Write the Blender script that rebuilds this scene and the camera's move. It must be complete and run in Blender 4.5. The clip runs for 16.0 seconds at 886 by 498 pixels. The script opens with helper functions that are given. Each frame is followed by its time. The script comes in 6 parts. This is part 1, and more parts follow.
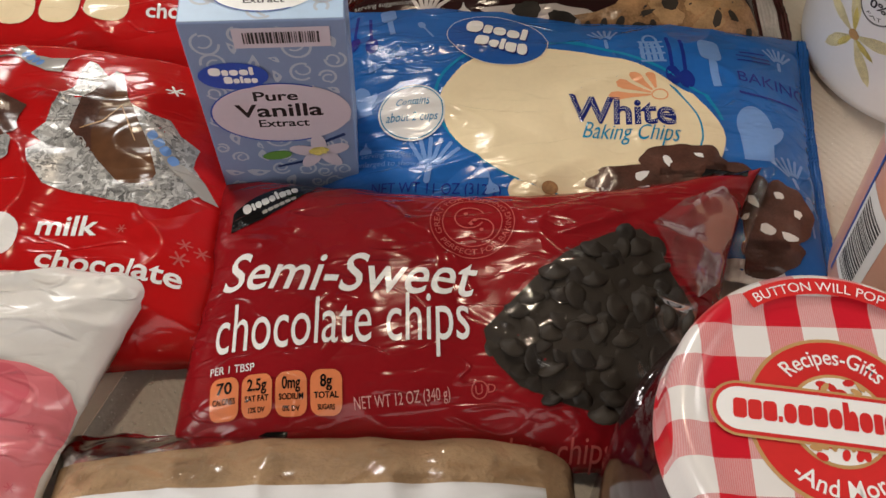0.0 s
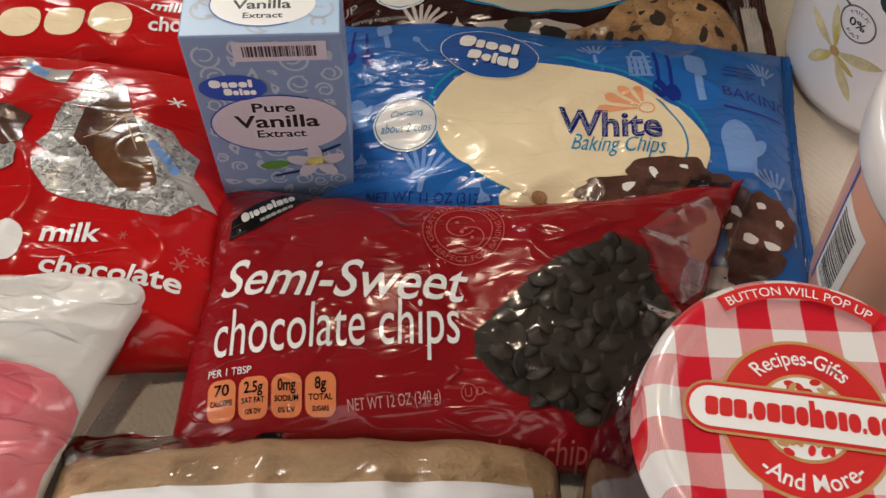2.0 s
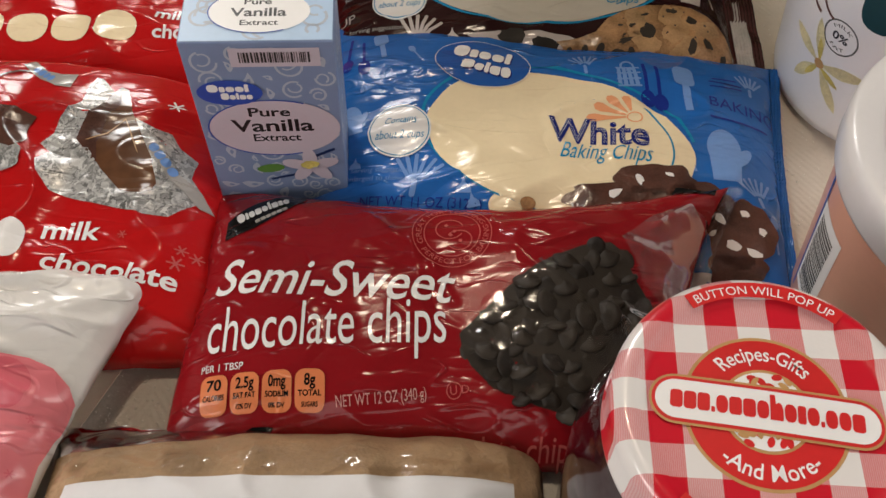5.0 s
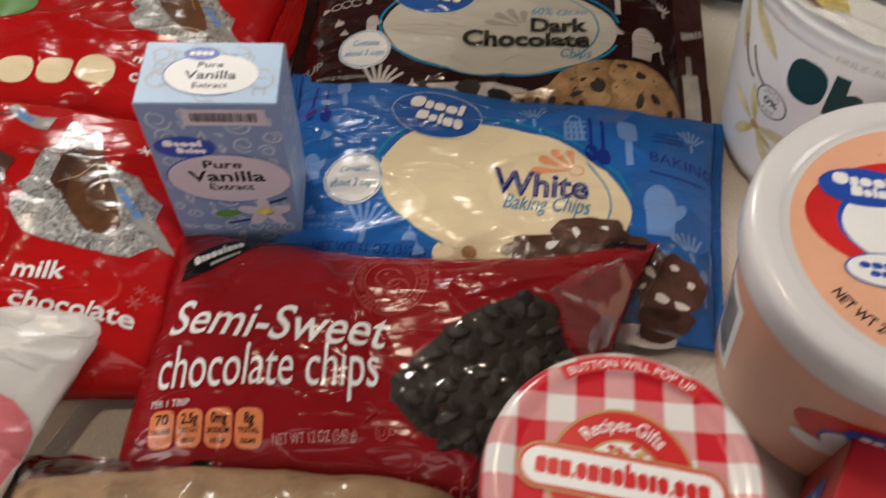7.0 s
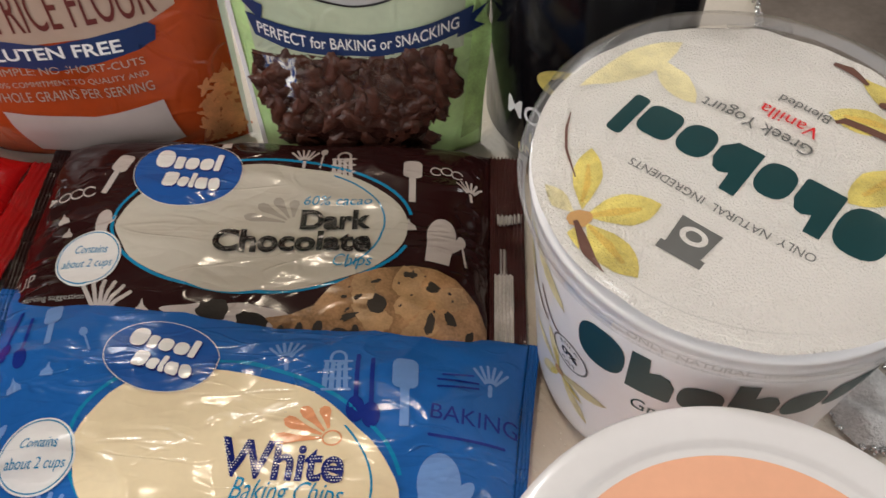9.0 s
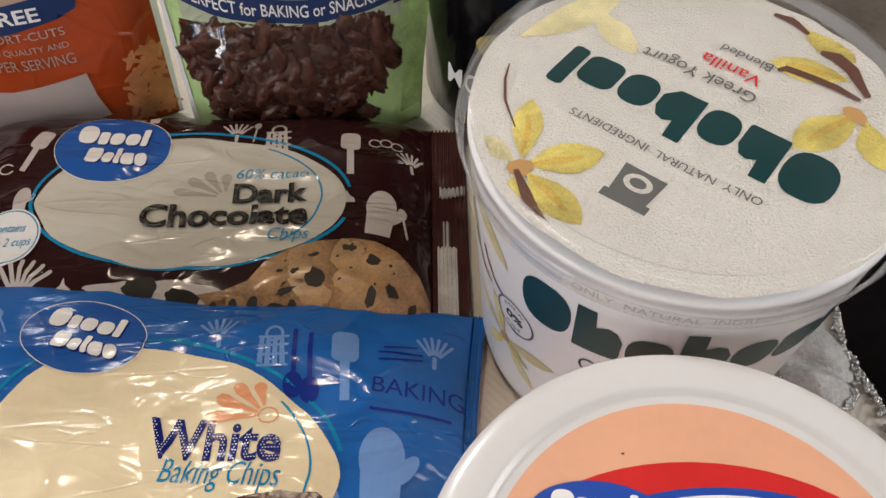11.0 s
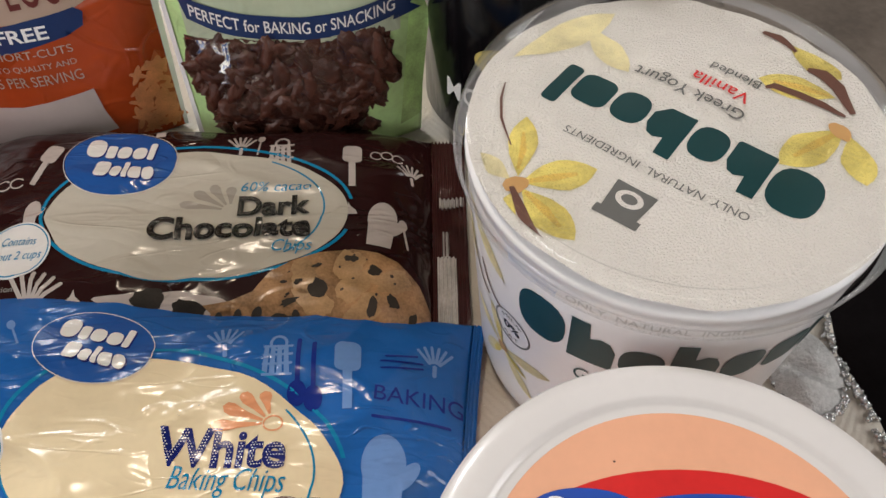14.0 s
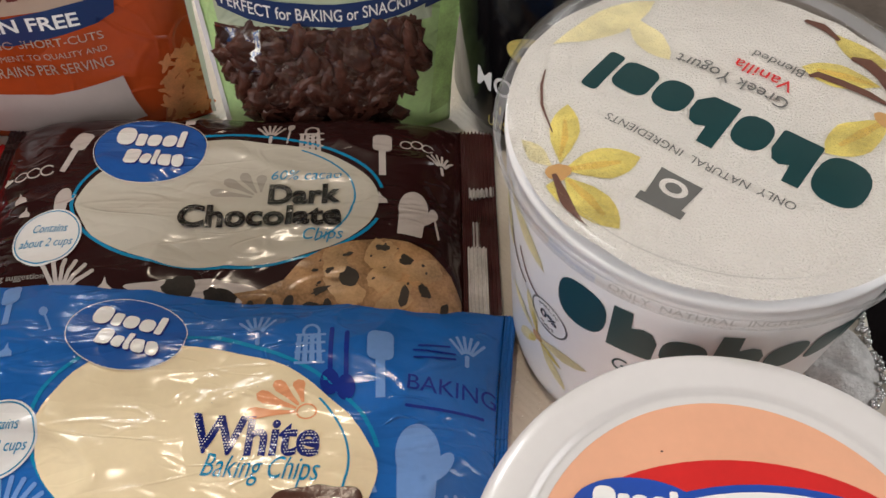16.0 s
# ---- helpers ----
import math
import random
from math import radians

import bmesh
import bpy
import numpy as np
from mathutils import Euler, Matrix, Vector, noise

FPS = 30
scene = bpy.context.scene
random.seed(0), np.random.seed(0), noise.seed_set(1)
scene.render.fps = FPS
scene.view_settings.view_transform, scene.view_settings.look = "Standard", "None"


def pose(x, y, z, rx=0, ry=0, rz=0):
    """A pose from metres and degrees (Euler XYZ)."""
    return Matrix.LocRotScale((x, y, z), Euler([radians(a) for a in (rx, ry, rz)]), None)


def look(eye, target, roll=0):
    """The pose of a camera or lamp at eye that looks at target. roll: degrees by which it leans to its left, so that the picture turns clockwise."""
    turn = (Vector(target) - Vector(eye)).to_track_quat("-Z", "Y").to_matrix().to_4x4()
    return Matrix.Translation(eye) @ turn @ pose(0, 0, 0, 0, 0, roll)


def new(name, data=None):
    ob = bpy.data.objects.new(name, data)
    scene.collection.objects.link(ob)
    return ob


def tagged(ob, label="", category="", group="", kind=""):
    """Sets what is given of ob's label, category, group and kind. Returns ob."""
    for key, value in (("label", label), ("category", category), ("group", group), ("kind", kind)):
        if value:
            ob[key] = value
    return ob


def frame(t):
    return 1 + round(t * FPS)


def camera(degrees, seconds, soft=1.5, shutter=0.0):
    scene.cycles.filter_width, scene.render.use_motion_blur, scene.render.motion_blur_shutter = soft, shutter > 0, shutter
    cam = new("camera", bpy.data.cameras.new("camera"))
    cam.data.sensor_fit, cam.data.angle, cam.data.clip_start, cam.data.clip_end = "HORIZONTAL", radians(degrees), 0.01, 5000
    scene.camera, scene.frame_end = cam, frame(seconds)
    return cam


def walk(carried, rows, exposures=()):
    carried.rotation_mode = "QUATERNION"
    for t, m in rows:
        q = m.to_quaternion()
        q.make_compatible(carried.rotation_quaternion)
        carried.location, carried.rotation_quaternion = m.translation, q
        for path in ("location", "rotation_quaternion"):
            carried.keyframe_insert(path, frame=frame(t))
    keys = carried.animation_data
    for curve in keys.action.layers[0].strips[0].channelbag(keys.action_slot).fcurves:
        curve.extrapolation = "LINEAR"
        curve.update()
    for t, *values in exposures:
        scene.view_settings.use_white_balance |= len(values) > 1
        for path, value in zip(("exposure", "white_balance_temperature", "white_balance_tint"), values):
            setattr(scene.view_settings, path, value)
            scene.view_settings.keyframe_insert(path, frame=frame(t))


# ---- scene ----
cam = camera(55.5, 16.0, shutter=0.5)
PATH = [
    (0, (0.012, 0.011, 0.317), (-0.05, 1.062, -1.383), -4.2),
    (0.5, (0.012, 0.014, 0.316), (-0.045, 1.066, -1.384), -3.9),
    (1, (0.014, 0.011, 0.325), (-0.041, 1.072, -1.37), -3.7),
    (1.5, (0.009, 0.006, 0.325), (-0.048, 1.073, -1.365), -3.8),
    (2, (0.015, 0.004, 0.325), (-0.043, 1.078, -1.361), -3.7),
    (2.5, (0.018, 0.002, 0.328), (-0.045, 1.081, -1.354), -3.9),
    (3, (0.018, -0.002, 0.333), (-0.047, 1.084, -1.345), -4.0),
    (3.5, (0.022, -0.003, 0.334), (-0.051, 1.091, -1.339), -4.3),
    (6, (0.023, -0.01, 0.328), (-0.053, 1.09, -1.341), -3.4),
    (6.5, (0.026, -0.018, 0.347), (-0.057, 1.073, -1.327), -3.6),
    (7, (0.06, 0.001, 0.358), (-0.067, 1.106, -1.304), -4.4),
    (7.2, (0.076, 0.012, 0.361), (-0.066, 1.126, -1.294), -5.1),
    (7.5, (0.102, 0.052, 0.353), (-0.05, 1.183, -1.289), -5.7),
    (7.8, (0.132, 0.106, 0.347), (-0.004, 1.261, -1.28), -5.4),
    (8, (0.131, 0.12, 0.337), (0.013, 1.28, -1.288), -5.1),
    (8.5, (0.136, 0.13, 0.329), (0.056, 1.316, -1.279), -3.6),
    (9, (0.148, 0.135, 0.325), (0.111, 1.33, -1.277), -2.4),
    (9.5, (0.149, 0.133, 0.312), (0.152, 1.334, -1.287), -1.3),
    (11.8, (0.153, 0.129, 0.304), (0.245, 1.342, -1.283), 0.8),
    (12, (0.153, 0.129, 0.305), (0.242, 1.341, -1.283), 0.6),
    (12.5, (0.151, 0.128, 0.309), (0.239, 1.34, -1.279), 0.6),
    (13, (0.151, 0.127, 0.312), (0.234, 1.339, -1.277), 0.5),
    (13.5, (0.154, 0.127, 0.312), (0.233, 1.341, -1.276), 0.3),
    (14, (0.153, 0.127, 0.314), (0.226, 1.341, -1.274), 0.2),
    (14.5, (0.152, 0.128, 0.316), (0.219, 1.342, -1.272), -0.1),
    (15, (0.15, 0.126, 0.314), (0.21, 1.338, -1.276), -0.2),
    (15.5, (0.149, 0.128, 0.311), (0.205, 1.335, -1.283), -0.2),
    (16, (0.143, 0.127, 0.311), (0.196, 1.332, -1.284), -0.1),
]
walk(cam, [(t, look(eye, target, roll)) for t, eye, target, roll in PATH], exposures=((0.0, -0.02, 6600, 10), (7.2, -0.08, 6550, 10), (8.6, 0.17, 6330, 10), (16.0, 0.16, 6330, 10)))

# ---- light: daylight through the north window, a warm ceiling lamp, added fill lamps ----
world = bpy.data.worlds.new("sky")
scene.world = world
world.use_nodes = True
_sky = world.node_tree.nodes.new("ShaderNodeTexSky")
_sky.sky_type, _sky.sun_disc, _sky.sun_elevation, _sky.sun_rotation = "NISHITA", False, radians(35), radians(-20)
world.node_tree.links.new(_sky.outputs[0], world.node_tree.nodes["Background"].inputs[0])
world.node_tree.nodes["Background"].inputs[1].default_value = 0.1


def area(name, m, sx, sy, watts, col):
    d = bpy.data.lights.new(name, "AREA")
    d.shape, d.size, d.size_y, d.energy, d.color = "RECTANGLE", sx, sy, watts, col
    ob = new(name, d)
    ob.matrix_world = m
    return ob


area("north_window_light", look((-0.72, 1.78, 1.30), (0.05, 0.2, 0.0)), 0.42, 0.46, 17, (1.0, 0.97, 0.93))
# three fill lamps added inside closed walls to brighten the east, south and west sides
area("east_fill_light", look((2.15, 0.1, 0.9), (0.0, 0.2, 0.0)), 1.3, 1.1, 38, (1.0, 0.97, 0.93))
area("south_fill_light", look((-0.15, -2.1, 1.15), (0.1, 0.2, 0.0)), 1.6, 0.9, 11, (1.0, 0.965, 0.92))
area("west_fill_light", look((-2.1, -0.75, 0.95), (0.2, 0.25, 0.0)), 1.3, 1.0, 38, (1.0, 0.975, 0.945))
area("ceiling_lamp_light", look((-0.15, 0.62, 1.54), (0.0, 0.25, 0.0)), 0.13, 0.13, 5.4, (1.0, 0.82, 0.62))


# ---- materials ----
def mat(name, col, rough=0.5, metal=0.0, var=0.12, scale=30.0, bump=0.0, bscale=150.0, coat=0.0, crinkle=0.0, cscale=22.0, spec=0.5, sss=0.0, ridge=0.0):
    m = bpy.data.materials.new(name)
    m.use_nodes = True
    n, l = m.node_tree.nodes, m.node_tree.links
    p = n["Principled BSDF"]
    p.inputs["Roughness"].default_value, p.inputs["Metallic"].default_value = rough, metal
    p.inputs["Coat Weight"].default_value, p.inputs["Coat Roughness"].default_value = coat, 0.08
    p.inputs["Specular IOR Level"].default_value = spec
    if sss:
        p.inputs["Subsurface Weight"].default_value, p.inputs["Subsurface Radius"].default_value = sss, (0.004, 0.004, 0.003)
    tc = n.new("ShaderNodeTexCoord")
    a, b = n.new("ShaderNodeTexNoise"), n.new("ShaderNodeTexNoise")
    a.inputs["Scale"].default_value, a.inputs["Detail"].default_value = scale, 3
    b.inputs["Scale"].default_value, b.inputs["Detail"].default_value = scale * 11, 2
    mix = n.new("ShaderNodeMath")
    mix.operation = "MULTIPLY_ADD"
    mix.inputs[1].default_value = 0.35
    l.new(tc.outputs["Object"], a.inputs["Vector"]), l.new(tc.outputs["Object"], b.inputs["Vector"])
    l.new(b.outputs["Fac"], mix.inputs[0]), l.new(a.outputs["Fac"], mix.inputs[2])
    ramp = n.new("ShaderNodeMapRange")
    ramp.inputs["From Min"].default_value, ramp.inputs["From Max"].default_value = 0.4, 0.95
    l.new(mix.outputs[0], ramp.inputs["Value"])
    c = n.new("ShaderNodeMix")
    c.data_type = "RGBA"
    c.inputs["A"].default_value = (*[max(0.0, v * (1 - var)) for v in col], 1)
    c.inputs["B"].default_value = (*[min(1.0, v * (1 + var)) for v in col], 1)
    l.new(ramp.outputs["Result"], c.inputs["Factor"]), l.new(c.outputs["Result"], p.inputs["Base Color"])
    last = None
    if bump:
        t = n.new("ShaderNodeTexNoise")
        t.inputs["Scale"].default_value, t.inputs["Detail"].default_value = bscale, 4
        k = n.new("ShaderNodeBump")
        k.inputs["Strength"].default_value, k.inputs["Distance"].default_value = 0.8, bump
        l.new(tc.outputs["Object"], t.inputs["Vector"]), l.new(t.outputs["Fac"], k.inputs["Height"])
        last = k
    if crinkle:
        total = None
        turn = n.new("ShaderNodeMapping")
        turn.inputs["Rotation"].default_value, turn.inputs["Scale"].default_value = (0, 0, 0.6), (0.55, 1.25, 1.0)
        l.new(tc.outputs["Object"], turn.inputs["Vector"])
        for sc, amp in ((cscale * 0.5, 1.0), (cscale * 1.5, 0.16)):
            t, sub, ab = n.new("ShaderNodeTexNoise"), n.new("ShaderNodeMath"), n.new("ShaderNodeMath")
            t.inputs["Scale"].default_value, t.inputs["Detail"].default_value, t.inputs["Distortion"].default_value = sc, 0.5, 0.7
            sub.operation, ab.operation = "SUBTRACT", "ABSOLUTE"
            sub.inputs[1].default_value = 0.5
            l.new(turn.outputs[0], t.inputs["Vector"]), l.new(t.outputs["Fac"], sub.inputs[0]), l.new(sub.outputs[0], ab.inputs[0])
            mul = n.new("ShaderNodeMath")
            mul.operation = "MULTIPLY_ADD"
            mul.inputs[1].default_value, mul.inputs[2].default_value = amp, 0.0
            l.new(ab.outputs[0], mul.inputs[0])
            if total:
                l.new(total, mul.inputs[2])
            total = mul.outputs[0]
        k = n.new("ShaderNodeBump")
        k.inputs["Strength"].default_value, k.inputs["Distance"].default_value = 0.9, crinkle * 1.3
        l.new(total, k.inputs["Height"])
        if last:
            l.new(last.outputs["Normal"], k.inputs["Normal"])
        last = k
    if ridge:
        # thin folds of stiff film: narrow crests along three directions, missing in places
        total = None
        for ang, sx, sy, off, wide in ((0.5, 0.45, 1.5, 0.0, 0.030), (-0.75, 0.5, 1.7, 3.7, 0.028), (1.6, 0.6, 2.6, 8.1, 0.035), (0.1, 1.6, 3.4, 5.3, 0.05)):
            turn, t, sub, ab, lim, mask, gate, mul = (n.new("ShaderNode" + q) for q in ("Mapping", "TexNoise", "Math", "Math", "MapRange", "TexNoise", "MapRange", "Math"))
            turn.inputs["Rotation"].default_value, turn.inputs["Scale"].default_value, turn.inputs["Location"].default_value = (0, 0, ang), (sx, sy, 1.0), (off, off, 0)
            t.inputs["Scale"].default_value, t.inputs["Detail"].default_value, t.inputs["Distortion"].default_value = 24.0, 1.0, 0.35
            mask.inputs["Scale"].default_value, mask.inputs["Detail"].default_value = 26.0, 1.0
            sub.operation, ab.operation, mul.operation = "SUBTRACT", "ABSOLUTE", "MULTIPLY_ADD"
            sub.inputs[1].default_value, mul.inputs[2].default_value = 0.5, 0.0
            lim.interpolation_type = "SMOOTHSTEP"
            lim.inputs["From Min"].default_value, lim.inputs["From Max"].default_value, lim.inputs["To Min"].default_value, lim.inputs["To Max"].default_value = 0.0, wide, 1.0, 0.0
            gate.inputs["From Min"].default_value, gate.inputs["From Max"].default_value = 0.48, 0.66
            l.new(tc.outputs["Object"], turn.inputs["Vector"]), l.new(turn.outputs[0], t.inputs["Vector"]), l.new(turn.outputs[0], mask.inputs["Vector"])
            l.new(t.outputs["Fac"], sub.inputs[0]), l.new(sub.outputs[0], ab.inputs[0]), l.new(ab.outputs[0], lim.inputs["Value"])
            l.new(mask.outputs["Fac"], gate.inputs["Value"]), l.new(lim.outputs[0], mul.inputs[0]), l.new(gate.outputs[0], mul.inputs[1])
            if total:
                l.new(total, mul.inputs[2])
            total = mul.outputs[0]
        k = n.new("ShaderNodeBump")
        k.inputs["Strength"].default_value, k.inputs["Distance"].default_value = 1.0, ridge
        l.new(total, k.inputs["Height"])
        if last:
            l.new(last.outputs["Normal"], k.inputs["Normal"])
        last = k
    if last:
        l.new(last.outputs["Normal"], p.inputs["Normal"])
    return m


def film(name, col, rough=0.17, var=0.08, crinkle=0.0022, cscale=58.0, metal=0.0, ridge=0.00045):
    return mat(name, col, min(rough, 0.16), metal, var, 40, 0, 0, 0.03, crinkle * 2.0, cscale, 0.28, ridge=ridge)


def clear(name, tint=(1, 1, 1), rough=0.06, gloss=0.14, crinkle=0.0, haze=0.0, share=1.0):
    """Thin clear plastic: see-through with a gloss that grows at grazing angles."""
    m = bpy.data.materials.new(name)
    m.use_nodes = True
    n, l = m.node_tree.nodes, m.node_tree.links
    n.remove(n["Principled BSDF"])
    t, g, x, f = n.new("ShaderNodeBsdfTransparent"), n.new("ShaderNodeBsdfGlossy"), n.new("ShaderNodeMixShader"), n.new("ShaderNodeFresnel")
    t.inputs["Color"].default_value = (*tint, 1)
    g.inputs["Roughness"].default_value = rough
    f.inputs["IOR"].default_value = 1.45
    a = n.new("ShaderNodeMath")
    a.operation = "MULTIPLY_ADD"
    a.inputs[1].default_value, a.inputs[2].default_value = share, gloss
    milk, mist = n.new("ShaderNodeBsdfDiffuse"), n.new("ShaderNodeMixShader")
    milk.inputs["Color"].default_value, mist.inputs[0].default_value = (0.85, 0.84, 0.83, 1), haze
    l.new(t.outputs[0], mist.inputs[1]), l.new(milk.outputs[0], mist.inputs[2])
    l.new(f.outputs[0], a.inputs[0]), l.new(a.outputs[0], x.inputs[0]), l.new(mist.outputs[0], x.inputs[1]), l.new(g.outputs[0], x.inputs[2])
    l.new(x.outputs[0], n["Material Output"].inputs["Surface"])
    if crinkle:
        tc, w, k = n.new("ShaderNodeTexCoord"), n.new("ShaderNodeTexNoise"), n.new("ShaderNodeBump")
        w.noise_type = "RIDGED_MULTIFRACTAL"
        w.inputs["Scale"].default_value, w.inputs["Detail"].default_value, w.inputs["Distortion"].default_value = 55, 3, 0.8
        k.inputs["Strength"].default_value, k.inputs["Distance"].default_value = 1.0, crinkle
        l.new(tc.outputs["Object"], w.inputs["Vector"]), l.new(w.outputs["Fac"], k.inputs["Height"]), l.new(k.outputs["Normal"], g.inputs["Normal"])
        l.new(k.outputs["Normal"], f.inputs["Normal"])
    return m


RED_DEEP = film("deep_red_film", (0.25, 0.008, 0.012), 0.15, crinkle=0.0030)
RED = film("bright_red_film", (0.46, 0.008, 0.009), 0.16, 0.08, 0.0017, ridge=0.00025)
BLUE = film("blue_film", (0.018, 0.125, 0.43), 0.22)
BLUE_LIGHT = film("light_blue_ink", (0.16, 0.30, 0.62), 0.22)
BLUE_DARK = film("dark_blue_ink", (0.012, 0.03, 0.24), 0.22)
BROWN = film("dark_brown_film", (0.024, 0.0065, 0.0065), 0.2)
BROWN_LIGHT = film("pale_brown_ink", (0.52, 0.46, 0.43), 0.22)
CREAM = film("cream_ink", (0.84, 0.70, 0.46), 0.22, 0.05, 0.0018, ridge=0.00022)
GREIGE = film("warm_grey_ink", (0.58, 0.54, 0.46), 0.22, 0.05, 0.0018, ridge=0.00022)
WHITE_INK = film("white_ink", (0.82, 0.80, 0.78), 0.25, 0.04, ridge=0.0002)
LOGO_BLUE = film("logo_blue_ink", (0.018, 0.095, 0.36), 0.22, 0.05)
TEAL = film("teal_ink", (0.01, 0.24, 0.46), 0.24, 0.05, ridge=0.0002)
NAVY = film("navy_ink", (0.012, 0.02, 0.16), 0.24, 0.05)
PEACH = film("peach_ink", (0.82, 0.36, 0.18), 0.24, 0.05)
BLACK_INK = film("black_ink", (0.007, 0.0065, 0.0065), 0.24, 0.05)
FADED = film("faded_grey_ink", (0.40, 0.36, 0.31), 0.2, 0.05)
GREY_INK = film("grey_ink", (0.36, 0.34, 0.32), 0.24, 0.05)
ORANGE_TAG = film("orange_ink", (0.72, 0.22, 0.09), 0.24, 0.08)
PALE_RED = film("faded_pink_ink", (0.62, 0.30, 0.28), 0.24, 0.05)
DIM_RED = film("pale_red_ink", (0.50, 0.10, 0.09), 0.24, 0.05)
FOIL = mat("crumpled_foil", (0.34, 0.335, 0.32), 0.3, 0.2, 0.5, 150, 0, 0, 0.1, 0.004, 58, ridge=0.0007)
KISS = mat("milk_chocolate_picture", (0.13, 0.055, 0.025), 0.22, 0, 0.35, 18, 0, 0, 0.35, 0.005, 58)
COOKIE = mat("cookie_dough_picture", (0.37, 0.205, 0.095), 0.24, 0, 0.65, 75, 0.0006, 120, 0.3, 0.005, 58)
COOKIE_DARK = mat("chocolate_cookie_picture", (0.085, 0.034, 0.023), 0.26, 0, 0.45, 90, 0.0008, 140, 0.3, 0.005, 58)
CHIP = mat("dark_chocolate", (0.015, 0.0105, 0.008), 0.55, 0, 0.6, 90, 0.0006, 220, 0.0, 0, 22, 0.3)
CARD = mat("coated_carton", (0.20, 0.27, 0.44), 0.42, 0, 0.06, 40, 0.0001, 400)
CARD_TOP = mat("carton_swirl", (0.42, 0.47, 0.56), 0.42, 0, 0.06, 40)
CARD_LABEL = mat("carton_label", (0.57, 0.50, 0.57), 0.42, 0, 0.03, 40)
PRINT_BLACK = mat("printed_black", (0.012, 0.012, 0.014), 0.4, 0, 0.1, 40)
PRINT_BLUE = mat("printed_blue", (0.015, 0.07, 0.40), 0.35, 0, 0.1, 40)
PRINT_WHITE = mat("printed_white", (0.84, 0.83, 0.82), 0.4, 0, 0.03, 40)
PRINT_RED = mat("printed_red", (0.62, 0.02, 0.02), 0.35, 0, 0.1, 40)
PRINT_GREEN = mat("printed_dark_green", (0.008, 0.045, 0.05), 0.36, 0, 0.1, 40)
PRINT_GREY = mat("printed_grey", (0.13, 0.13, 0.125), 0.4, 0, 0.1, 40)
PALE_PRINT = mat("printed_pale_grey", (0.46, 0.45, 0.45), 0.4, 0, 0.1, 40)
LEAF = mat("printed_leaf", (0.10, 0.24, 0.05), 0.4, 0, 0.2, 60)
YELLOW = mat("printed_yellow", (0.76, 0.60, 0.16), 0.3, 0.1, 0.4, 70, 0.0016, 1300)
YELLOW_PALE = mat("printed_pale_yellow", (0.78, 0.69, 0.40), 0.3, 0.1, 0.3, 70, 0.0016, 1300)
OCHRE = mat("printed_ochre", (0.70, 0.48, 0.10), 0.3, 0.1, 0.4, 70, 0.0016, 1300)
GOLD = mat("printed_tan", (0.52, 0.30, 0.12), 0.35, 0, 0.12, 60)
POD = mat("printed_vanilla_pod", (0.13, 0.06, 0.045), 0.4, 0, 0.2, 60)
TUB = mat("white_tub_plastic", (0.82, 0.81, 0.82), 0.32, 0, 0.03, 30, 0.00008, 300, 0.2)
TUB_LID = mat("white_lid_plastic", (0.71, 0.69, 0.69), 0.3, 0, 0.03, 30, 0.0001, 250, 0.25)
APRICOT = mat("apricot_print", (0.80, 0.42, 0.27), 0.3, 0, 0.06, 30, 0.00006, 300, 0.3)
APRICOT_SIDE = mat("apricot_side_print", (0.74, 0.38, 0.27), 0.32, 0, 0.06, 30, 0, 0, 0.3)
FOIL_LID = mat("embossed_white_foil", (0.87, 0.83, 0.78), 0.24, 0.12, 0.05, 30, 0.0026, 1200, 0.1, 0.005, 45)
CLEAR = clear("clear_plastic", (0.99, 0.99, 0.99), 0.03, 0.012, 0.0, 0.0, 0.42)
SUGAR_FILM = clear("cloudy_wrap", (0.95, 0.93, 0.90), 0.16, 0.03, 0.004)
# a little white mixed in, for the painted sheen on the red bag
SHEEN_FILM = clear("sheen_film", (0.98, 0.96, 0.95), 0.12, 0.0, 0.0015, 0.05, 0.4)
WRAP = clear("clear_wrap", (0.96, 0.95, 0.94), 0.08, 0.012, 0.003, 0.0, 0.7)
GLASS_DARK = mat("dark_bottle_glass", (0.004, 0.004, 0.005), 0.14, 0, 0.1, 20, 0, 0, 0.0, 0, 20, 0.3)
JAM = mat("dark_berry_jam", (0.018, 0.002, 0.004), 0.1, 0, 0.4, 40, 0, 0, 0.3)
SUGAR = mat("brown_sugar", (0.46, 0.31, 0.18), 0.75, 0, 0.25, 60, 0.0016, 420, 0.1, 0.006, 60)
SUGAR_WRAP = mat("white_plastic_bag", (0.76, 0.735, 0.70), 0.26, 0, 0.05, 25, 0, 0, 0.3, 0.024, 34, ridge=0.0007)
PINK = mat("pink_print", (0.76, 0.20, 0.23), 0.3, 0, 0.06, 25, 0, 0, 0.3, 0.020, 34, ridge=0.0005)
PINK_DARK = mat("rose_print", (0.70, 0.13, 0.17), 0.3, 0, 0.06, 25, 0, 0, 0.3, 0.020, 34, ridge=0.0005)
PAPER = mat("white_paper", (0.80, 0.80, 0.82), 0.55, 0, 0.03, 30, 0.0001, 400)
CREAM_CARD = mat("cream_card", (0.80, 0.67, 0.52), 0.5, 0, 0.06, 40)
RUST = mat("rust_orange_print", (0.42, 0.062, 0.013), 0.24, 0, 0.12, 25, 0, 0, 0.1, 0.006, 45, 0.35, ridge=0.0005)
ORANGE = mat("orange_film", (0.75, 0.2, 0.03), 0.28, 0, 0.15, 25, 0, 0, 0.4, 0.005, 45)
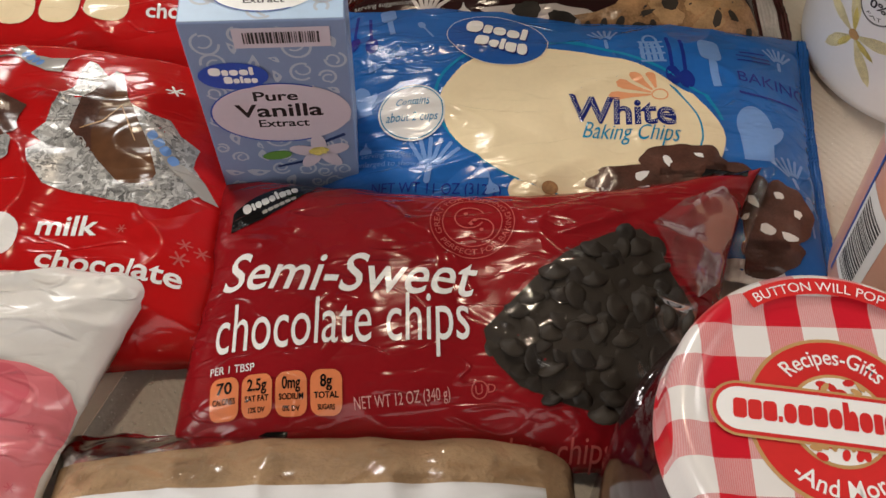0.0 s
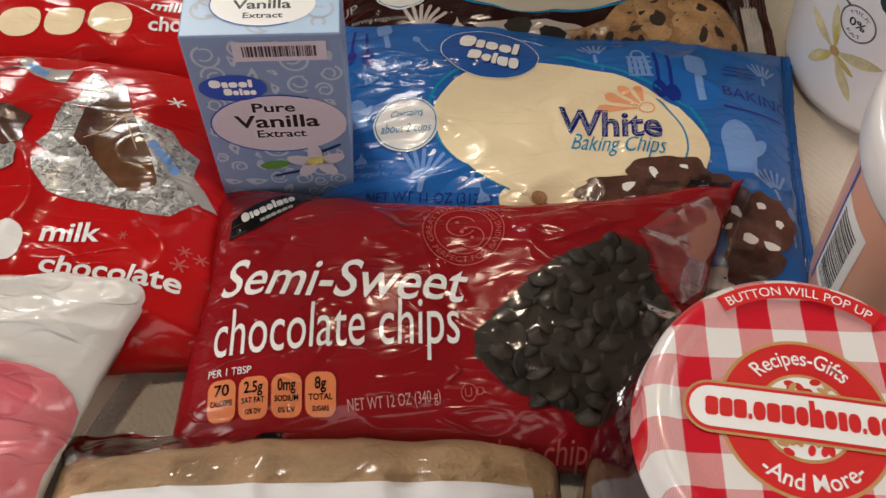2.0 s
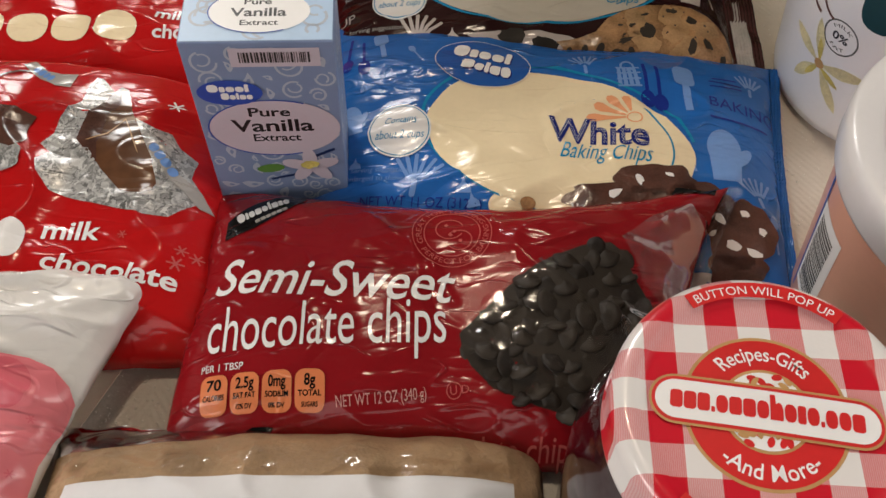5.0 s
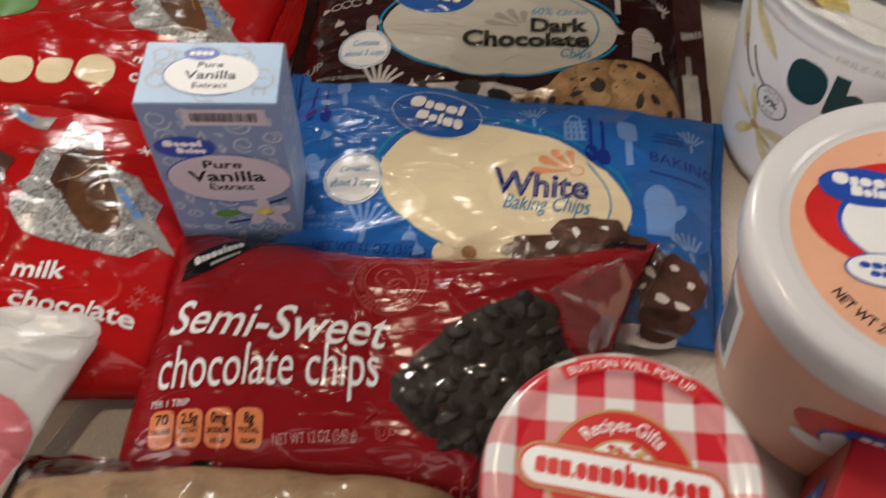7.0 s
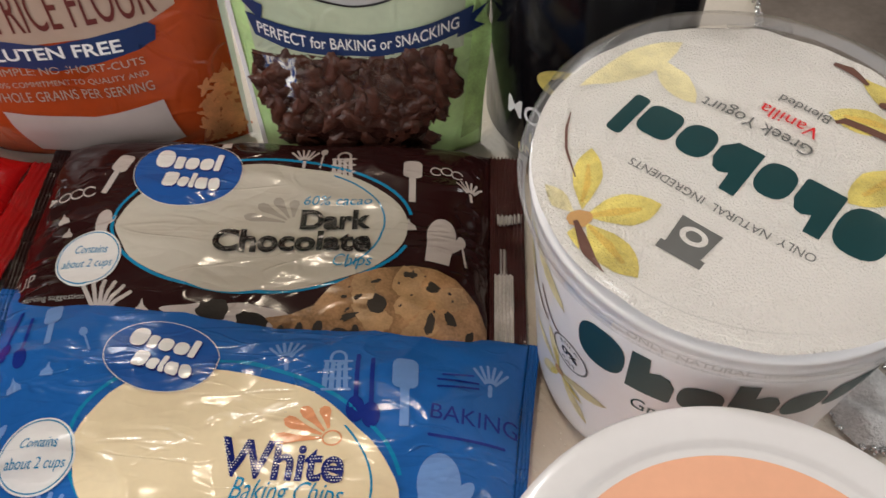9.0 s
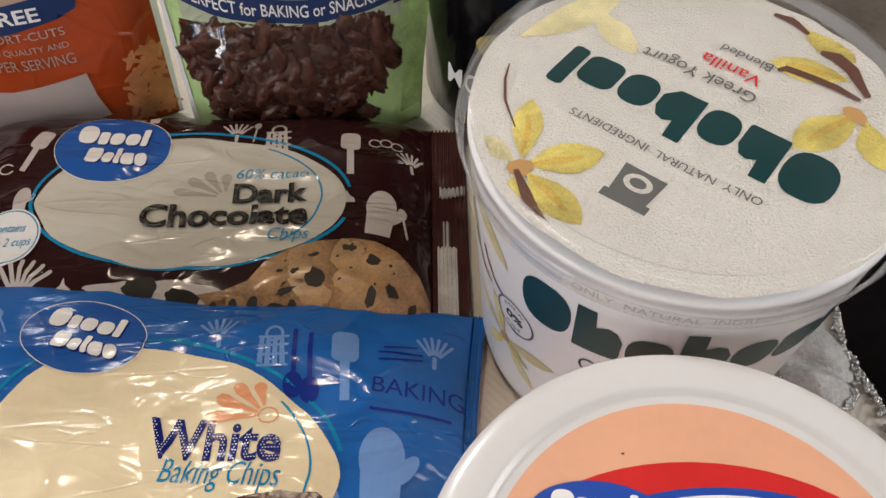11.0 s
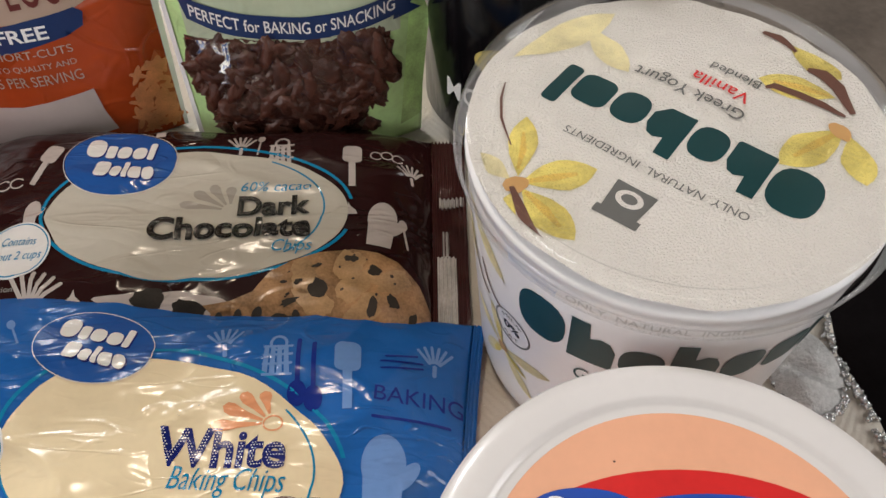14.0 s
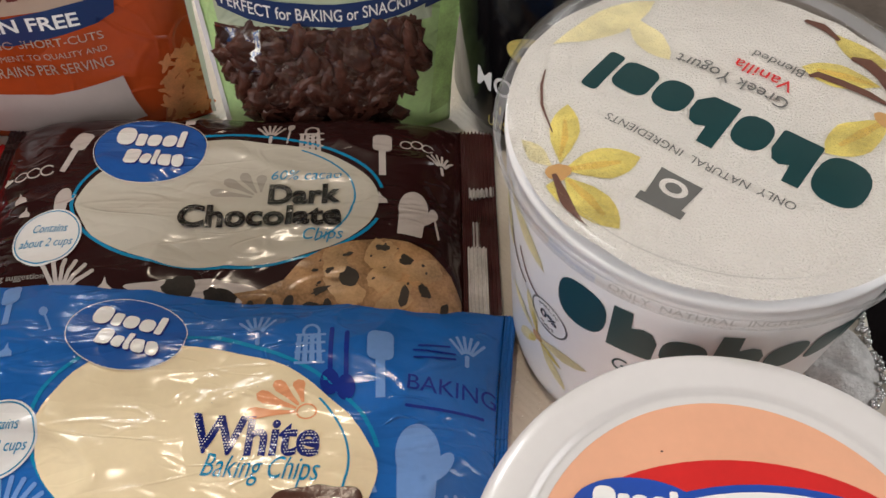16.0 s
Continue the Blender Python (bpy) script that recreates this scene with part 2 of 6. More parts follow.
GRAIN = mat("rice_grain_picture", (0.46, 0.11, 0.035), 0.3, 0, 0.4, 120)
MAROON = mat("maroon_print", (0.12, 0.02, 0.015), 0.35, 0, 0.1, 40)
BANNER = mat("banner_navy", (0.008, 0.03, 0.115), 0.35, 0, 0.1, 40)
BEIGE = mat("beige_print", (0.44, 0.32, 0.245), 0.35, 0, 0.06, 40)
GREEN = mat("light_green_film", (0.55, 0.79, 0.34), 0.28, 0, 0.2, 30, 0, 0, 0.4, 0.005, 50, ridge=0.0006)
GREEN_PALE = mat("pale_green_film", (0.52, 0.59, 0.42), 0.28, 0, 0.1, 30, 0, 0, 0.4, 0.005, 50, ridge=0.0006)
PECAN = mat("pecan_half", (0.070, 0.023, 0.014), 0.38, 0, 0.7, 120, 0.003, 200, 0.0)
SILVER_KNIT = mat("silver_knit", (0.56, 0.55, 0.54), 0.45, 0.1, 0.18, 500, 0.0012, 900)
SILVER_GLINT = mat("silver_glint", (0.80, 0.77, 0.70), 0.35, 0.2, 0.1, 50)
SILVER_BEAD = mat("silver_bead", (0.62, 0.62, 0.62), 0.22, 0.8, 0.1, 50)
WALL = mat("painted_wall", (0.17, 0.155, 0.14), 0.8, 0, 0.05, 4, 0.0006, 90)
FLOOR = mat("taupe_floor", (0.24, 0.20, 0.17), 0.35, 0, 0.4, 6, 0.0004, 60)
CHAIR = mat("dark_fabric", (0.007, 0.006, 0.007), 0.9, 0, 0.3, 40, 0.0008, 300, 0.0, 0, 22, 0.06)
WOOD = mat("brown_wood", (0.16, 0.06, 0.03), 0.4, 0, 0.35, 14, 0.0003, 90)


def cloth_material():
    """Off-white cloth: fine weave, leaf embossing and scattered metallic glints."""
    m = mat("embossed_tablecloth", (0.62, 0.565, 0.49), 0.5, 0, 0.08, 20, 0.0005, 420)
    n, l = m.node_tree.nodes, m.node_tree.links
    p = n["Principled BSDF"]
    tc, v, r = n.new("ShaderNodeTexCoord"), n.new("ShaderNodeTexVoronoi"), n.new("ShaderNodeValToRGB")
    v.inputs["Scale"].default_value = 520
    w = n.new("ShaderNodeTexNoise")
    w.inputs["Scale"].default_value = 26
    r.color_ramp.elements[0].position, r.color_ramp.elements[0].color = 0.13, (1, 1, 1, 1)
    r.color_ramp.elements[1].position, r.color_ramp.elements[1].color = 0.2, (0, 0, 0, 1)
    q = n.new("ShaderNodeMath")
    q.operation = "MULTIPLY"
    s = n.new("ShaderNodeMapRange")
    s.inputs["From Min"].default_value, s.inputs["From Max"].default_value = 0.5, 0.6
    l.new(tc.outputs["Object"], v.inputs["Vector"]), l.new(tc.outputs["Object"], w.inputs["Vector"])
    l.new(v.outputs["Distance"], r.inputs[0]), l.new(w.outputs["Fac"], s.inputs["Value"])
    l.new(r.outputs[0], q.inputs[0]), l.new(s.outputs[0], q.inputs[1])
    l.new(q.outputs[0], p.inputs["Metallic"])
    # fern leaves pressed into the weave: slanting ribs that meet along mid-lines
    sep, fold, y, wave, k, soft = (n.new("ShaderNode" + q) for q in ("SeparateXYZ", "Math", "Math", "Math", "Bump", "Math"))
    fold.operation, fold.inputs[1].default_value = "PINGPONG", 0.028
    y.operation, y.inputs[1].default_value = "MULTIPLY_ADD", 1.3
    wave.operation, soft.operation = "SINE", "MULTIPLY_ADD"
    w2 = n.new("ShaderNodeMath")
    w2.operation, w2.inputs[1].default_value = "MULTIPLY", 1250.0
    soft.inputs[1].default_value = 0.006
    l.new(tc.outputs["Object"], sep.inputs[0]), l.new(w.outputs["Fac"], soft.inputs[0]), l.new(sep.outputs["X"], soft.inputs[2]), l.new(soft.outputs[0], fold.inputs[0])
    l.new(fold.outputs[0], y.inputs[0]), l.new(sep.outputs["Y"], y.inputs[2]), l.new(y.outputs[0], w2.inputs[0]), l.new(w2.outputs[0], wave.inputs[0])
    k.inputs["Strength"].default_value, k.inputs["Distance"].default_value = 0.6, 0.00010
    l.new(wave.outputs[0], k.inputs["Height"])
    old = p.inputs["Normal"].links[0].from_socket
    l.new(old, k.inputs["Normal"]), l.new(k.outputs["Normal"], p.inputs["Normal"])
    return m


def gingham_material():
    """Red and white check, woven: half-tone where stripes cross."""
    m = mat("gingham_lid", (0.6, 0.02, 0.04), 0.3, 0, 0.1, 60, 0.0001, 500, 0.5)
    n, l = m.node_tree.nodes, m.node_tree.links
    p = n["Principled BSDF"]
    tc, sep = n.new("ShaderNodeTexCoord"), n.new("ShaderNodeSeparateXYZ")
    rot = n.new("ShaderNodeVectorRotate")
    rot.rotation_type = "Z_AXIS"
    rot.inputs["Angle"].default_value = radians(3)
    l.new(tc.outputs["Object"], rot.inputs["Vector"]), l.new(rot.outputs[0], sep.inputs[0])

    def stripe(out, off):
        a, b, c = n.new("ShaderNodeMath"), n.new("ShaderNodeMath"), n.new("ShaderNodeMath")
        a.operation, b.operation, c.operation = "MULTIPLY_ADD", "FRACT", "GREATER_THAN"
        a.inputs[1].default_value, a.inputs[2].default_value, c.inputs[1].default_value = 1 / 0.0166, off, 0.5
        l.new(out, a.inputs[0]), l.new(a.outputs[0], b.inputs[0]), l.new(b.outputs[0], c.inputs[0])
        return c.outputs[0]

    sx, sy = stripe(sep.outputs[0], 0.28), stripe(sep.outputs[1], 0.1)
    add, thread = n.new("ShaderNodeMath"), n.new("ShaderNodeTexWave")
    add.operation = "MULTIPLY_ADD"
    add.inputs[1].default_value = 0.62
    h = n.new("ShaderNodeMath")
    h.operation = "MULTIPLY"
    h.inputs[1].default_value = 0.54
    thread.inputs["Scale"].default_value, thread.inputs["Distortion"].default_value, thread.inputs["Detail Scale"].default_value = 640, 2.5, 3.0
    l.new(sy, h.inputs[0]), l.new(sx, add.inputs[0]), l.new(h.outputs[0], add.inputs[2])
    t2 = n.new("ShaderNodeMath")
    t2.operation = "MULTIPLY_ADD"
    t2.inputs[1].default_value = 0.16
    l.new(rot.outputs[0], thread.inputs["Vector"]), l.new(thread.outputs["Fac"], t2.inputs[0]), l.new(add.outputs[0], t2.inputs[2])
    r = n.new("ShaderNodeValToRGB")
    r.color_ramp.elements[0].position, r.color_ramp.elements[0].color = 0.14, (0.78, 0.75, 0.73, 1)
    r.color_ramp.elements[1].position, r.color_ramp.elements[1].color = 1.0, (0.60, 0.006, 0.022, 1)
    l.new(t2.outputs[0], r.inputs[0]), l.new(r.outputs[0], p.inputs["Base Color"])
    return m


# foil picture: small bright and dark facets
_n = FOIL.node_tree
_v, _w, _x, _r = (_n.nodes.new("ShaderNode" + q) for q in ("TexVoronoi", "TexNoise", "VectorMath", "ValToRGB"))
_t = next(q for q in _n.nodes if q.type == "TEX_COORD")
_x.operation, _x.inputs[1].default_value = "MULTIPLY_ADD", (0.012, 0.012, 0.0)
_w.inputs["Scale"].default_value, _w.inputs["Detail"].default_value, _v.inputs["Scale"].default_value = 220, 3, 620
_n.links.new(_t.outputs["Object"], _w.inputs["Vector"]), _n.links.new(_w.outputs["Color"], _x.inputs[0]), _n.links.new(_t.outputs["Object"], _x.inputs[2])
_n.links.new(_x.outputs[0], _v.inputs["Vector"]), _n.links.new(_v.outputs["Color"], _r.inputs[0])
for _p, _c in ((0.0, 0.05), (0.35, 0.22), (0.6, 0.42), (1.0, 0.72)):
    _e = _r.color_ramp.elements[0] if _p == 0 else _r.color_ramp.elements[1] if _p == 1 else _r.color_ramp.elements.new(_p)
    _e.position, _e.color = _p, (_c, _c * 0.985, _c * 0.95, 1)
_n.links.new(_r.outputs[0], _n.nodes["Principled BSDF"].inputs["Base Color"])
_n = CHIP.node_tree
_o, _m, _a = _n.nodes.new("ShaderNodeObjectInfo"), _n.nodes.new("ShaderNodeMix"), _n.nodes["Principled BSDF"].inputs["Base Color"].links[0].from_socket
_m.data_type = "RGBA"
_m.inputs["B"].default_value = (0.040, 0.030, 0.021, 1)
_q = _n.nodes.new("ShaderNodeMath")
_q.operation, _q.inputs[1].default_value = "MULTIPLY", 0.8
_n.links.new(_o.outputs["Random"], _q.inputs[0]), _n.links.new(_q.outputs[0], _m.inputs["Factor"]), _n.links.new(_a, _m.inputs["A"])
_n.links.new(_m.outputs["Result"], _n.nodes["Principled BSDF"].inputs["Base Color"])
CLOTH = cloth_material()
GINGHAM = gingham_material()


# ---- tools for shapes ----
def thing(name, loc, label, category, group="", kind=""):
    ob = new(name)
    ob.empty_display_size = 0.02
    ob.location = loc
    return tagged(ob, label, category, group, kind)


def origin(ob):
    v = Vector((0, 0, 0))
    while ob:
        v += ob.location
        ob = ob.parent
    return v


def part(name, bm, material, parent, label="", smooth=True):
    """Links a bmesh, given in world places, as one mesh under a thing or a part; a wordmark's blocks become parts of their own."""
    if name in ("wordmark", "badge_marks", "banner_tail") and len(bm.verts):
        bm.verts.ensure_lookup_table()
        seen, pieces = set(), []
        for v in bm.verts:
            if v in seen:
                continue
            todo, isle = [v], {v}
            while todo:
                for e in todo.pop().link_edges:
                    for w in e.verts:
                        if w not in isle:
                            isle.add(w)
                            todo.append(w)
            seen |= isle
            pieces.append({f for w in isle for f in w.link_faces})
        if len(pieces) > 1:
            for faces in pieces:
                b, copy = bmesh.new(), {}
                for f in faces:
                    b.faces.new([copy.setdefault(w, None) or copy.update({w: b.verts.new(w.co)}) or copy[w] for w in f.verts])
                last = part(name, b, material, parent, label, smooth)
            bm.free()
            return last
    me = bpy.data.meshes.new(name)
    if parent:
        bmesh.ops.translate(bm, vec=-origin(parent), verts=bm.verts)
    for f in bm.faces:
        f.smooth = smooth
    bm.to_mesh(me)
    bm.free()
    me.materials.append(material)
    ob = new(name, me)
    ob.parent = parent
    return tagged(ob, label)


def structure(name, bm, material, label, smooth=False):
    return tagged(part(name, bm, material, None, label, smooth), kind="structure", category=name.split("_")[0])


def box(bm, x0, x1, y0, y1, z0, z1, bevel=0.0):
    v = bmesh.ops.create_cube(bm, size=1)["verts"]
    bmesh.ops.scale(bm, vec=(x1 - x0, y1 - y0, z1 - z0), verts=v)
    bmesh.ops.translate(bm, vec=((x0 + x1) / 2, (y0 + y1) / 2, (z0 + z1) / 2), verts=v)
    if bevel:
        e = list({e for q in v for e in q.link_edges})
        bmesh.ops.bevel(bm, geom=e, offset=bevel, segments=3, affect="EDGES", profile=0.5)
    return bm


def lathe(c, profile, n=72):
    """A turned body round the upright through c; profile: radius and height from the bottom up."""
    bm = bmesh.new()
    rings = [[bm.verts.new((c[0] + r * math.cos(2 * math.pi * i / n), c[1] + r * math.sin(2 * math.pi * i / n), c[2] + z)) for i in range(n)] if r > 0
             else [bm.verts.new((c[0], c[1], c[2] + z))] for r, z in profile]
    for a, b in zip(rings, rings[1:]):
        for i in range(n):
            k = (i + 1) % n
            if len(a) > 1 and len(b) > 1:
                bm.faces.new((a[i], a[k], b[k], b[i]))
            elif len(a) > 1:
                bm.faces.new((a[i], a[k], b[0]))
            elif len(b) > 1:
                bm.faces.new((a[0], b[k], b[i]))
    return bm


def scatter(spots, sub=1):
    """Many small balls (x, y, z, radius) in one mesh."""
    ball = bmesh.new()
    bmesh.ops.create_icosphere(ball, subdivisions=sub, radius=1)
    vs, fs = [v.co.copy() for v in ball.verts], [[v.index for v in f.verts] for f in ball.faces]
    ball.free()
    verts, faces = [], []
    for x, y, z, r in spots:
        n = len(verts)
        verts += [(x + r * v.x, y + r * v.y, z + r * v.z) for v in vs]
        faces += [[n + i for i in f] for f in fs]
    me = bpy.data.meshes.new("scatter")
    me.from_pydata(verts, [], faces)
    bm = bmesh.new()
    bm.from_mesh(me)
    bpy.data.meshes.remove(me)
    return bm


def flat(*loops):
    """A flat figure: polygons, each filled."""
    bm = bmesh.new()
    for pts in loops:
        bm.faces.new([bm.verts.new((x, y, 0)) for x, y in pts])
    return bm


def oval(cx, cy, rx, ry, rot=0.0, n=48, wob=0.0, seed=0.0):
    c, s, out = math.cos(radians(rot)), math.sin(radians(rot)), []
    for i in range(n):
        a = 2 * math.pi * i / n
        k = 1 + wob * noise.noise(Vector((2.2 * math.cos(a), 2.2 * math.sin(a), seed)))
        x, y = rx * k * math.cos(a), ry * k * math.sin(a)
        out.append((cx + c * x - s * y, cy + s * x + c * y))
    return out


def band(cx, cy, rx, ry, w, rot=0.0, a0=0, a1=360, n=64):
    """A thin oval ring, or a part of one."""
    bm = bmesh.new()
    c, s, rows = math.cos(radians(rot)), math.sin(radians(rot)), []
    for i in range(n + 1):
        a = radians(a0 + (a1 - a0) * i / n)
        rows.append([bm.verts.new((cx + c * (rx + d) * math.cos(a) - s * (ry + d) * math.sin(a), cy + s * (rx + d) * math.cos(a) + c * (ry + d) * math.sin(a), 0)) for d in (-w / 2, w / 2)])
    for p, q in zip(rows, rows[1:]):
        bm.faces.new((p[0], p[1], q[1], q[0]))
    return bm


def pill(cx, cy, w, h, rot=0.0, n=8):
    r, pts = min(w, h) / 2, []
    for sx, sy, a in ((1, 1, 0), (-1, 1, 90), (-1, -1, 180), (1, -1, 270)):
        for i in range(n + 1):
            t = radians(a + 90 * i / n)
            pts.append((sx * (w / 2 - r) + r * math.cos(t), sy * (h / 2 - r) + r * math.sin(t)))
    c, s = math.cos(radians(rot)), math.sin(radians(rot))
    return [(cx + c * x - s * y, cy + s * x + c * y) for x, y in pts]


def glyphs(text, bold=0.0):
    cu = bpy.data.curves.new("lettering", "FONT")
    cu.body, cu.size, cu.offset, cu.resolution_u = text, 1.0, bold, 4
    ob = new("lettering", cu)
    me = bpy.data.meshes.new_from_object(ob.evaluated_get(bpy.context.evaluated_depsgraph_get()))
    bm = bmesh.new()
    bm.from_mesh(me)
    bpy.data.objects.remove(ob), bpy.data.curves.remove(cu), bpy.data.meshes.remove(me)
    bmesh.ops.remove_doubles(bm, verts=bm.verts, dist=1e-5)
    return bm


def words(text, left, right, cap, shear=0.0, bold=0.0):
    """Words from the left to the right end of their base line, cap metres high."""
    bm = glyphs(text, bold)
    x0, x1 = min(v.co.x for v in bm.verts), max(v.co.x for v in bm.verts)
    d = Vector((right[0] - left[0], right[1] - left[1], 0))
    e, u = d.normalized(), Vector((-d.y, d.x, 0)).normalized()
    for v in bm.verts:
        y = v.co.y * cap / 0.73
        v.co = Vector((*left, 0)) + d * ((v.co.x - x0) / (x1 - x0)) + u * y + e * (shear * y)
    return bm


def arc_words(text, c, r, a0, a1, cap, inward=False, bold=0.0):
    """Words along an arc round c from angle a0 to a1; inward: their feet on the outer side."""
    bm = glyphs(text, bold)
    x0, x1 = min(v.co.x for v in bm.verts), max(v.co.x for v in bm.verts)
    for v in bm.verts:
        a, y = radians(a0 + (a1 - a0) * (v.co.x - x0) / (x1 - x0)), v.co.y * cap / 0.73
        rr = r - y if inward else r + y
        v.co = Vector((c[0] + rr * math.cos(a), c[1] + rr * math.sin(a), 0))
    return bm


def dice(bm, step):
    """Cuts a flat figure along a square net, so that it can follow a curved surface."""
    if not bm.verts:
        return bm
    for ax in (0, 1):
        lo, hi = min(v.co[ax] for v in bm.verts), max(v.co[ax] for v in bm.verts)
        no = Vector((1, 0, 0)) if ax == 0 else Vector((0, 1, 0))
        for k in range(math.floor(lo / step) + 1, math.ceil(hi / step)):
            bmesh.ops.bisect_plane(bm, geom=bm.verts[:] + bm.edges[:] + bm.faces[:], plane_co=no * (k * step), plane_no=no)
    return bm


def join(*bms):
    out = bmesh.new()
    for b in bms:
        me = bpy.data.meshes.new("piece")
        b.to_mesh(me)
        b.free()
        out.from_mesh(me)
        bpy.data.meshes.remove(me)
    return out


def lay(bm, place, step=0.003):
    """Dices a flat figure and carries it onto a surface; faces turned to the outside."""
    dice(bm, step)
    for v in bm.verts:
        v.co = Vector(place(v.co.x, v.co.y))
    return bm


# ---- printed figures ----
def mitt(cx, cy, h, rot=0.0):
    return flat(spin(oval(0, 0.12 * h, 0.27 * h, 0.38 * h), cx, cy, rot), spin(oval(0.28 * h, -0.02 * h, 0.1 * h, 0.24 * h, -35), cx, cy, rot),
                spin([(-0.22 * h, -0.5 * h), (0.22 * h, -0.5 * h), (0.25 * h, 0.1 * h), (-0.25 * h, 0.1 * h)], cx, cy, rot))


def spin(pts, cx, cy, rot):
    c, s = math.cos(radians(rot)), math.sin(radians(rot))
    return [(cx + c * x - s * y, cy + s * x + c * y) for x, y in pts]


def spatula(cx, cy, h, rot=0.0):
    return flat(spin([(px, py + 0.26 * h) for px, py in block(0, 0.34 * h, 0.46 * h)], cx, cy, rot), spin([(-0.06 * h, -0.5 * h), (0.06 * h, -0.5 * h), (0.06 * h, 0.1 * h), (-0.06 * h, 0.1 * h)], cx, cy, rot))


def spoon(cx, cy, h, rot=0.0):
    return flat(spin(oval(0, 0.33 * h, 0.12 * h, 0.18 * h), cx, cy, rot), spin(pill(0, -0.15 * h, 0.06 * h, 0.7 * h), cx, cy, rot))


def whisk(cx, cy, h, rot=0.0):
    bms = [flat(spin(spin(pill(0, 0.5 * h, 0.085 * h, 0.6 * h), 0, -0.2 * h, a), cx, cy, rot)) for a in (-40, -24, -8, 8, 24, 40)]
    return join(*bms, flat(spin(pill(0, -0.25 * h, 0.12 * h, 0.4 * h), cx, cy, rot)))


def drop(cx, cy, h, rot=0.0):
    return flat(spin([(-0.4 * h, -0.4 * h), (0.4 * h, -0.4 * h), (0.36 * h, -0.1 * h), (0.1 * h, 0.15 * h), (0, 0.5 * h), (-0.12 * h, 0.12 * h), (-0.36 * h, -0.1 * h)], cx, cy, rot))


def grater(cx, cy, h, rot=0.0):
    bms = [flat(spin([(-0.3 * h + 0.15 * h * i, -0.5 * h), (-0.19 * h + 0.15 * h * i, -0.5 * h), (-0.19 * h + 0.13 * h * i, 0.2 * h), (-0.28 * h + 0.13 * h * i, 0.2 * h)], cx, cy, rot)) for i in range(4)]
    bars = [flat(spin(pill(0, y * h, 0.62 * h, 0.06 * h), cx, cy, rot)) for y in (0.22, 0.0, -0.22, -0.47)]
    return join(*bms, *bars, band(cx, cy + 0.3 * h, 0.16 * h, 0.18 * h, 0.06 * h))


def block(cx, w, h, n=4):
    r, pts = 0.3 * min(w, h), []
    for sx, sy, a in ((1, 1, 0), (-1, 1, 90), (-1, -1, 180), (1, -1, 270)):
        for i in range(n + 1):
            t = radians(a + 90 * i / n)
            pts.append((cx + sx * (w / 2 - r) + r * math.cos(t), sy * (h / 2 - r) + r * math.sin(t)))
    return pts


def marks(cx, cy, w, h, rot, spec):
    """Solid shapes in the place of a wordmark, one a letter: rounds (o, O), blocks (n, N), narrow ones (r, l, i), with a stem on one side (b, h), dots."""
    wide = {"o": 0.9, "O": 1.2, "n": 0.95, "N": 1.2, "r": 0.62, "l": 0.42, "i": 0.42, "b": 0.98, "h": 0.98, ".": 0.28}
    total, x, loops = sum(wide[k] + 0.09 for k in spec) - 0.09, 0.0, []
    for k in spec:
        q, up = wide[k] * w / total, 1.4 * h
        if k in "oO":
            tall = up if k == "O" else h
            pts = [(0.5 * q + 0.5 * q * math.copysign(abs(math.cos(a)) ** 0.8, math.cos(a)), 0.5 * tall + 0.5 * tall * math.copysign(abs(math.sin(a)) ** 0.8, math.sin(a))) for a in (2 * math.pi * j / 20 for j in range(20))]
        elif k in "bh":
            foot = 0.3 if k == "b" else 0.06
            pts = [(0, 0), ((1 - foot) * q, 0), (q, foot * h), (q, 0.66 * h), (0.86 * q, 0.93 * h), (0.66 * q, h), (0.44 * q, 0.9 * h), (0.4 * q, up), (0, up)]
        else:
            tall = {"N": up, "l": up, "i": 1.1 * h, ".": 0.3 * h}.get(k, h)
            pts = [(px + 0.5 * q, py + 0.5 * tall) for px, py in block(0, q, tall)]
        loops.append(spin([(px + x / total * w - 0.5 * w, py - 0.5 * h) for px, py in pts], cx, cy, rot))
        x += wide[k] + 0.09
    return flat(*loops)


def fan(cx, cy, r, turn=0.0):
    """Four spoon-shaped petals that spread from one point, longest first."""
    loops = []
    for a, k in ((104, 0.58), (134, 0.75), (158, 0.88), (180, 1.0)):
        pts = [(0.16 * r, -0.02 * r), (0.55 * k * r, -0.055 * r), (0.8 * k * r, -0.105 * r), (0.93 * k * r, -0.085 * r), (k * r, 0.0), (0.93 * k * r, 0.085 * r), (0.8 * k * r, 0.105 * r), (0.55 * k * r, 0.055 * r), (0.16 * r, 0.02 * r)]
        loops.append(spin(pts, cx, cy, a + turn))
    return flat(*loops)


def leaflet(x0, y0, x1, y1, w, bend=0.0, n=9):
    """A pointed petal from its root to its tip."""
    d, side = Vector((x1 - x0, y1 - y0)), []
    e = Vector((-d.y, d.x)).normalized()
    for s in (1, -1):
        row = []
        for i in range(1, n):
            t = i / n
            p = Vector((x0, y0)) + d * t + e * (bend * math.sin(math.pi * t) + s * 0.5 * w * math.sin(math.pi * t ** 1.25) ** 0.8 * (1 + 0.12 * noise.noise(Vector((t * 5, s, x0 * 90)))))
            row.append((p.x, p.y))
        side.append(row)
    return [(x0, y0)] + side[0] + [(x1, y1)] + side[1][::-1]


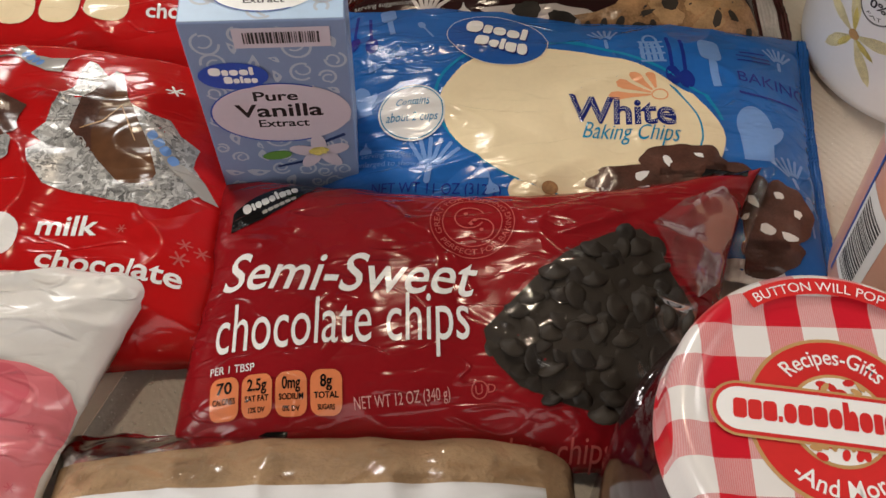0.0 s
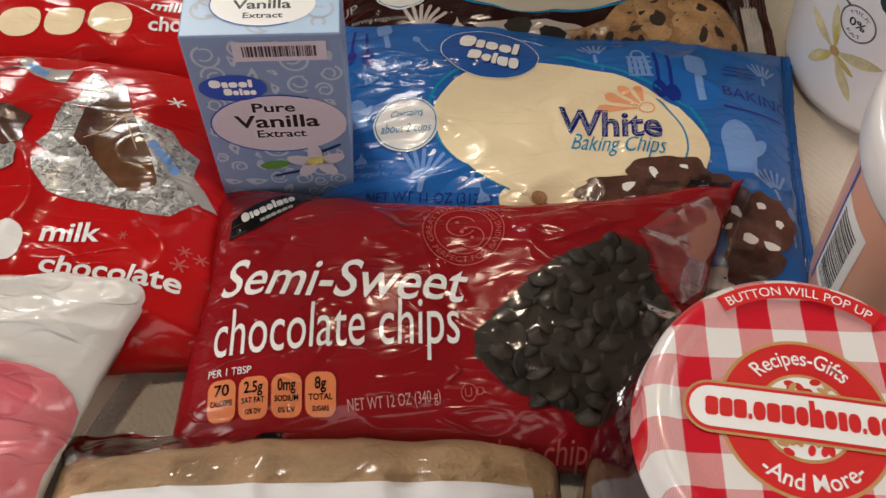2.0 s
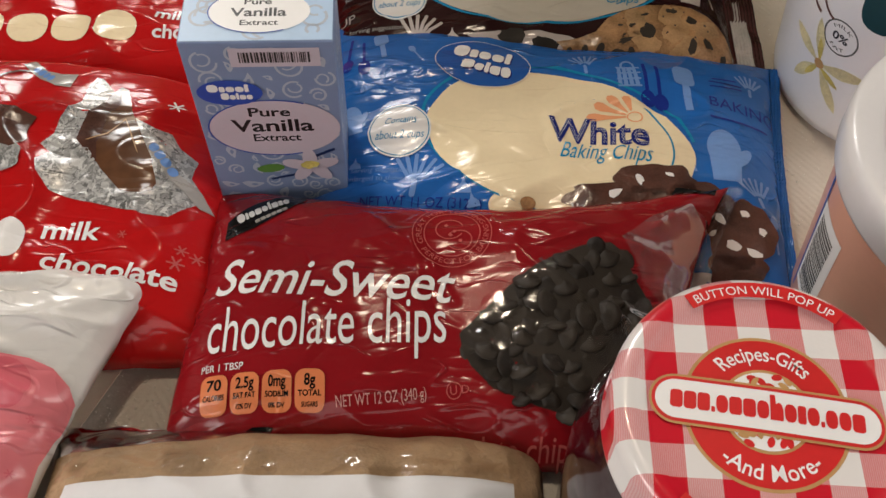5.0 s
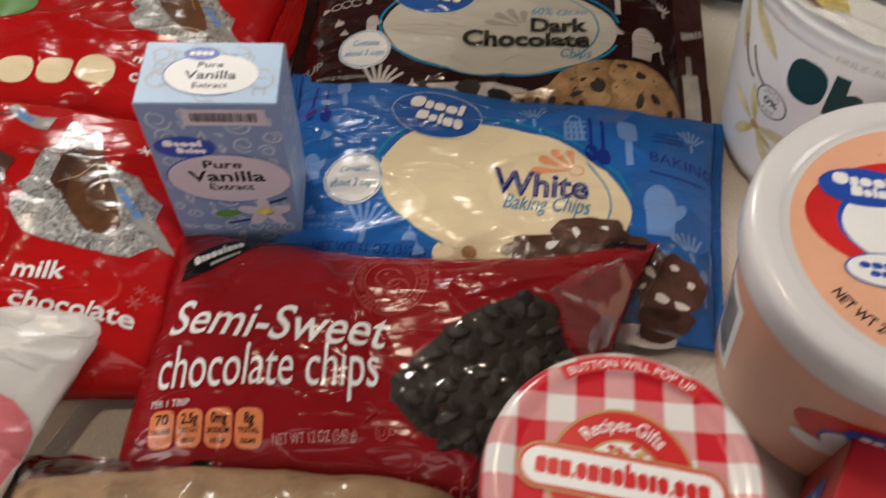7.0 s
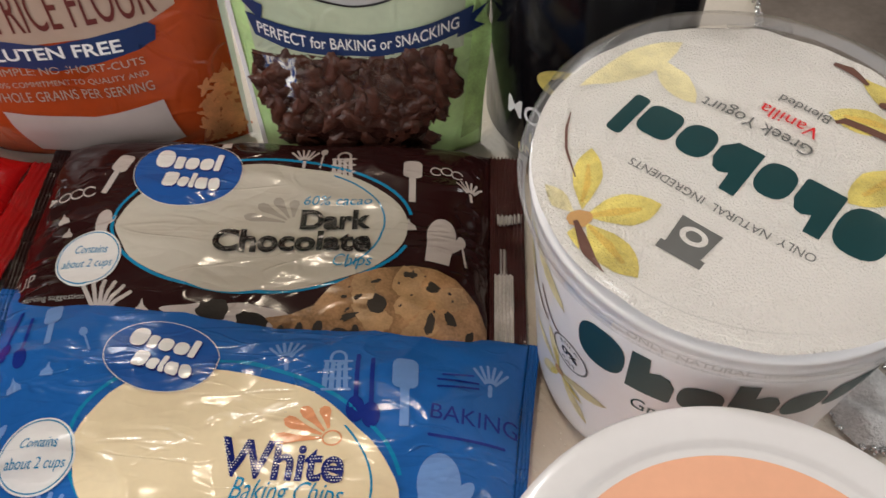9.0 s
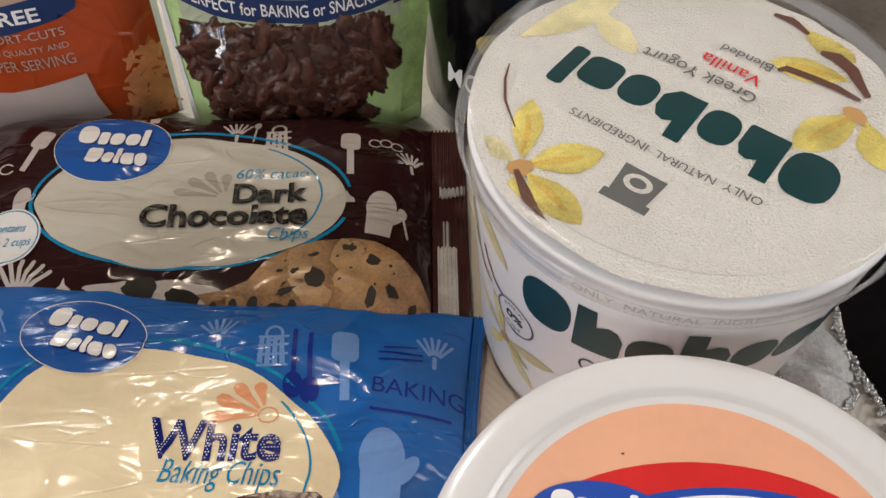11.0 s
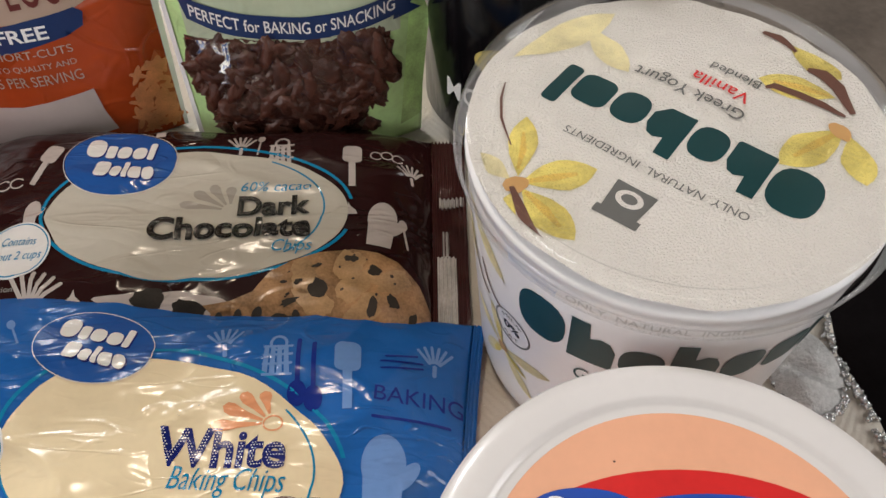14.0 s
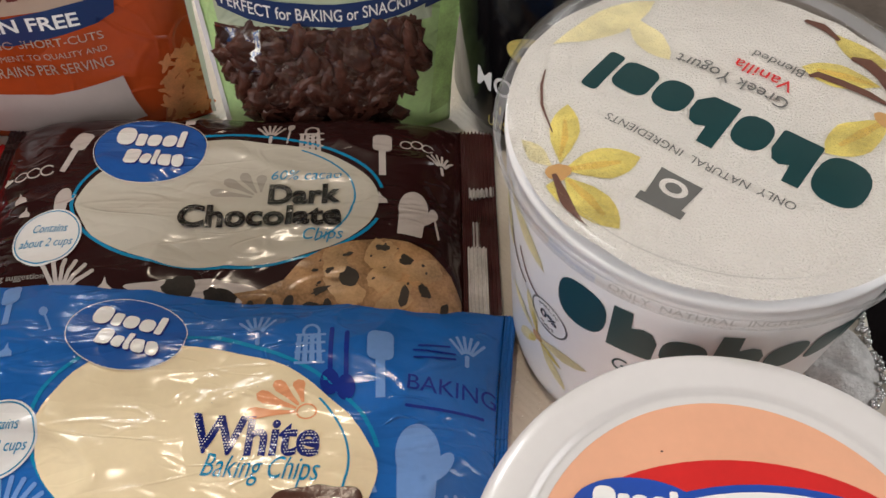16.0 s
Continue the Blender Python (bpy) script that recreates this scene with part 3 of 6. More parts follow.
def streak(pts, w):
    """A tapering stroke along a few places."""
    left, right = [], []
    for i, (x, y) in enumerate(pts):
        a, b = Vector(pts[max(0, i - 1)]), Vector(pts[min(len(pts) - 1, i + 1)])
        e = (b - a).normalized()
        k = 0.5 * w * (0.45 if i in (0, len(pts) - 1) else 1.0)
        left.append((x - e.y * k, y + e.x * k)), right.append((x + e.y * k, y - e.x * k))
    return left + right[::-1]


def dotted(bm, step, r):
    """Small dots in a net, those that fall inside the letters."""
    tris, loops = [], []
    for f in bm.faces:
        p = [v.co.xy for v in f.verts]
        tris += [(p[0], p[i], p[i + 1]) for i in range(1, len(p) - 1)]
    x0, x1, y0, y1 = min(v.co.x for v in bm.verts), max(v.co.x for v in bm.verts), min(v.co.y for v in bm.verts), max(v.co.y for v in bm.verts)
    bm.free()
    for j in range(int((y1 - y0) / step) + 1):
        for i in range(int((x1 - x0) / step) + 1):
            q = Vector((x0 + step * (i + 0.5 * (j % 2)), y0 + step * (j + 0.4)))
            for a, b, c in tris:
                d = [(v - u).cross(q - u) for u, v in ((a, b), (b, c), (c, a))]
                if min(d) >= 0 or max(d) <= 0:
                    loops.append(oval(q.x, q.y, r, r, 0, 6))
                    break
    return flat(*loops)


# ---- pillow bags ----
class Bag:
    """A filled pillow bag lying down: four corners (upper left, upper right, lower right, lower left), its swell and its wrinkles."""

    def __init__(self, tl, tr, br, bl, swell, bow=(0, 0), wrinkle=0.0006, sharp=(4.0, 3.0), seed=0.0):
        self.c = [Vector(p) for p in (tl, tr, br, bl)]
        self.swell, self.bow, self.wrinkle, self.sharp, self.seed = swell, bow, wrinkle, sharp, seed
        self.creases, self.sag = [], 0.0

    def flat_place(self, u, v):
        tl, tr, br, bl = self.c
        p = (bl * (1 - u) + br * u) * (1 - v) + (tl * (1 - u) + tr * u) * v
        k = 4 * v * (1 - v)
        p.x += self.bow[0] * k * (1 - u) - self.bow[1] * k * u
        p.y -= self.sag * math.sin(math.pi * max(0.0, min(1.0, u)) ** 1.2) * v * v
        return p

    def uv(self, x, y):
        u, v = 0.5, 0.5
        for _ in range(7):
            p = self.flat_place(u, v)
            du = (self.flat_place(u + 1e-3, v) - p) / 1e-3
            dv = (self.flat_place(u, v + 1e-3) - p) / 1e-3
            det = du.x * dv.y - du.y * dv.x
            ex, ey = x - p.x, y - p.y
            u += (ex * dv.y - ey * dv.x) / det
            v += (du.x * ey - du.y * ex) / det
        return u, v

    def rise(self, u, v, x, y):
        a, b = min(1, abs(2 * u - 1)), min(1, abs(2 * v - 1))
        body = ((1 - a ** self.sharp[0]) * (1 - b ** self.sharp[1])) ** 0.62
        w = noise.noise(Vector((x * 26, y * 26, self.seed))) * 1.6 + noise.noise(Vector((x * 60, y * 45, self.seed + 3)))
        fold = (1 - abs(noise.noise(Vector((x * 17 + 3, y * 30, self.seed + 9))))) ** 8
        edge = noise.noise(Vector((u * 14, v * 7, self.seed + 5))) * max(a, b) ** 6
        pleat = 0.0
        for x0, y0, x1, y1, h, wide in self.creases:
            dx, dy = x1 - x0, y1 - y0
            t = max(0.0, min(1.0, ((x - x0) * dx + (y - y0) * dy) / (dx * dx + dy * dy)))
            d = math.hypot(x - x0 - t * dx, y - y0 - t * dy) + 0.0012 * noise.noise(Vector((x * 90, y * 90, 3)))
            pleat += h * math.exp(-abs(d) / wide) * (1 - t ** 2) * min(1.0, 4 * t + 0.2)
        return self.swell * body + self.wrinkle * (w + 2.2 * fold) * (0.35 + 0.65 * body) + 0.0018 * edge + pleat * (0.3 + 0.7 * body)

    def top(self, x, y, off=0.0):
        u, v = self.uv(x, y)
        p = self.flat_place(u, v)
        return (x, y, p.z + self.rise(u, v, x, y) + off)

    def mesh(self, nu=110, nv=64):
        bm = bmesh.new()
        up, dn = [], []
        for j in range(nv + 1):
            ru, rd = [], []
            for i in range(nu + 1):
                u, v = i / nu, j / nv
                p = self.flat_place(u, v)
                ru.append(bm.verts.new((p.x, p.y, p.z + self.rise(u, v, p.x, p.y))))
                edge = i in (0, nu) or j in (0, nv)
                rd.append(ru[-1] if edge else bm.verts.new((p.x, p.y, max(0.001, p.z - 0.2 * self.swell * (1 - abs(2 * u - 1) ** 4) * (1 - abs(2 * v - 1) ** 4)))))
            up.append(ru), dn.append(rd)
        for j in range(nv):
            for i in range(nu):
                bm.faces.new((up[j][i], up[j][i + 1], up[j + 1][i + 1], up[j + 1][i]))
                q = [dn[j][i], dn[j + 1][i], dn[j + 1][i + 1], dn[j][i + 1]]
                if len(set(q)) == 4:
                    try:
                        bm.faces.new(q)
                    except ValueError:
                        pass
        return bm

    def put(self, name, bm, material, parent, level=1, label="", step=0.0018):
        return part(name, lay(bm, lambda x, y: self.top(x, y, 0.0001 + 0.0002 * level), step), material, parent, label)


def crimp(name, bag, u0, u1, parent, material, ridges, lift=0.0, teeth=0.0006, v0=0.0, v1=1.0):
    """The ridged seal at an end of a bag, between two places across it; ridges run along the end."""
    bm = bmesh.new()
    n, m, rows = ridges * 4, 40, []
    for i in range(n + 1):
        u = u0 + (u1 - u0) * i / n
        row = []
        for j in range(m + 1):
            v = v0 + (v1 - v0) * j / m
            p = bag.flat_place(u, v)
            z = p.z + lift + teeth * math.sin(2 * math.pi * i / 4) + 0.0016 * noise.noise(Vector((u * 20, v * 9, bag.seed))) + (0.0006 if j % 2 and i in (0, n) else 0)
            row.append([bm.verts.new((p.x, p.y, z + d)) for d in (0.0, -0.0008)])
        rows.append(row)
    for a, b in zip(rows, rows[1:]):
        for j in range(m):
            for s in (0, 1):
                bm.faces.new((a[j][s], b[j][s], b[j + 1][s], a[j + 1][s]))
    return part(name, bm, material, parent)


# ---- the room ----
structure("floor", box(bmesh.new(), -2.2, 2.2, -2.2, 1.8, -0.80, -0.75), FLOOR, "taupe floor under the table")
structure("ceiling", box(bmesh.new(), -2.2, 2.2, -2.2, 1.8, 1.65, 1.70), WALL, "plain painted ceiling over the table")
structure("wall_south", box(bmesh.new(), -2.2, 2.2, -2.3, -2.2, -0.75, 1.65), WALL, "plain painted wall of the room")
structure("wall_east", box(bmesh.new(), 2.2, 2.3, -2.2, 1.8, -0.75, 1.65), WALL, "plain painted wall of the room")
structure("wall_west", box(bmesh.new(), -2.3, -2.2, -2.2, 1.8, -0.75, 1.65), WALL, "plain painted wall of the room")
_n = box(bmesh.new(), -2.3, -0.99, 1.8, 1.9, -0.75, 1.65)
box(_n, -0.45, 2.3, 1.8, 1.9, -0.75, 1.65), box(_n, -0.99, -0.45, 1.8, 1.9, -0.75, 1.0), box(_n, -0.99, -0.45, 1.8, 1.9, 1.6, 1.65)
structure("wall_north", _n, WALL, "painted wall with the window opening")


_l = thing("ceiling_lamp", (-0.15, 0.62, 1.65), "small round ceiling lamp with warm light", "lamp")
part("fitting", lathe((-0.15, 0.62, 0), ((0.0, 1.649), (0.09, 1.649), (0.09, 1.62), (0.085, 1.615)), 40), WALL, _l)
part("shade", lathe((-0.15, 0.62, 0), ((0.085, 1.615), (0.10, 1.56), (0.102, 1.56), (0.087, 1.617)), 40), WALL, _l)


def tablecloth():
    """The cloth over the table top: scalloped side edge that hangs a little, faint leaf embossing."""
    bm = bmesh.new()
    nx, ny = 150, 200

    def edge(y):
        return 0.331 + 0.006 * abs(math.sin(y * math.pi / 0.075)) + 0.004 * math.sin(y * 9)

    rows = []
    for j in range(ny + 1):
        y = -0.5 + 1.12 * j / ny
        row = []
        for i in range(nx + 1):
            s = i / nx
            x = -0.75 + (edge(y) + 0.75) * s ** 0.8
            z = 0.0006 * noise.noise(Vector((x * 14, y * 14, 2)))
            z += 0.00045 * max(0, math.sin(x * 420 + 60 * noise.noise(Vector((x * 16, y * 16, 7))))) * max(0, noise.noise(Vector((x * 18, y * 18, 4))))
            row.append(bm.verts.new((x, y, z)))
        for d, h in ((0.002, -0.006), (0.003, -0.09)):
            row.append(bm.verts.new((edge(y) + d, y, h)))
        rows.append(row)
    for a, b in zip(rows, rows[1:]):
        for i in range(len(a) - 1):
            bm.faces.new((a[i], a[i + 1], b[i + 1], b[i]))
    ob = thing("tablecloth", (0, 0, 0), "off-white embossed cloth with silver glints and beaded edge", "tablecloth")
    part("cloth", bm, CLOTH, ob)
    rnd = random.Random(4)
    beads = []
    for k in range(700):
        y = 0.16 + 0.42 * rnd.random()
        beads.append((edge(y) - 0.001 - 0.004 * rnd.random() ** 2, y, 0.0010 + 0.001 * rnd.random(), 0.0006 + 0.0012 * rnd.random() ** 2))
    for yc in (0.218, 0.293, 0.443):
        lobe = bmesh.new()
        rings = []
        for i in range(19):
            r = i / 18
            ring = []
            for q in range(64 if i else 1):
                a = 2 * math.pi * q / 64
                px, py = 0.0155 * r * math.cos(a), 0.0215 * r * math.sin(a)
                dent = math.exp(-((px * 0.5 + py + 0.003) / 0.0035) ** 2) * (1 - r * r)
                z = 0.0014 + 0.0075 * (1 - r ** 2.2) - 0.0045 * dent + 0.0004 * math.sin(py * 3600 + px * 900) * (1 - r ** 6) + 0.0008 * noise.noise(Vector((px * 160, py * 160, yc)))
                ring.append(lobe.verts.new((0.3155 + px, yc + py, z)))
            rings.append(ring)
        for q in range(64):
            lobe.faces.new((rings[0][0], rings[1][q], rings[1][(q + 1) % 64]))
            for i in range(1, 18):
                lobe.faces.new((rings[i][q], rings[i + 1][q], rings[i + 1][(q + 1) % 64], rings[i][(q + 1) % 64]))
        part("scallop", lobe, SILVER_KNIT, ob, "ribbed silver-grey knitted scallop")
        for k in range(120):
            a = rnd.gauss(-1.2, 0.5) if k % 3 == 0 else rnd.gauss(2.9, 0.3) if k % 3 == 1 else rnd.uniform(0, 6.28)
            d = 0.97 + 0.09 * abs(rnd.gauss(0, 1))
            beads.append((0.3155 + 0.0155 * d * math.cos(a), yc + 0.0215 * d * math.sin(a), 0.0015 + 0.0018 * rnd.random(), 0.0005 + 0.0014 * rnd.random() ** 1.6))
    for k in range(260):
        a = rnd.random() * math.pi
        c = rnd.choice((-0.155, -0.235))
        beads.append((c + 0.036 * math.cos(a) + rnd.gauss(0, 0.002), 0.462 + 0.034 * math.sin(a) + rnd.gauss(0, 0.002), 0.0012, 0.0008 + 0.0013 * rnd.random() ** 2))
    tagged(part("bead_trim", scatter(beads), SILVER_BEAD, ob, "silver beads sewn along the edge"), kind="stuff")
    glitter = []
    for k in range(2600):
        x, y = (rnd.uniform(-0.15, -0.07), rnd.uniform(0.10, 0.20)) if k % 3 == 1 else (rnd.uniform(0.13, 0.33), rnd.uniform(0.17, 0.47))
        if math.sin(x * 520 + y * 300 + 5 * noise.noise(Vector((x * 30, y * 30, 1)))) < 0.2 and rnd.random() < 0.7:
            continue
        glitter.append((x, y, 0.0006, 0.0002 + 0.0003 * rnd.random()))
    tagged(part("glitter", scatter(glitter), SILVER_GLINT, ob, "tiny silver glints woven into the cloth", False), kind="stuff")
    return ob


tablecloth()
_t = thing("table", (0, 0, -0.75), "wooden table hidden under the cloth", "table")
part("tabletop", box(bmesh.new(), -0.74, 0.325, -0.49, 0.61, -0.035, -0.003, 0.004), WOOD, _t)
for _x in (-0.68, 0.27):
    for _y in (-0.43, 0.55):
        part("leg", box(bmesh.new(), _x - 0.03, _x + 0.03, _y - 0.03, _y + 0.03, -0.75, -0.035, 0.004), WOOD, _t)
_c = thing("chair", (0.62, 0.55, -0.75), "dark upholstered chair beside the table", "chair")
part("seat", box(bmesh.new(), 0.39, 0.88, 0.20, 0.72, -0.34, -0.26, 0.025), CHAIR, _c)
part("backrest", box(bmesh.new(), 0.83, 0.89, 0.20, 0.72, -0.26, 0.25, 0.02), CHAIR, _c)
for _x in (0.44, 0.82):
    for _y in (0.34, 0.72):
        part("leg", box(bmesh.new(), _x - 0.02, _x + 0.02, _y - 0.02, _y + 0.02, -0.75, -0.34, 0.003), WOOD, _c)


# ---- bags of baking chips ----
def blue_logo(bag, parent, cx, cy, rx, ry, rot, level=3):
    logo = bag.put("logo_oval", flat(oval(cx, cy, rx, ry, rot)), LOGO_BLUE, parent, level, "blue oval logo")
    c, s = math.cos(radians(rot)), math.sin(radians(rot))
    for x, y, w, h, spec in ((-0.06 * rx, 0.13 * ry, 1.24 * rx, 0.40 * ry, "Orool"), (0.12 * rx, -0.47 * ry, 1.06 * rx, 0.34 * ry, "Nolno")):
        mx, my = cx + c * x - s * (y + h * 0.4), cy + s * x + c * (y + h * 0.4)
        bag.put("shadow_mark", marks(mx + 0.0006, my - 0.0006, w, h, rot, spec), NAVY, logo, level + 1)
        bag.put("wordmark", marks(mx, my, w, h, rot, spec), WHITE_INK, logo, level + 2)
    bag.put("rim", band(cx, cy, rx * 1.02, ry * 1.02, 0.0003, rot), WHITE_INK, logo, level + 1)


def cups_badge(bag, parent, cx, cy, r):
    b = bag.put("badge", flat(oval(cx, cy, r, r)), WHITE_INK, parent, 3, "round white badge")
    bag.put("rim", band(cx, cy, r * 0.93, r * 0.93, 0.0005), TEAL, b, 4)
    bag.put("lettering", words("Contains", (cx - 0.48 * r, cy + 0.18 * r), (cx + 0.52 * r, cy + 0.18 * r), 0.3 * r, 0.2), TEAL, b, 4)
    bag.put("lettering", words("about 2 cups", (cx - 0.76 * r, cy - 0.34 * r), (cx + 0.76 * r, cy - 0.30 * r), 0.3 * r, 0.2), TEAL, b, 4)


def semi_sweet_bag():
    bag = Bag((-0.098, 0.234, 0.018), (0.137, 0.228, 0.026), (0.108, 0.102, 0.006), (-0.105, 0.110, 0.006), 0.024, (0.002, 0.012), 0.0007, (5, 3.2), 1.0)
    bag.sag = 0.015
    bag.creases = [(-0.030, 0.212, 0.004, 0.182, 0.0022, 0.0016), (0.004, 0.182, 0.016, 0.160, 0.0018, 0.0014), (0.016, 0.150, 0.062, 0.124, 0.0020, 0.0015), (0.096, 0.196, 0.120, 0.214, 0.0030, 0.0022), (0.080, 0.190, 0.112, 0.180, 0.0022, 0.0016),
                   (0.044, 0.186, 0.100, 0.204, 0.0018, 0.0016), (-0.092, 0.196, -0.060, 0.190, 0.0015, 0.0014), (-0.060, 0.118, -0.020, 0.128, 0.0014, 0.0016), (-0.045, 0.205, -0.015, 0.207, 0.0016, 0.0015)]
    ob = thing("chocolate_chip_bag", (0.01, 0.17, 0.006), "deep red plastic bag of semi-sweet chocolate chips with clear window", "bag", "bags of baking chips")
    part("pouch", bag.mesh(200, 116), RED_DEEP, ob)
    bag.put("lettering", words("Semi-Sweet", (-0.0858, 0.1705), (0.0125, 0.1625), 0.0165, 0.22, 0.008), WHITE_INK, ob, 2, "white slanted lettering")
    bag.put("lettering", words("chocolate chips", (-0.0858, 0.1452), (0.0115, 0.1462), 0.0200, 0.0, 0.0), WHITE_INK, ob, 2)
    bag.put("lettering", words("PER 1 TBSP", (-0.087, 0.1375), (-0.069, 0.1375), 0.003), WHITE_INK, ob, 2)
    for k, (a, b, c, d) in enumerate((("70", "CALORIES", "", 0.55), ("2.5g", "SAT FAT", "12% DV", 0.65), ("0mg", "SODIUM", "0% DV", 0.6), ("8g", "TOTAL", "SUGARS", 0.38))):
        x = -0.0865 + 0.0131 * k
        tag = bag.put("nutrition_tag", flat([(x + 0.0058 + px, 0.1285 + py) for px, py in block(0, 0.0118, 0.0150)]), ORANGE_TAG, ob, 2, "orange nutrition tag")
        w = 0.0058 * d
        bag.put("figure", words(a, (x + 0.0058 - w, 0.1302), (x + 0.0058 + w, 0.1302), 0.0042, 0, 0.02), BLACK_INK, tag, 3)
        bag.put("lettering", words(b, (x + 0.0012, 0.1265), (x + 0.0104, 0.1265), 0.0021, 0, 0.02), BLACK_INK, tag, 3)
        if c:
            bag.put("lettering", words(c, (x + 0.0026, 0.1228), (x + 0.009, 0.1228), 0.0018, 0, 0.02), BLACK_INK, tag, 3)
    bag.put("lettering", words("NET WT 12 OZ (340 g)", (-0.031, 0.1225), (0.004, 0.1255), 0.0042), PALE_RED, ob, 2)
    bag.put("lettering", words("U D", (0.0132, 0.1265), (0.0205, 0.127), 0.003), DIM_RED, ob, 2)
    bag.put("circle_mark", band(0.0146, 0.128, 0.0028, 0.0028, 0.0004), DIM_RED, ob, 2)
    plaque = bag.put("plaque", flat([(-0.0855, 0.198), (-0.086, 0.2085), (-0.077, 0.2155), (-0.062, 0.2225), (-0.052, 0.2225), (-0.052, 0.217), (-0.060, 0.209), (-0.072, 0.202)]), BLACK_INK, ob, 2, "black plaque logo")
    bag.put("wordmark", marks(-0.070, 0.2125, 0.024, 0.004, 25, "Oionolnro"), WHITE_INK, plaque, 3)
    bag.put("wordmark", marks(-0.0655, 0.2085, 0.015, 0.002, 25, "nnnnnn"), GREY_INK, plaque, 3)
    for r in (0.0165, 0.0117):
        bag.put("stamp_ring", band(0.0135, 0.1945, r, r * 1.02, 0.0004), DIM_RED, ob, 2)
    bag.put("lettering", arc_words("GREAT FOR TOPPING", (0.0135, 0.1945), 0.0128, 205, 20, 0.0024), DIM_RED, ob, 2)
    bag.put("lettering", arc_words("PERFECT FOR BAKING", (0.0135, 0.1945), 0.0154, 215, 375, 0.0024, True), DIM_RED, ob, 2)
    bag.put("cookie_stamp", band(0.0125, 0.1965, 0.0058, 0.0055, 0.0005, 0, 20, 330), DIM_RED, ob, 2)
    bag.put("cookie_stamp", band(0.0165, 0.1905, 0.0052, 0.005, 0.0005, 0, -150, 150), DIM_RED, ob, 2)
    for x, y in ((0.011, 0.1985), (0.0145, 0.195), (0.017, 0.19), (0.013, 0.193)):
        bag.put("cookie_stamp", flat(oval(x, y, 0.0008, 0.0008, 0, 12)), DIM_RED, ob, 2)
    # lower fold: the front's print comes round again
    bag.put("lettering", words("Semi-Sweet chocolate chips", (-0.052, 0.1075), (0.062, 0.1055), 0.0075, 0.1), DIM_RED, ob, 2)
    bag.put("plaque", flat([(-0.083, 0.1105), (-0.064, 0.1165), (-0.056, 0.1165), (-0.060, 0.1085), (-0.078, 0.1065)]), BLACK_INK, ob, 2)
    bag.put("lettering", words("Semi", (0.086, 0.2185), (0.066, 0.2205), 0.0065, -0.2), WHITE_INK, ob, 2)
    bag.put("plaque", flat([(0.094, 0.2235), (0.129, 0.2215), (0.131, 0.226), (0.096, 0.2275)]), BLACK_INK, ob, 2)
    # window with the chips behind clear wrap
    hole = [(0.0167, 0.1490), (0.026, 0.1588), (0.0362, 0.1688), (0.0441, 0.1753), (0.0533, 0.181), (0.0672, 0.187), (0.0785, 0.1885), (0.0838, 0.184), (0.0873, 0.1737), (0.0923, 0.1654), (0.0963, 0.1598), (0.094, 0.148), (0.086, 0.137), (0.070, 0.1220), (0.0581, 0.1194), (0.0458, 0.1226), (0.0294, 0.1288), (0.0211, 0.1371), (0.0177, 0.144)]
    win = bag.put("window", flat(hole), CHIP, ob, 1, "clear window showing dark chocolate chips")
    cone = bmesh.new()
    prof = ((0.0, -0.0012), (0.0050, -0.0010), (0.0058, 0.0), (0.0055, 0.0009), (0.0040, 0.0016), (0.0018, 0.0022), (0.0007, 0.0030), (0.0, 0.0031))
    me = bpy.data.meshes.new("chip")
    cone.free()
    cone = lathe((0, 0, 0), prof, 14)
    for f in cone.faces:
        f.smooth = True
    cone.to_mesh(me)
    cone.free()
    me.materials.append(CHIP)
    rnd, at = random.Random(11), []

    def inside(x, y):
        hit = False
        for (ax, ay), (bx, by) in zip(hole, hole[1:] + hole[:1]):
            if (ay > y) != (by > y) and x < (bx - ax) * (y - ay) / (by - ay) + ax:
                hit = not hit
        return hit

    for _ in range(4000):
        x, y = 0.014 + 0.086 * rnd.random(), 0.116 + 0.082 * rnd.random()
        if inside(x, y) and inside(x + 0.003, y) and inside(x - 0.003, y) and all((x - a) ** 2 + (y - b) ** 2 > 0.0056 ** 2 for a, b in at):
            at.append((x, y))
    for x, y in at:
        chip = new("chip", me)
        chip.parent = win
        p = Vector(bag.top(x, y, -0.0024 + 0.0015 * rnd.random())) - origin(ob)
        chip.matrix_local = Matrix.Translation(p) @ Euler((rnd.gauss(0, 0.35), rnd.gauss(0, 0.35), 0)).to_matrix().to_4x4() @ Matrix.Diagonal((*(rnd.uniform(0.85, 1.15),) * 2, 0.9, 1))
    bag.put("wrap", flat([(0.0575 + (x - 0.0575) * 1.04, 0.156 + (y - 0.156) * 1.04) for x, y in hole]), WRAP, win, 9)
    # gloss right of the window, drawn as a thin whitish sheet
    bag.put("film_sheen", flat([(0.083, 0.1905), (0.098, 0.203), (0.116, 0.212), (0.1215, 0.203), (0.117, 0.190), (0.109, 0.172), (0.0985, 0.163), (0.0905, 0.172), (0.088, 0.182)]), SHEEN_FILM, ob, 7, "clear film patch over the red print, white sheen mixed in")
    # clear seal that stands out at the far end
    crimp("seal", bag, 1.0, 1.03, ob, WRAP, 3)
    return bag


def icons(bag, parent, rows, light):
    for kind, x, y, h, rot in rows:
        bag.put("utensil_print", kind(x, y, h, rot), light, parent, 1)


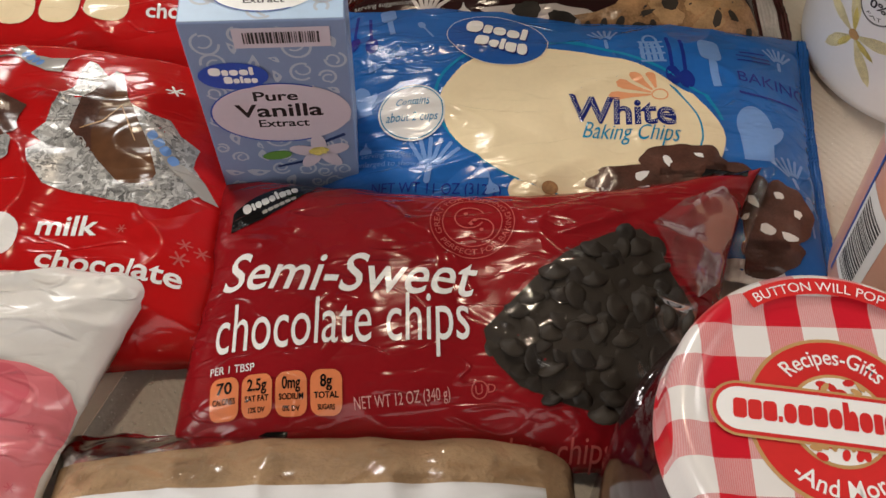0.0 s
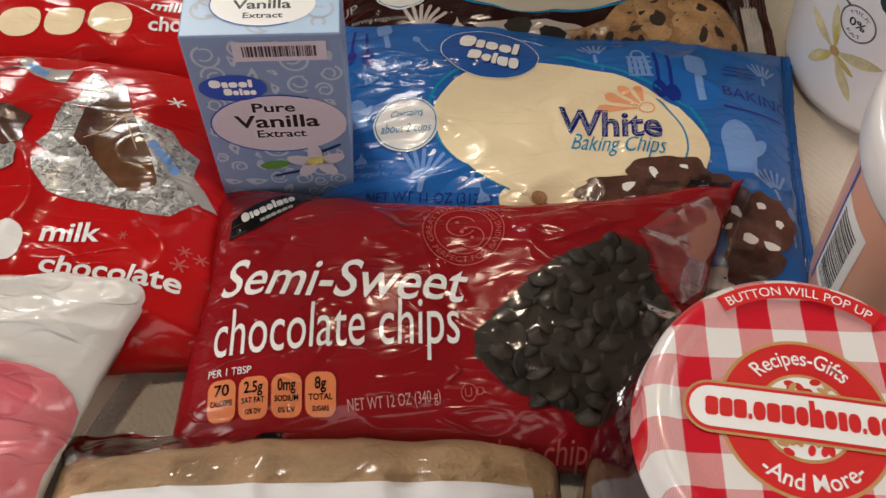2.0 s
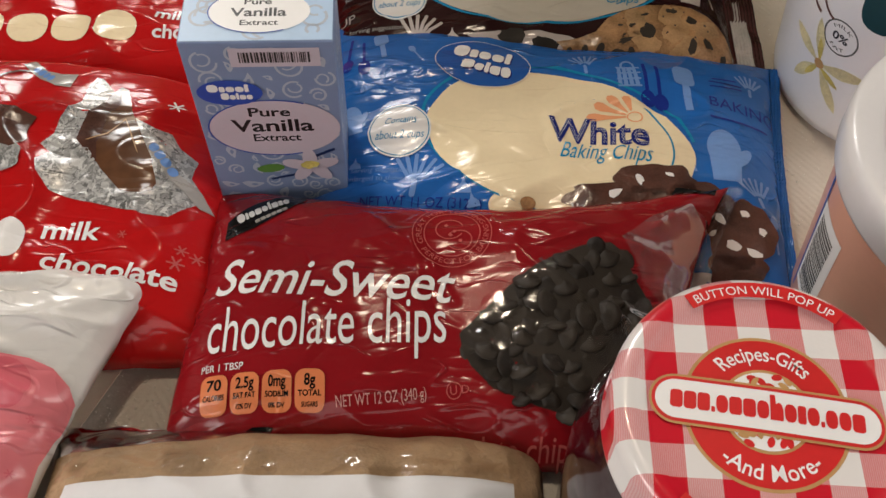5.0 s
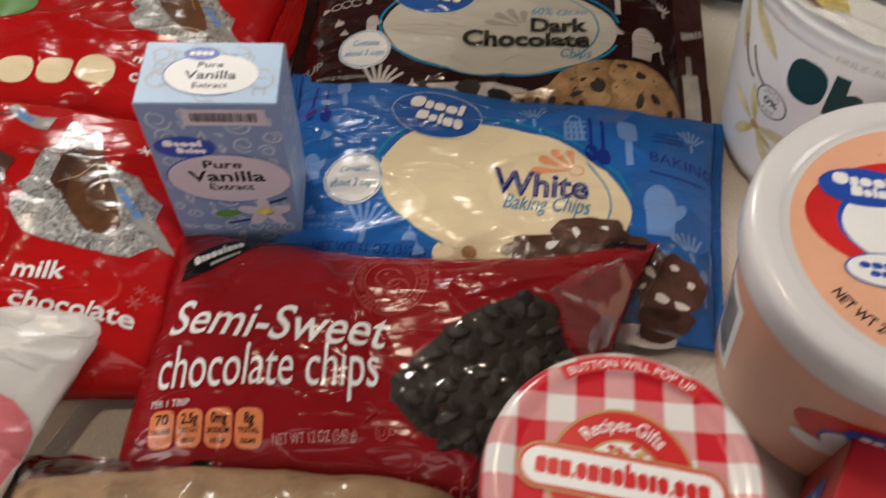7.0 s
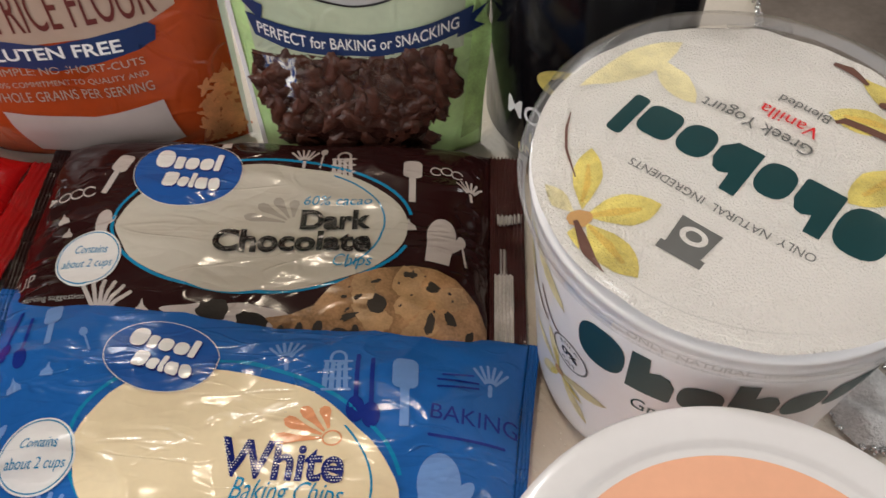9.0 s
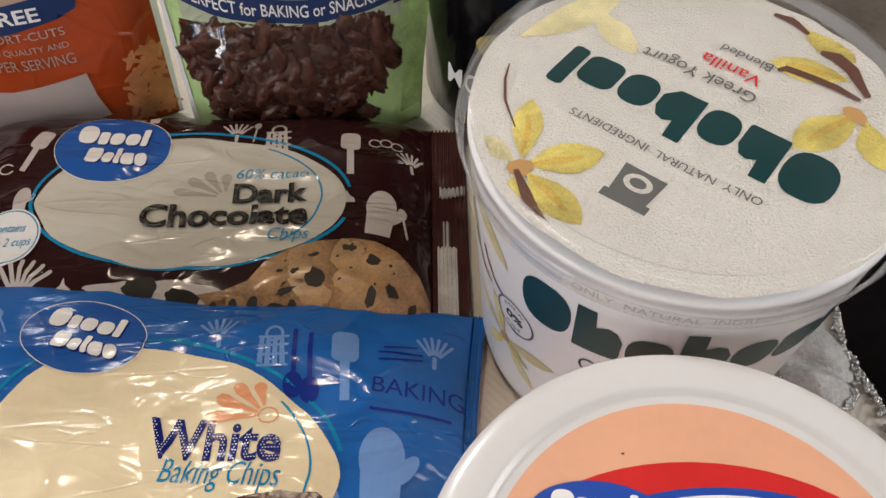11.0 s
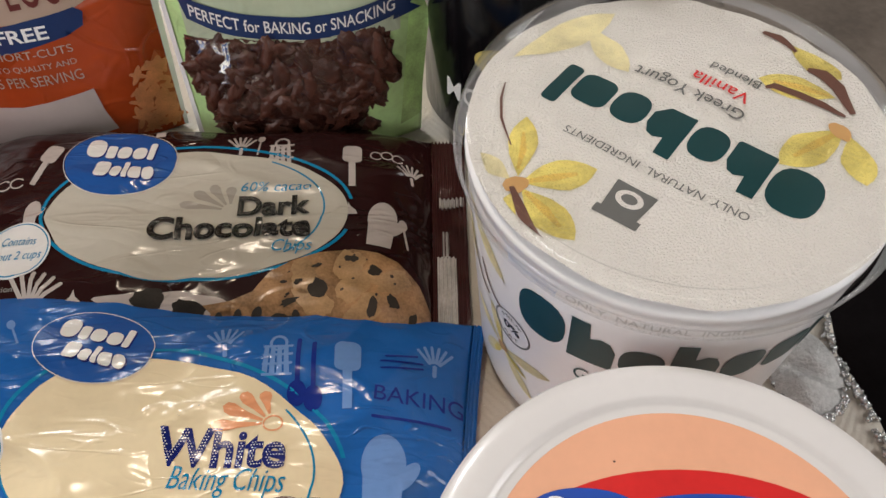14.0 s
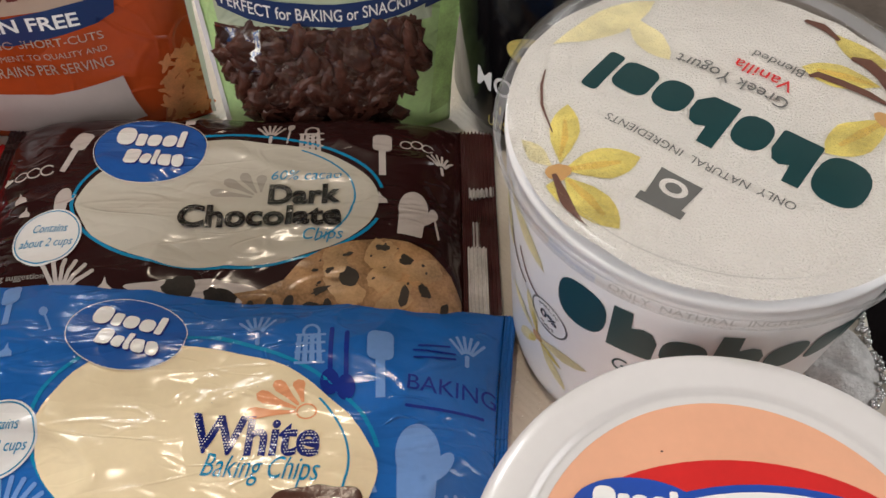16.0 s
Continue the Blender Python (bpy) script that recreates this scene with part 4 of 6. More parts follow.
def white_bag():
    bag = Bag((-0.052, 0.348, 0.014), (0.178, 0.319, 0.008), (0.162, 0.182, 0.004), (-0.060, 0.214, 0.006), 0.020, (0.002, 0.002), 0.0010, (5, 3.5), 5.0)
    ob = thing("white_chip_bag", (0.06, 0.26, 0.004), "blue plastic bag of white baking chips, glossy and wrinkled", "bag", "bags of baking chips")
    part("pouch", bag.mesh(200, 124), BLUE, ob)
    icons(bag, ob, ((spatula, 0.126, 0.288, 0.030, 0), (mitt, 0.139, 0.248, 0.030, -4), (whisk, 0.078, 0.303, 0.014, 5), (grater, 0.099, 0.297, 0.019, 0), (whisk, -0.004, 0.236, 0.022, -12), (drop, 0.119, 0.250, 0.008, 5),
                    (drop, 0.121, 0.240, 0.008, 10), (spatula, -0.024, 0.322, 0.022, 10), (drop, -0.031, 0.293, 0.008, 20), (drop, -0.018, 0.299, 0.007, 0), (mitt, -0.036, 0.272, 0.018, 10), (whisk, 0.160, 0.295, 0.014, -5),
                    (drop, 0.018, 0.231, 0.009, 0), (drop, 0.022, 0.224, 0.008, 10), (whisk, 0.152, 0.228, 0.016, 10), (spoon, -0.006, 0.313, 0.014, 30), (drop, -0.033, 0.246, 0.007, 0), (spoon, 0.158, 0.210, 0.018, 0)), BLUE_LIGHT)
    icons(bag, ob, ((spoon, -0.033, 0.314, 0.026, 185), (spoon, -0.041, 0.318, 0.026, 178), (spoon, 0.113, 0.288, 0.03, 180), (spoon, 0.107, 0.29, 0.03, 180)), BLUE_DARK)
    for k in range(3):
        bag.put("printed_line", flat(pill(0.147, 0.297 - 0.0028 * k, 0.017 - 0.004 * (k == 0), 0.0009, 3 - 4 * (k % 2))), BLUE_DARK, ob, 1)
    bag.put("lettering", words("BAKING", (0.136, 0.2765), (0.170, 0.2735), 0.007, 0, 0.0), BLUE_DARK, ob, 1)
    bag.put("printed_line", flat(pill(0.150, 0.269, 0.03, 0.0012, -3)), BLUE_DARK, ob, 1)
    bag.put("lettering", words("serving suggestion", (-0.035, 0.2412), (-0.008, 0.2395), 0.0027, 0.1), BLUE_LIGHT, ob, 1)
    bag.put("lettering", words("enlarged to show texture", (-0.037, 0.2368), (0.002, 0.2345), 0.0027, 0.1), BLUE_LIGHT, ob, 1)
    bag.put("lettering", words("NET WT 11 OZ (312 g)", (-0.030, 0.2235), (0.026, 0.2195), 0.005), BLUE_DARK, ob, 1)
    bag.put("swoosh", band(0.062, 0.2585, 0.0655, 0.0405, 0.0016, -17, 20, 330), TEAL, ob, 1)
    bag.put("panel", flat(oval(0.062, 0.256, 0.0635, 0.0385, -17, 64, 0.05, 3)), CREAM, ob, 2, "cream oval printed panel")
    bag.put("panel", flat(oval(0.046, 0.2195, 0.017, 0.009, -10)), CREAM, ob, 1)
    bag.put("swoosh", band(0.064, 0.257, 0.052, 0.0345, 0.0008, -17, -40, 50), TEAL, ob, 3)
    blue_logo(bag, ob, 0.0275, 0.304, 0.0235, 0.0158, -14, 4)
    bag.put("lettering", words("White", (0.057, 0.2545), (0.104, 0.2505), 0.0145, 0, 0.03), NAVY, ob, 3, "navy dotted lettering")
    bag.put("dots", dotted(words("White", (0.057, 0.2545), (0.104, 0.2505), 0.0145, 0, -0.005), 0.00105, 0.00028), WHITE_INK, ob, 5)
    bag.put("lettering", words("Baking Chips", (0.0625, 0.2455), (0.1035, 0.2415), 0.0085, 0.25), TEAL, ob, 3, "teal slanted lettering")
    bag.put("fan", fan(0.0985, 0.2680, 0.0225), PEACH, ob, 3)
    bag.put("fan", band(0.0990, 0.2678, 0.0035, 0.0028, 0.0006), PEACH, ob, 3)
    cups_badge(bag, ob, -0.0125, 0.2625, 0.0152)
    for x, y, rx, ry, w in ((0.090, 0.2225, 0.030, 0.0075, 0.25), (0.106, 0.231, 0.019, 0.0085, 0.3), (0.141, 0.208, 0.0165, 0.0165, 0.25), (0.124, 0.219, 0.017, 0.012, 0.3), (0.138, 0.193, 0.013, 0.008, 0.3)):
        bag.put("cookie_picture", flat(oval(x, y, rx, ry, -4, 48, w, x * 40)), COOKIE_DARK, ob, 4, "chocolate cookie picture")
    rnd = random.Random(3)
    bag.put("chip_picture", flat(*[oval(x + rnd.uniform(-.001, .001), y, rnd.uniform(0.0019, 0.0036), rnd.uniform(0.0012, 0.0022), rnd.uniform(0, 180), 9, 0.8, x * 900) for x, y in
            ((0.098, 0.232), (0.111, 0.2345), (0.119, 0.225), (0.085, 0.225), (0.131, 0.214), (0.143, 0.2165), (0.151, 0.209), (0.136, 0.202), (0.146, 0.199), (0.127, 0.207))]), WHITE_INK, ob, 5)
    bag.put("panel", flat(oval(0.128, 0.187, 0.016, 0.004, -6)), WHITE_INK, ob, 1)
    bag.put("chip_picture", flat(oval(0.047, 0.2215, 0.0035, 0.0028)), COOKIE, ob, 3)
    crimp("seal", bag, 1.0, 1.02, ob, BLUE, 3)
    crimp("seal", bag, -0.03, 0.0, ob, BLUE, 3)
    return bag


def dark_bag():
    bag = Bag((-0.0525, 0.438, 0.010), (0.165, 0.429, 0.008), (0.160, 0.306, 0.004), (-0.058, 0.318, 0.004), 0.0215, (0, 0), 0.0007, (6, 6), 9.0)
    ob = thing("dark_chip_bag", (0.05, 0.365, 0.002), "dark brown plastic bag of dark chocolate chips", "bag", "bags of baking chips")
    part("pouch", bag.mesh(200, 110), BROWN, ob)
    icons(bag, ob, ((spatula, 0.127, 0.397, 0.026, 0), (mitt, 0.140, 0.364, 0.024, -8), (whisk, 0.075, 0.411, 0.013, 0), (grater, 0.094, 0.407, 0.019, 0), (whisk, -0.006, 0.331, 0.022, -10), (drop, 0.120, 0.380, 0.007, 5),
                    (drop, 0.126, 0.371, 0.007, 10), (spatula, -0.014, 0.404, 0.024, -20), (drop, -0.034, 0.379, 0.007, 15), (drop, -0.030, 0.371, 0.006, 0), (mitt, -0.014, 0.376, 0.013, 0), (whisk, 0.154, 0.395, 0.012, 5),
                    (drop, 0.012, 0.330, 0.009, 0), (drop, 0.016, 0.324, 0.007, 0), (drop, -0.044, 0.392, 0.006, 30), (spoon, 0.150, 0.36, 0.016, 8), (spoon, 0.0835, 0.412, 0.014, -6), (mitt, 0.036, 0.425, 0.01, 0)), BROWN_LIGHT)
    for k in range(3):
        bag.put("curl", band(-0.037 + 0.006 * k, 0.392 + 0.001 * k, 0.003, 0.0025, 0.0007, 10, 30, 330), BROWN_LIGHT, ob, 1)
        bag.put("curl", band(0.138 + 0.005 * k, 0.404 + 0.001 * (k % 2), 0.0026, 0.0024, 0.0006, 10, 0, 320), BROWN_LIGHT, ob, 1)
    bag.put("lettering", words("CUP", (-0.056, 0.343), (-0.040, 0.345), 0.007), GREY_INK, ob, 1)
    bag.put("lettering", words("serving suggestion", (-0.043, 0.3365), (-0.014, 0.3355), 0.0026), GREY_INK, ob, 1)
    bag.put("swoosh", band(0.059, 0.3735, 0.0685, 0.0375, 0.0015, -3, 10, 345), TEAL, ob, 1)
    bag.put("panel", flat(oval(0.059, 0.372, 0.066, 0.0355, -3, 64, 0.05, 8)), GREIGE, ob, 2, "pale grey oval printed panel")
    bag.put("swoosh", band(0.062, 0.373, 0.053, 0.033, 0.0008, -3, -45, 60), TEAL, ob, 3)
    blue_logo(bag, ob, 0.021, 0.4025, 0.0255, 0.0195, -6, 4)
    bag.put("lettering", words("60% cacao", (0.077, 0.3822), (0.1085, 0.3815), 0.0048, 0.25), TEAL, ob, 3)
    bag.put("lettering", words("Dark", (0.0768, 0.3685), (0.1088, 0.368), 0.0105, 0, 0.035), BLACK_INK, ob, 7)
    bag.put("lettering", words("Chocolate", (0.0385, 0.3572), (0.1092, 0.3556), 0.0112, 0, 0.035), BLACK_INK, ob, 7)
    bag.put("lettering", words("Chips", (0.0925, 0.3478), (0.1095, 0.3478), 0.0062, 0.25), TEAL, ob, 8)
    bag.put("fan", fan(0.0735, 0.3715, 0.0235, -12), FADED, ob, 3)
    for s, x0, x1, y0, y1, h in (("Dark", 0.0768, 0.1088, 0.3685, 0.368, 0.0105), ("Chocolate", 0.0385, 0.1092, 0.3572, 0.3556, 0.0112)):
        bag.put("dots", dotted(words(s, (x0, y0), (x1, y1), h, 0, 0.005), 0.0008, 0.00016), FADED, ob, 9)
    cups_badge(bag, ob, -0.0165, 0.3555, 0.0148)
    bag.put("cookie_picture", flat([(0.0657, 0.3245), (0.077, 0.3258), (0.0862, 0.329), (0.0928, 0.3375), (0.1018, 0.3432), (0.1135, 0.3471), (0.1275, 0.3495), (0.138, 0.348), (0.1464, 0.3443), (0.1555, 0.3348), (0.1596, 0.325), (0.1590, 0.311), (0.123, 0.3085), (0.0958, 0.3105), (0.0749, 0.316)]), COOKIE, ob, 4, "chocolate chip cookie picture")
    bag.put("cookie_picture", flat(oval(0.088, 0.319, 0.022, 0.008, 8, 40, 0.2, 4)), COOKIE, ob, 4)
    rnd, spots = random.Random(8), []
    lumps = [oval(0.125 + 0.026 * math.cos(a) * k, 0.329 + 0.016 * math.sin(a) * k, 0.0085, 0.0055, 40 * a, 24, 0.4, a * 3) for a, k in ((0.4, 0.8), (1.5, 0.8), (2.6, 0.8), (3.6, 0.6), (5.2, 0.6), (0.9, 0.2))]
    bag.put("dough_lump", flat(*lumps), mat("pale_dough_picture", (0.45, 0.27, 0.13), 0.26, 0, 0.4, 90, 0, 0, 0.2, 0.005, 58), ob, 5)
    for x, y, rx, ry, rot in ((-12, 20, 5, 4.2, 25), (2, 5, 3.8, 1.8, -4), (11.5, 11, 3.5, 2.8, 0), (10.5, 28, 2.4, 5.0, -12), (19, 25, 2.6, 3.8, 25), (-23.5, 25, 4.6, 1.5, 22), (-20, 17, 2.4, 1.2, 30), (-26, 17, 1.7, 0.9, 10), (-24, 33, 4.6, 3.3, -12), (-10, 36, 5.4, 3.8, 18), (-12.5, 9, 2.8, 0.9, 20), (27, 31, 1.8, 3.4, -20), (4, 36, 5.5, 1.6, -8)):
        spots.append(oval(0.125 + 0.001 * x, 0.3495 - 0.001 * y, 0.00085 * rx, 0.0009 * ry, rot, 14, 0.5, x))
    for _ in range(14):
        a, r = rnd.uniform(0, 6.28), rnd.random() ** 0.5
        spots.append(oval(0.124 + 0.029 * r * math.cos(a), 0.327 + 0.02 * r * math.sin(a), rnd.uniform(0.0004, 0.001), rnd.uniform(0.0003, 0.0007), rnd.uniform(0, 180), 8, 0.5, rnd.random() * 9))
    for k in range(5):
        spots.append(oval(0.072 + 0.008 * k, 0.318 + 0.003 * rnd.random(), 0.003, 0.0018, rnd.uniform(0, 180), 12))
    bag.put("chip_picture", flat(*spots), CHIP, ob, 6)
    bag.put("panel", flat(oval(0.052, 0.325, 0.03, 0.006, -6, 40, 0.2, 6)), BROWN_LIGHT, ob, 1)
    bag.put("chip_picture", flat(oval(0.043, 0.328, 0.007, 0.005, 10, 20, 0.3, 1), oval(0.060, 0.3235, 0.007, 0.0035, -10, 20, 0.3, 2)), CHIP, ob, 2)
    crimp("seal", bag, 1.0, 1.075, ob, mat("seal_film", (0.075, 0.022, 0.022), 0.13, 0.1, 0.4, 50, 0, 0, 0.6), 9, teeth=0.0012)
    pale = mat("pale_seal_film", (0.60, 0.57, 0.56), 0.22, 0.1, 0.35, 60, 0, 0, 0.5)
    crimp("seal_strip", bag, 1.010, 1.050, ob, pale, 5, 0.0010, 0.0010, 0.02, 0.42)
    crimp("seal_strip", bag, 1.022, 1.036, ob, pale, 2, 0.0010, 0.0010, 0.42, 0.53)
    crimp("seal_strip", bag, 1.016, 1.070, ob, pale, 6, 0.0010, 0.0010, 0.655, 0.70)
    crimp("seal", bag, -0.035, 0.0, ob, BROWN, 4)
    return bag


# ---- bags of wrapped chocolates ----
def drop_picture(bag, ob, cx, cy, k, flip=1):
    def sp(pts):
        return [(cx + flip * k * x, cy + k * y) for x, y in pts]
    bag.put("foil_picture", flat(sp([(-0.43, 1.06), (-0.33, 1.02), (-0.15, 0.8), (-0.14, 0.66), (-0.3, 0.4), (-0.42, 0.22), (-0.33, -0.1), (-0.05, -0.45), (0.24, -0.78), (0.5, -0.74), (0.75, -0.64), (1.05, -0.66), (1.13, -0.68),
                                     (0.82, -1.0), (0.56, -1.02), (0.1, -0.9), (-0.22, -0.82), (-0.58, -0.7), (-0.77, -0.46), (-0.82, -0.3), (-0.69, -0.18), (-0.84, -0.05), (-0.71, 0.1), (-0.69, 0.34), (-0.5, 0.62), (-0.48, 0.86)])), FOIL, ob, 1, "crumpled silver foil picture")
    bag.put("foil_picture", flat(sp([(0.22, 0.34), (0.48, 0.21), (0.66, 0.18), (0.79, -0.02), (1.0, -0.15), (0.97, -0.41), (1.1, -0.58), (0.9, -0.72), (0.56, -0.74), (0.5, -0.3), (0.32, 0.13)])), FOIL, ob, 1)
    bag.put("candy_picture", flat(sp([(-0.09, 0.91), (0.01, 0.86), (0.14, 0.49), (0.30, 0.18), (0.53, -0.26), (0.64, -0.6), (0.61, -0.75), (0.45, -0.78), (0.25, -0.75), (-0.04, -0.42), (-0.27, -0.16), (-0.43, 0.03), (-0.4, 0.26), (-0.33, 0.42), (-0.17, 0.7), (-0.14, 0.83)])), KISS, ob, 2, "brown chocolate drop picture")
    bag.put("candy_shade", flat(sp([(-0.09, 0.88), (-0.02, 0.6), (-0.1, 0.3), (-0.16, -0.05), (-0.08, -0.4), (-0.27, -0.16), (-0.43, 0.03), (-0.4, 0.26), (-0.33, 0.42), (-0.17, 0.7)])), COOKIE_DARK, ob, 3)
    bag.put("candy_glint", flat(sp(streak([(-0.3, 0.0), (-0.05, 0.08), (0.12, 0.3)], 0.022)), sp(streak([(0.12, 0.3), (0.26, 0.02), (0.36, -0.2)], 0.018))), GOLD, ob, 4)
    bag.put("foil_fold", flat(sp([(-0.33, -0.1), (-0.25, -0.12), (-0.02, -0.44), (0.25, -0.72), (0.5, -0.76), (0.62, -0.7), (0.9, -0.6), (0.7, -0.82), (0.4, -0.86), (0.15, -0.8), (-0.1, -0.5)])), FOIL, ob, 3)
    tape = bag.put("paper_strip", flat(sp([(0.40, -0.0), (0.53, 0.0), (0.77, -0.36), (1.1, -0.57), (1.24, -0.78), (1.1, -0.78), (0.77, -0.52), (0.52, -0.2)])), GREY_INK, ob, 3, "pale paper strip picture")
    bag.put("wordmark", marks(cx + flip * k * 0.66, cy - k * 0.26, 0.5 * k, 0.11 * k, -50 * flip, "onoo"), BLUE_LIGHT, tape, 4)


def star(cx, cy, r):
    return join(*[flat(pill(cx, cy, 2 * r, 0.22 * r, a)) for a in (0, 60, 120)])


def candy_bag(front):
    if front:
        bag = Bag((-0.36, 0.338, 0.014), (-0.110, 0.300, 0.016), (-0.084, 0.150, 0.006), (-0.34, 0.140, 0.005), 0.030, (0, -0.006), 0.0016, (7, 5), 14.0)
        ob = thing("candy_bag", (-0.2, 0.22, 0.004), "bright red plastic bag of milk chocolate drops", "bag", "red candy bags")
    else:
        bag = Bag((-0.36, 0.455, 0.002), (-0.074, 0.436, 0.004), (-0.094, 0.300, 0.004), (-0.36, 0.300, 0.002), 0.030, (0, 0), 0.0015, (7, 4), 20.0)
        ob = thing("candy_bag", (-0.2, 0.38, 0.001), "bright red plastic bag of milk chocolate drops lying behind another", "bag", "red candy bags")
    part("pouch", bag.mesh(190, 110), RED, ob)
    if front:
        drop_picture(bag, ob, -0.1425, 0.246, 0.0385)
        bag.put("paper_tag", flat([(-0.198, 0.296), (-0.194, 0.300), (-0.185, 0.292), (-0.177, 0.289), (-0.169, 0.289), (-0.170, 0.279), (-0.177, 0.280), (-0.187, 0.286)]), GREY_INK, ob, 2, "small paper tag picture")
        bag.put("wordmark", marks(-0.186, 0.2895, 0.015, 0.004, -38, "onoo"), BLUE_LIGHT, ob, 3)
        bag.put("cord_picture", band(-0.196, 0.282, 0.014, 0.010, 0.0012, 10, 60, 200), COOKIE_DARK, ob, 2)
        bag.put("candy_picture", flat(oval(-0.205, 0.249, 0.024, 0.018, 15, 30, 0.3, 2)), COOKIE_DARK, ob, 2)
        bag.put("foil_picture", flat(oval(-0.2, 0.236, 0.02, 0.008, 5, 30, 0.4, 5)), FOIL, ob, 3)
        bag.put("lettering", words("milk", (-0.1625, 0.1945), (-0.1375, 0.194), 0.0095, 0, 0.02), WHITE_INK, ob, 2, "white lettering")
        bag.put("lettering", words("chocolate", (-0.160, 0.1805), (-0.1025, 0.1725), 0.0085, 0, 0.02), WHITE_INK, ob, 2)
        bag.put("wordmark", marks(-0.186, 0.194, 0.034, 0.019, -4, "oo"), WHITE_INK, ob, 2, "pale blocks in place of a brand name")
        for x, y, r in ((-0.118, 0.270, 0.004), (-0.128, 0.197, 0.002), (-0.103, 0.192, 0.0028), (-0.104, 0.185, 0.0035), (-0.097, 0.19, 0.003), (-0.15, 0.298, 0.003)):
            bag.put("snowflake", star(x, y, r), WHITE_INK if r > 0.0035 else DIM_RED, ob, 1)
    else:
        bag.put("wordmark", marks(-0.200, 0.334, 0.094, 0.0175, -3, "oooo"), CREAM, ob, 2, "cream blocks in place of a brand name")
        bag.put("lettering", words("milk", (-0.1445, 0.3385), (-0.125, 0.337), 0.007, 0, 0.02), WHITE_INK, ob, 2)
        bag.put("lettering", words("chocolate", (-0.1445, 0.3265), (-0.098, 0.323), 0.007, 0, 0.02), WHITE_INK, ob, 2)
        drop_picture(bag, ob, -0.130, 0.388, 0.033)
        bag.put("paper_tag", flat([(-0.186, 0.418), (-0.180, 0.425), (-0.158, 0.414), (-0.154, 0.409), (-0.164, 0.406)]), GREY_INK, ob, 2)
        bag.put("foil_picture", flat(oval(-0.235, 0.392, 0.022, 0.018, 5, 30, 0.3, 5)), LEAF, ob, 2, "green foil picture")
        crimp("seal", bag, 1.0, 1.062, ob, RED, 5, teeth=0.0007)
    return bag


# ---- sugar ----
def sugar_bags():
    bag = Bag((-0.145, 0.118, 0.008), (0.048, 0.120, 0.006), (0.052, -0.04, 0.004), (-0.145, -0.04, 0.004), 0.033, (0, 0), 0.0015, (4.5, 3.4), 31.0)
    ob = thing("brown_sugar_bag", (-0.05, 0.04, 0.002), "clear plastic bag of light brown sugar with white label", "bag")
    part("sugar", bag.mesh(110, 70), SUGAR, ob)
    bag.put("label", flat([(-0.129, 0.0915), (0.0365, 0.0935), (0.042, -0.03), (-0.13, -0.03)]), PAPER, ob, 5, "plain white paper label")
    bm = lay(flat([(-0.150, 0.104), (-0.146, 0.119), (-0.118, 0.122), (-0.09, 0.119), (-0.05, 0.115), (-0.10, 0.108)]), lambda x, y: (x, y, max(bag.top(x, y)[2], 0.004) + 0.0015 + 0.002 * noise.noise(Vector((x * 60, y * 60, 1)))))
    part("wrap", bm, SUGAR_FILM, ob, "loose clear plastic end")
    over = lay(flat([(-0.134, 0.0925), (-0.05, 0.0935), (0.038, 0.0945), (0.043, 0.112), (0.0, 0.116), (-0.06, 0.1155), (-0.135, 0.1145)]), lambda x, y: (x, y, bag.top(x, y)[2] + 0.0022 + 0.0016 * (1 - abs(noise.noise(Vector((x * 55, y * 140, 6))))) ** 3), 0.002)
    part("wrap", over, WRAP, ob, "glossy clear film over the sugar")
    bag = Bag((-0.33, 0.200, 0.006), (-0.109, 0.177, 0.030), (-0.152, 0.02, 0.006), (-0.34, 0.02, 0.004), 0.030, (0, 0.012), 0.0030, (2.6, 6), 40.0)
    bag.creases = [(-0.112, 0.176, -0.21, 0.186, 0.0044, 0.003), (-0.114, 0.174, -0.185, 0.168, 0.0051, 0.0026), (-0.117, 0.170, -0.160, 0.148, 0.0058, 0.0028), (-0.120, 0.164, -0.142, 0.130, 0.0044, 0.0022), (-0.150, 0.178, -0.225, 0.155, 0.0037, 0.003), (-0.185, 0.192, -0.20, 0.155, 0.0031, 0.0025)]
    ob = thing("powdered_sugar_bag", (-0.23, 0.11, 0.002), "white plastic sugar bag with pink printed lower half", "bag")
    part("pouch", bag.mesh(170, 140), SUGAR_WRAP, ob)
    bag.put("pink_print", flat([(-0.31, 0.141), (-0.22, 0.139), (-0.165, 0.1378), (-0.150, 0.1372), (-0.1417, 0.1348), (-0.1362, 0.1295), (-0.1345, 0.1240), (-0.1385, 0.112), (-0.1432, 0.10), (-0.1486, 0.075), (-0.1528, 0.03), (-0.31, 0.03)]), PINK, ob, 5, "pink printed field", 0.002)
    bag.put("egg_picture", flat(oval(-0.156, 0.127, 0.0085, 0.0095, 20), oval(-0.166, 0.112, 0.006, 0.005), oval(-0.190, 0.118, 0.009, 0.006)), PINK_DARK, ob, 6)
    for r in (0.018, 0.014):
        bag.put("bowl_picture", band(-0.172, 0.086, r, r * 0.8, 0.002, 0, 0, 360), PINK_DARK, ob, 6)
    for x, y in ((-0.152, 0.106), (-0.146, 0.115), (-0.150, 0.095)):
        bag.put("star_picture", star(x, y, 0.0016), PINK_DARK, ob, 6)


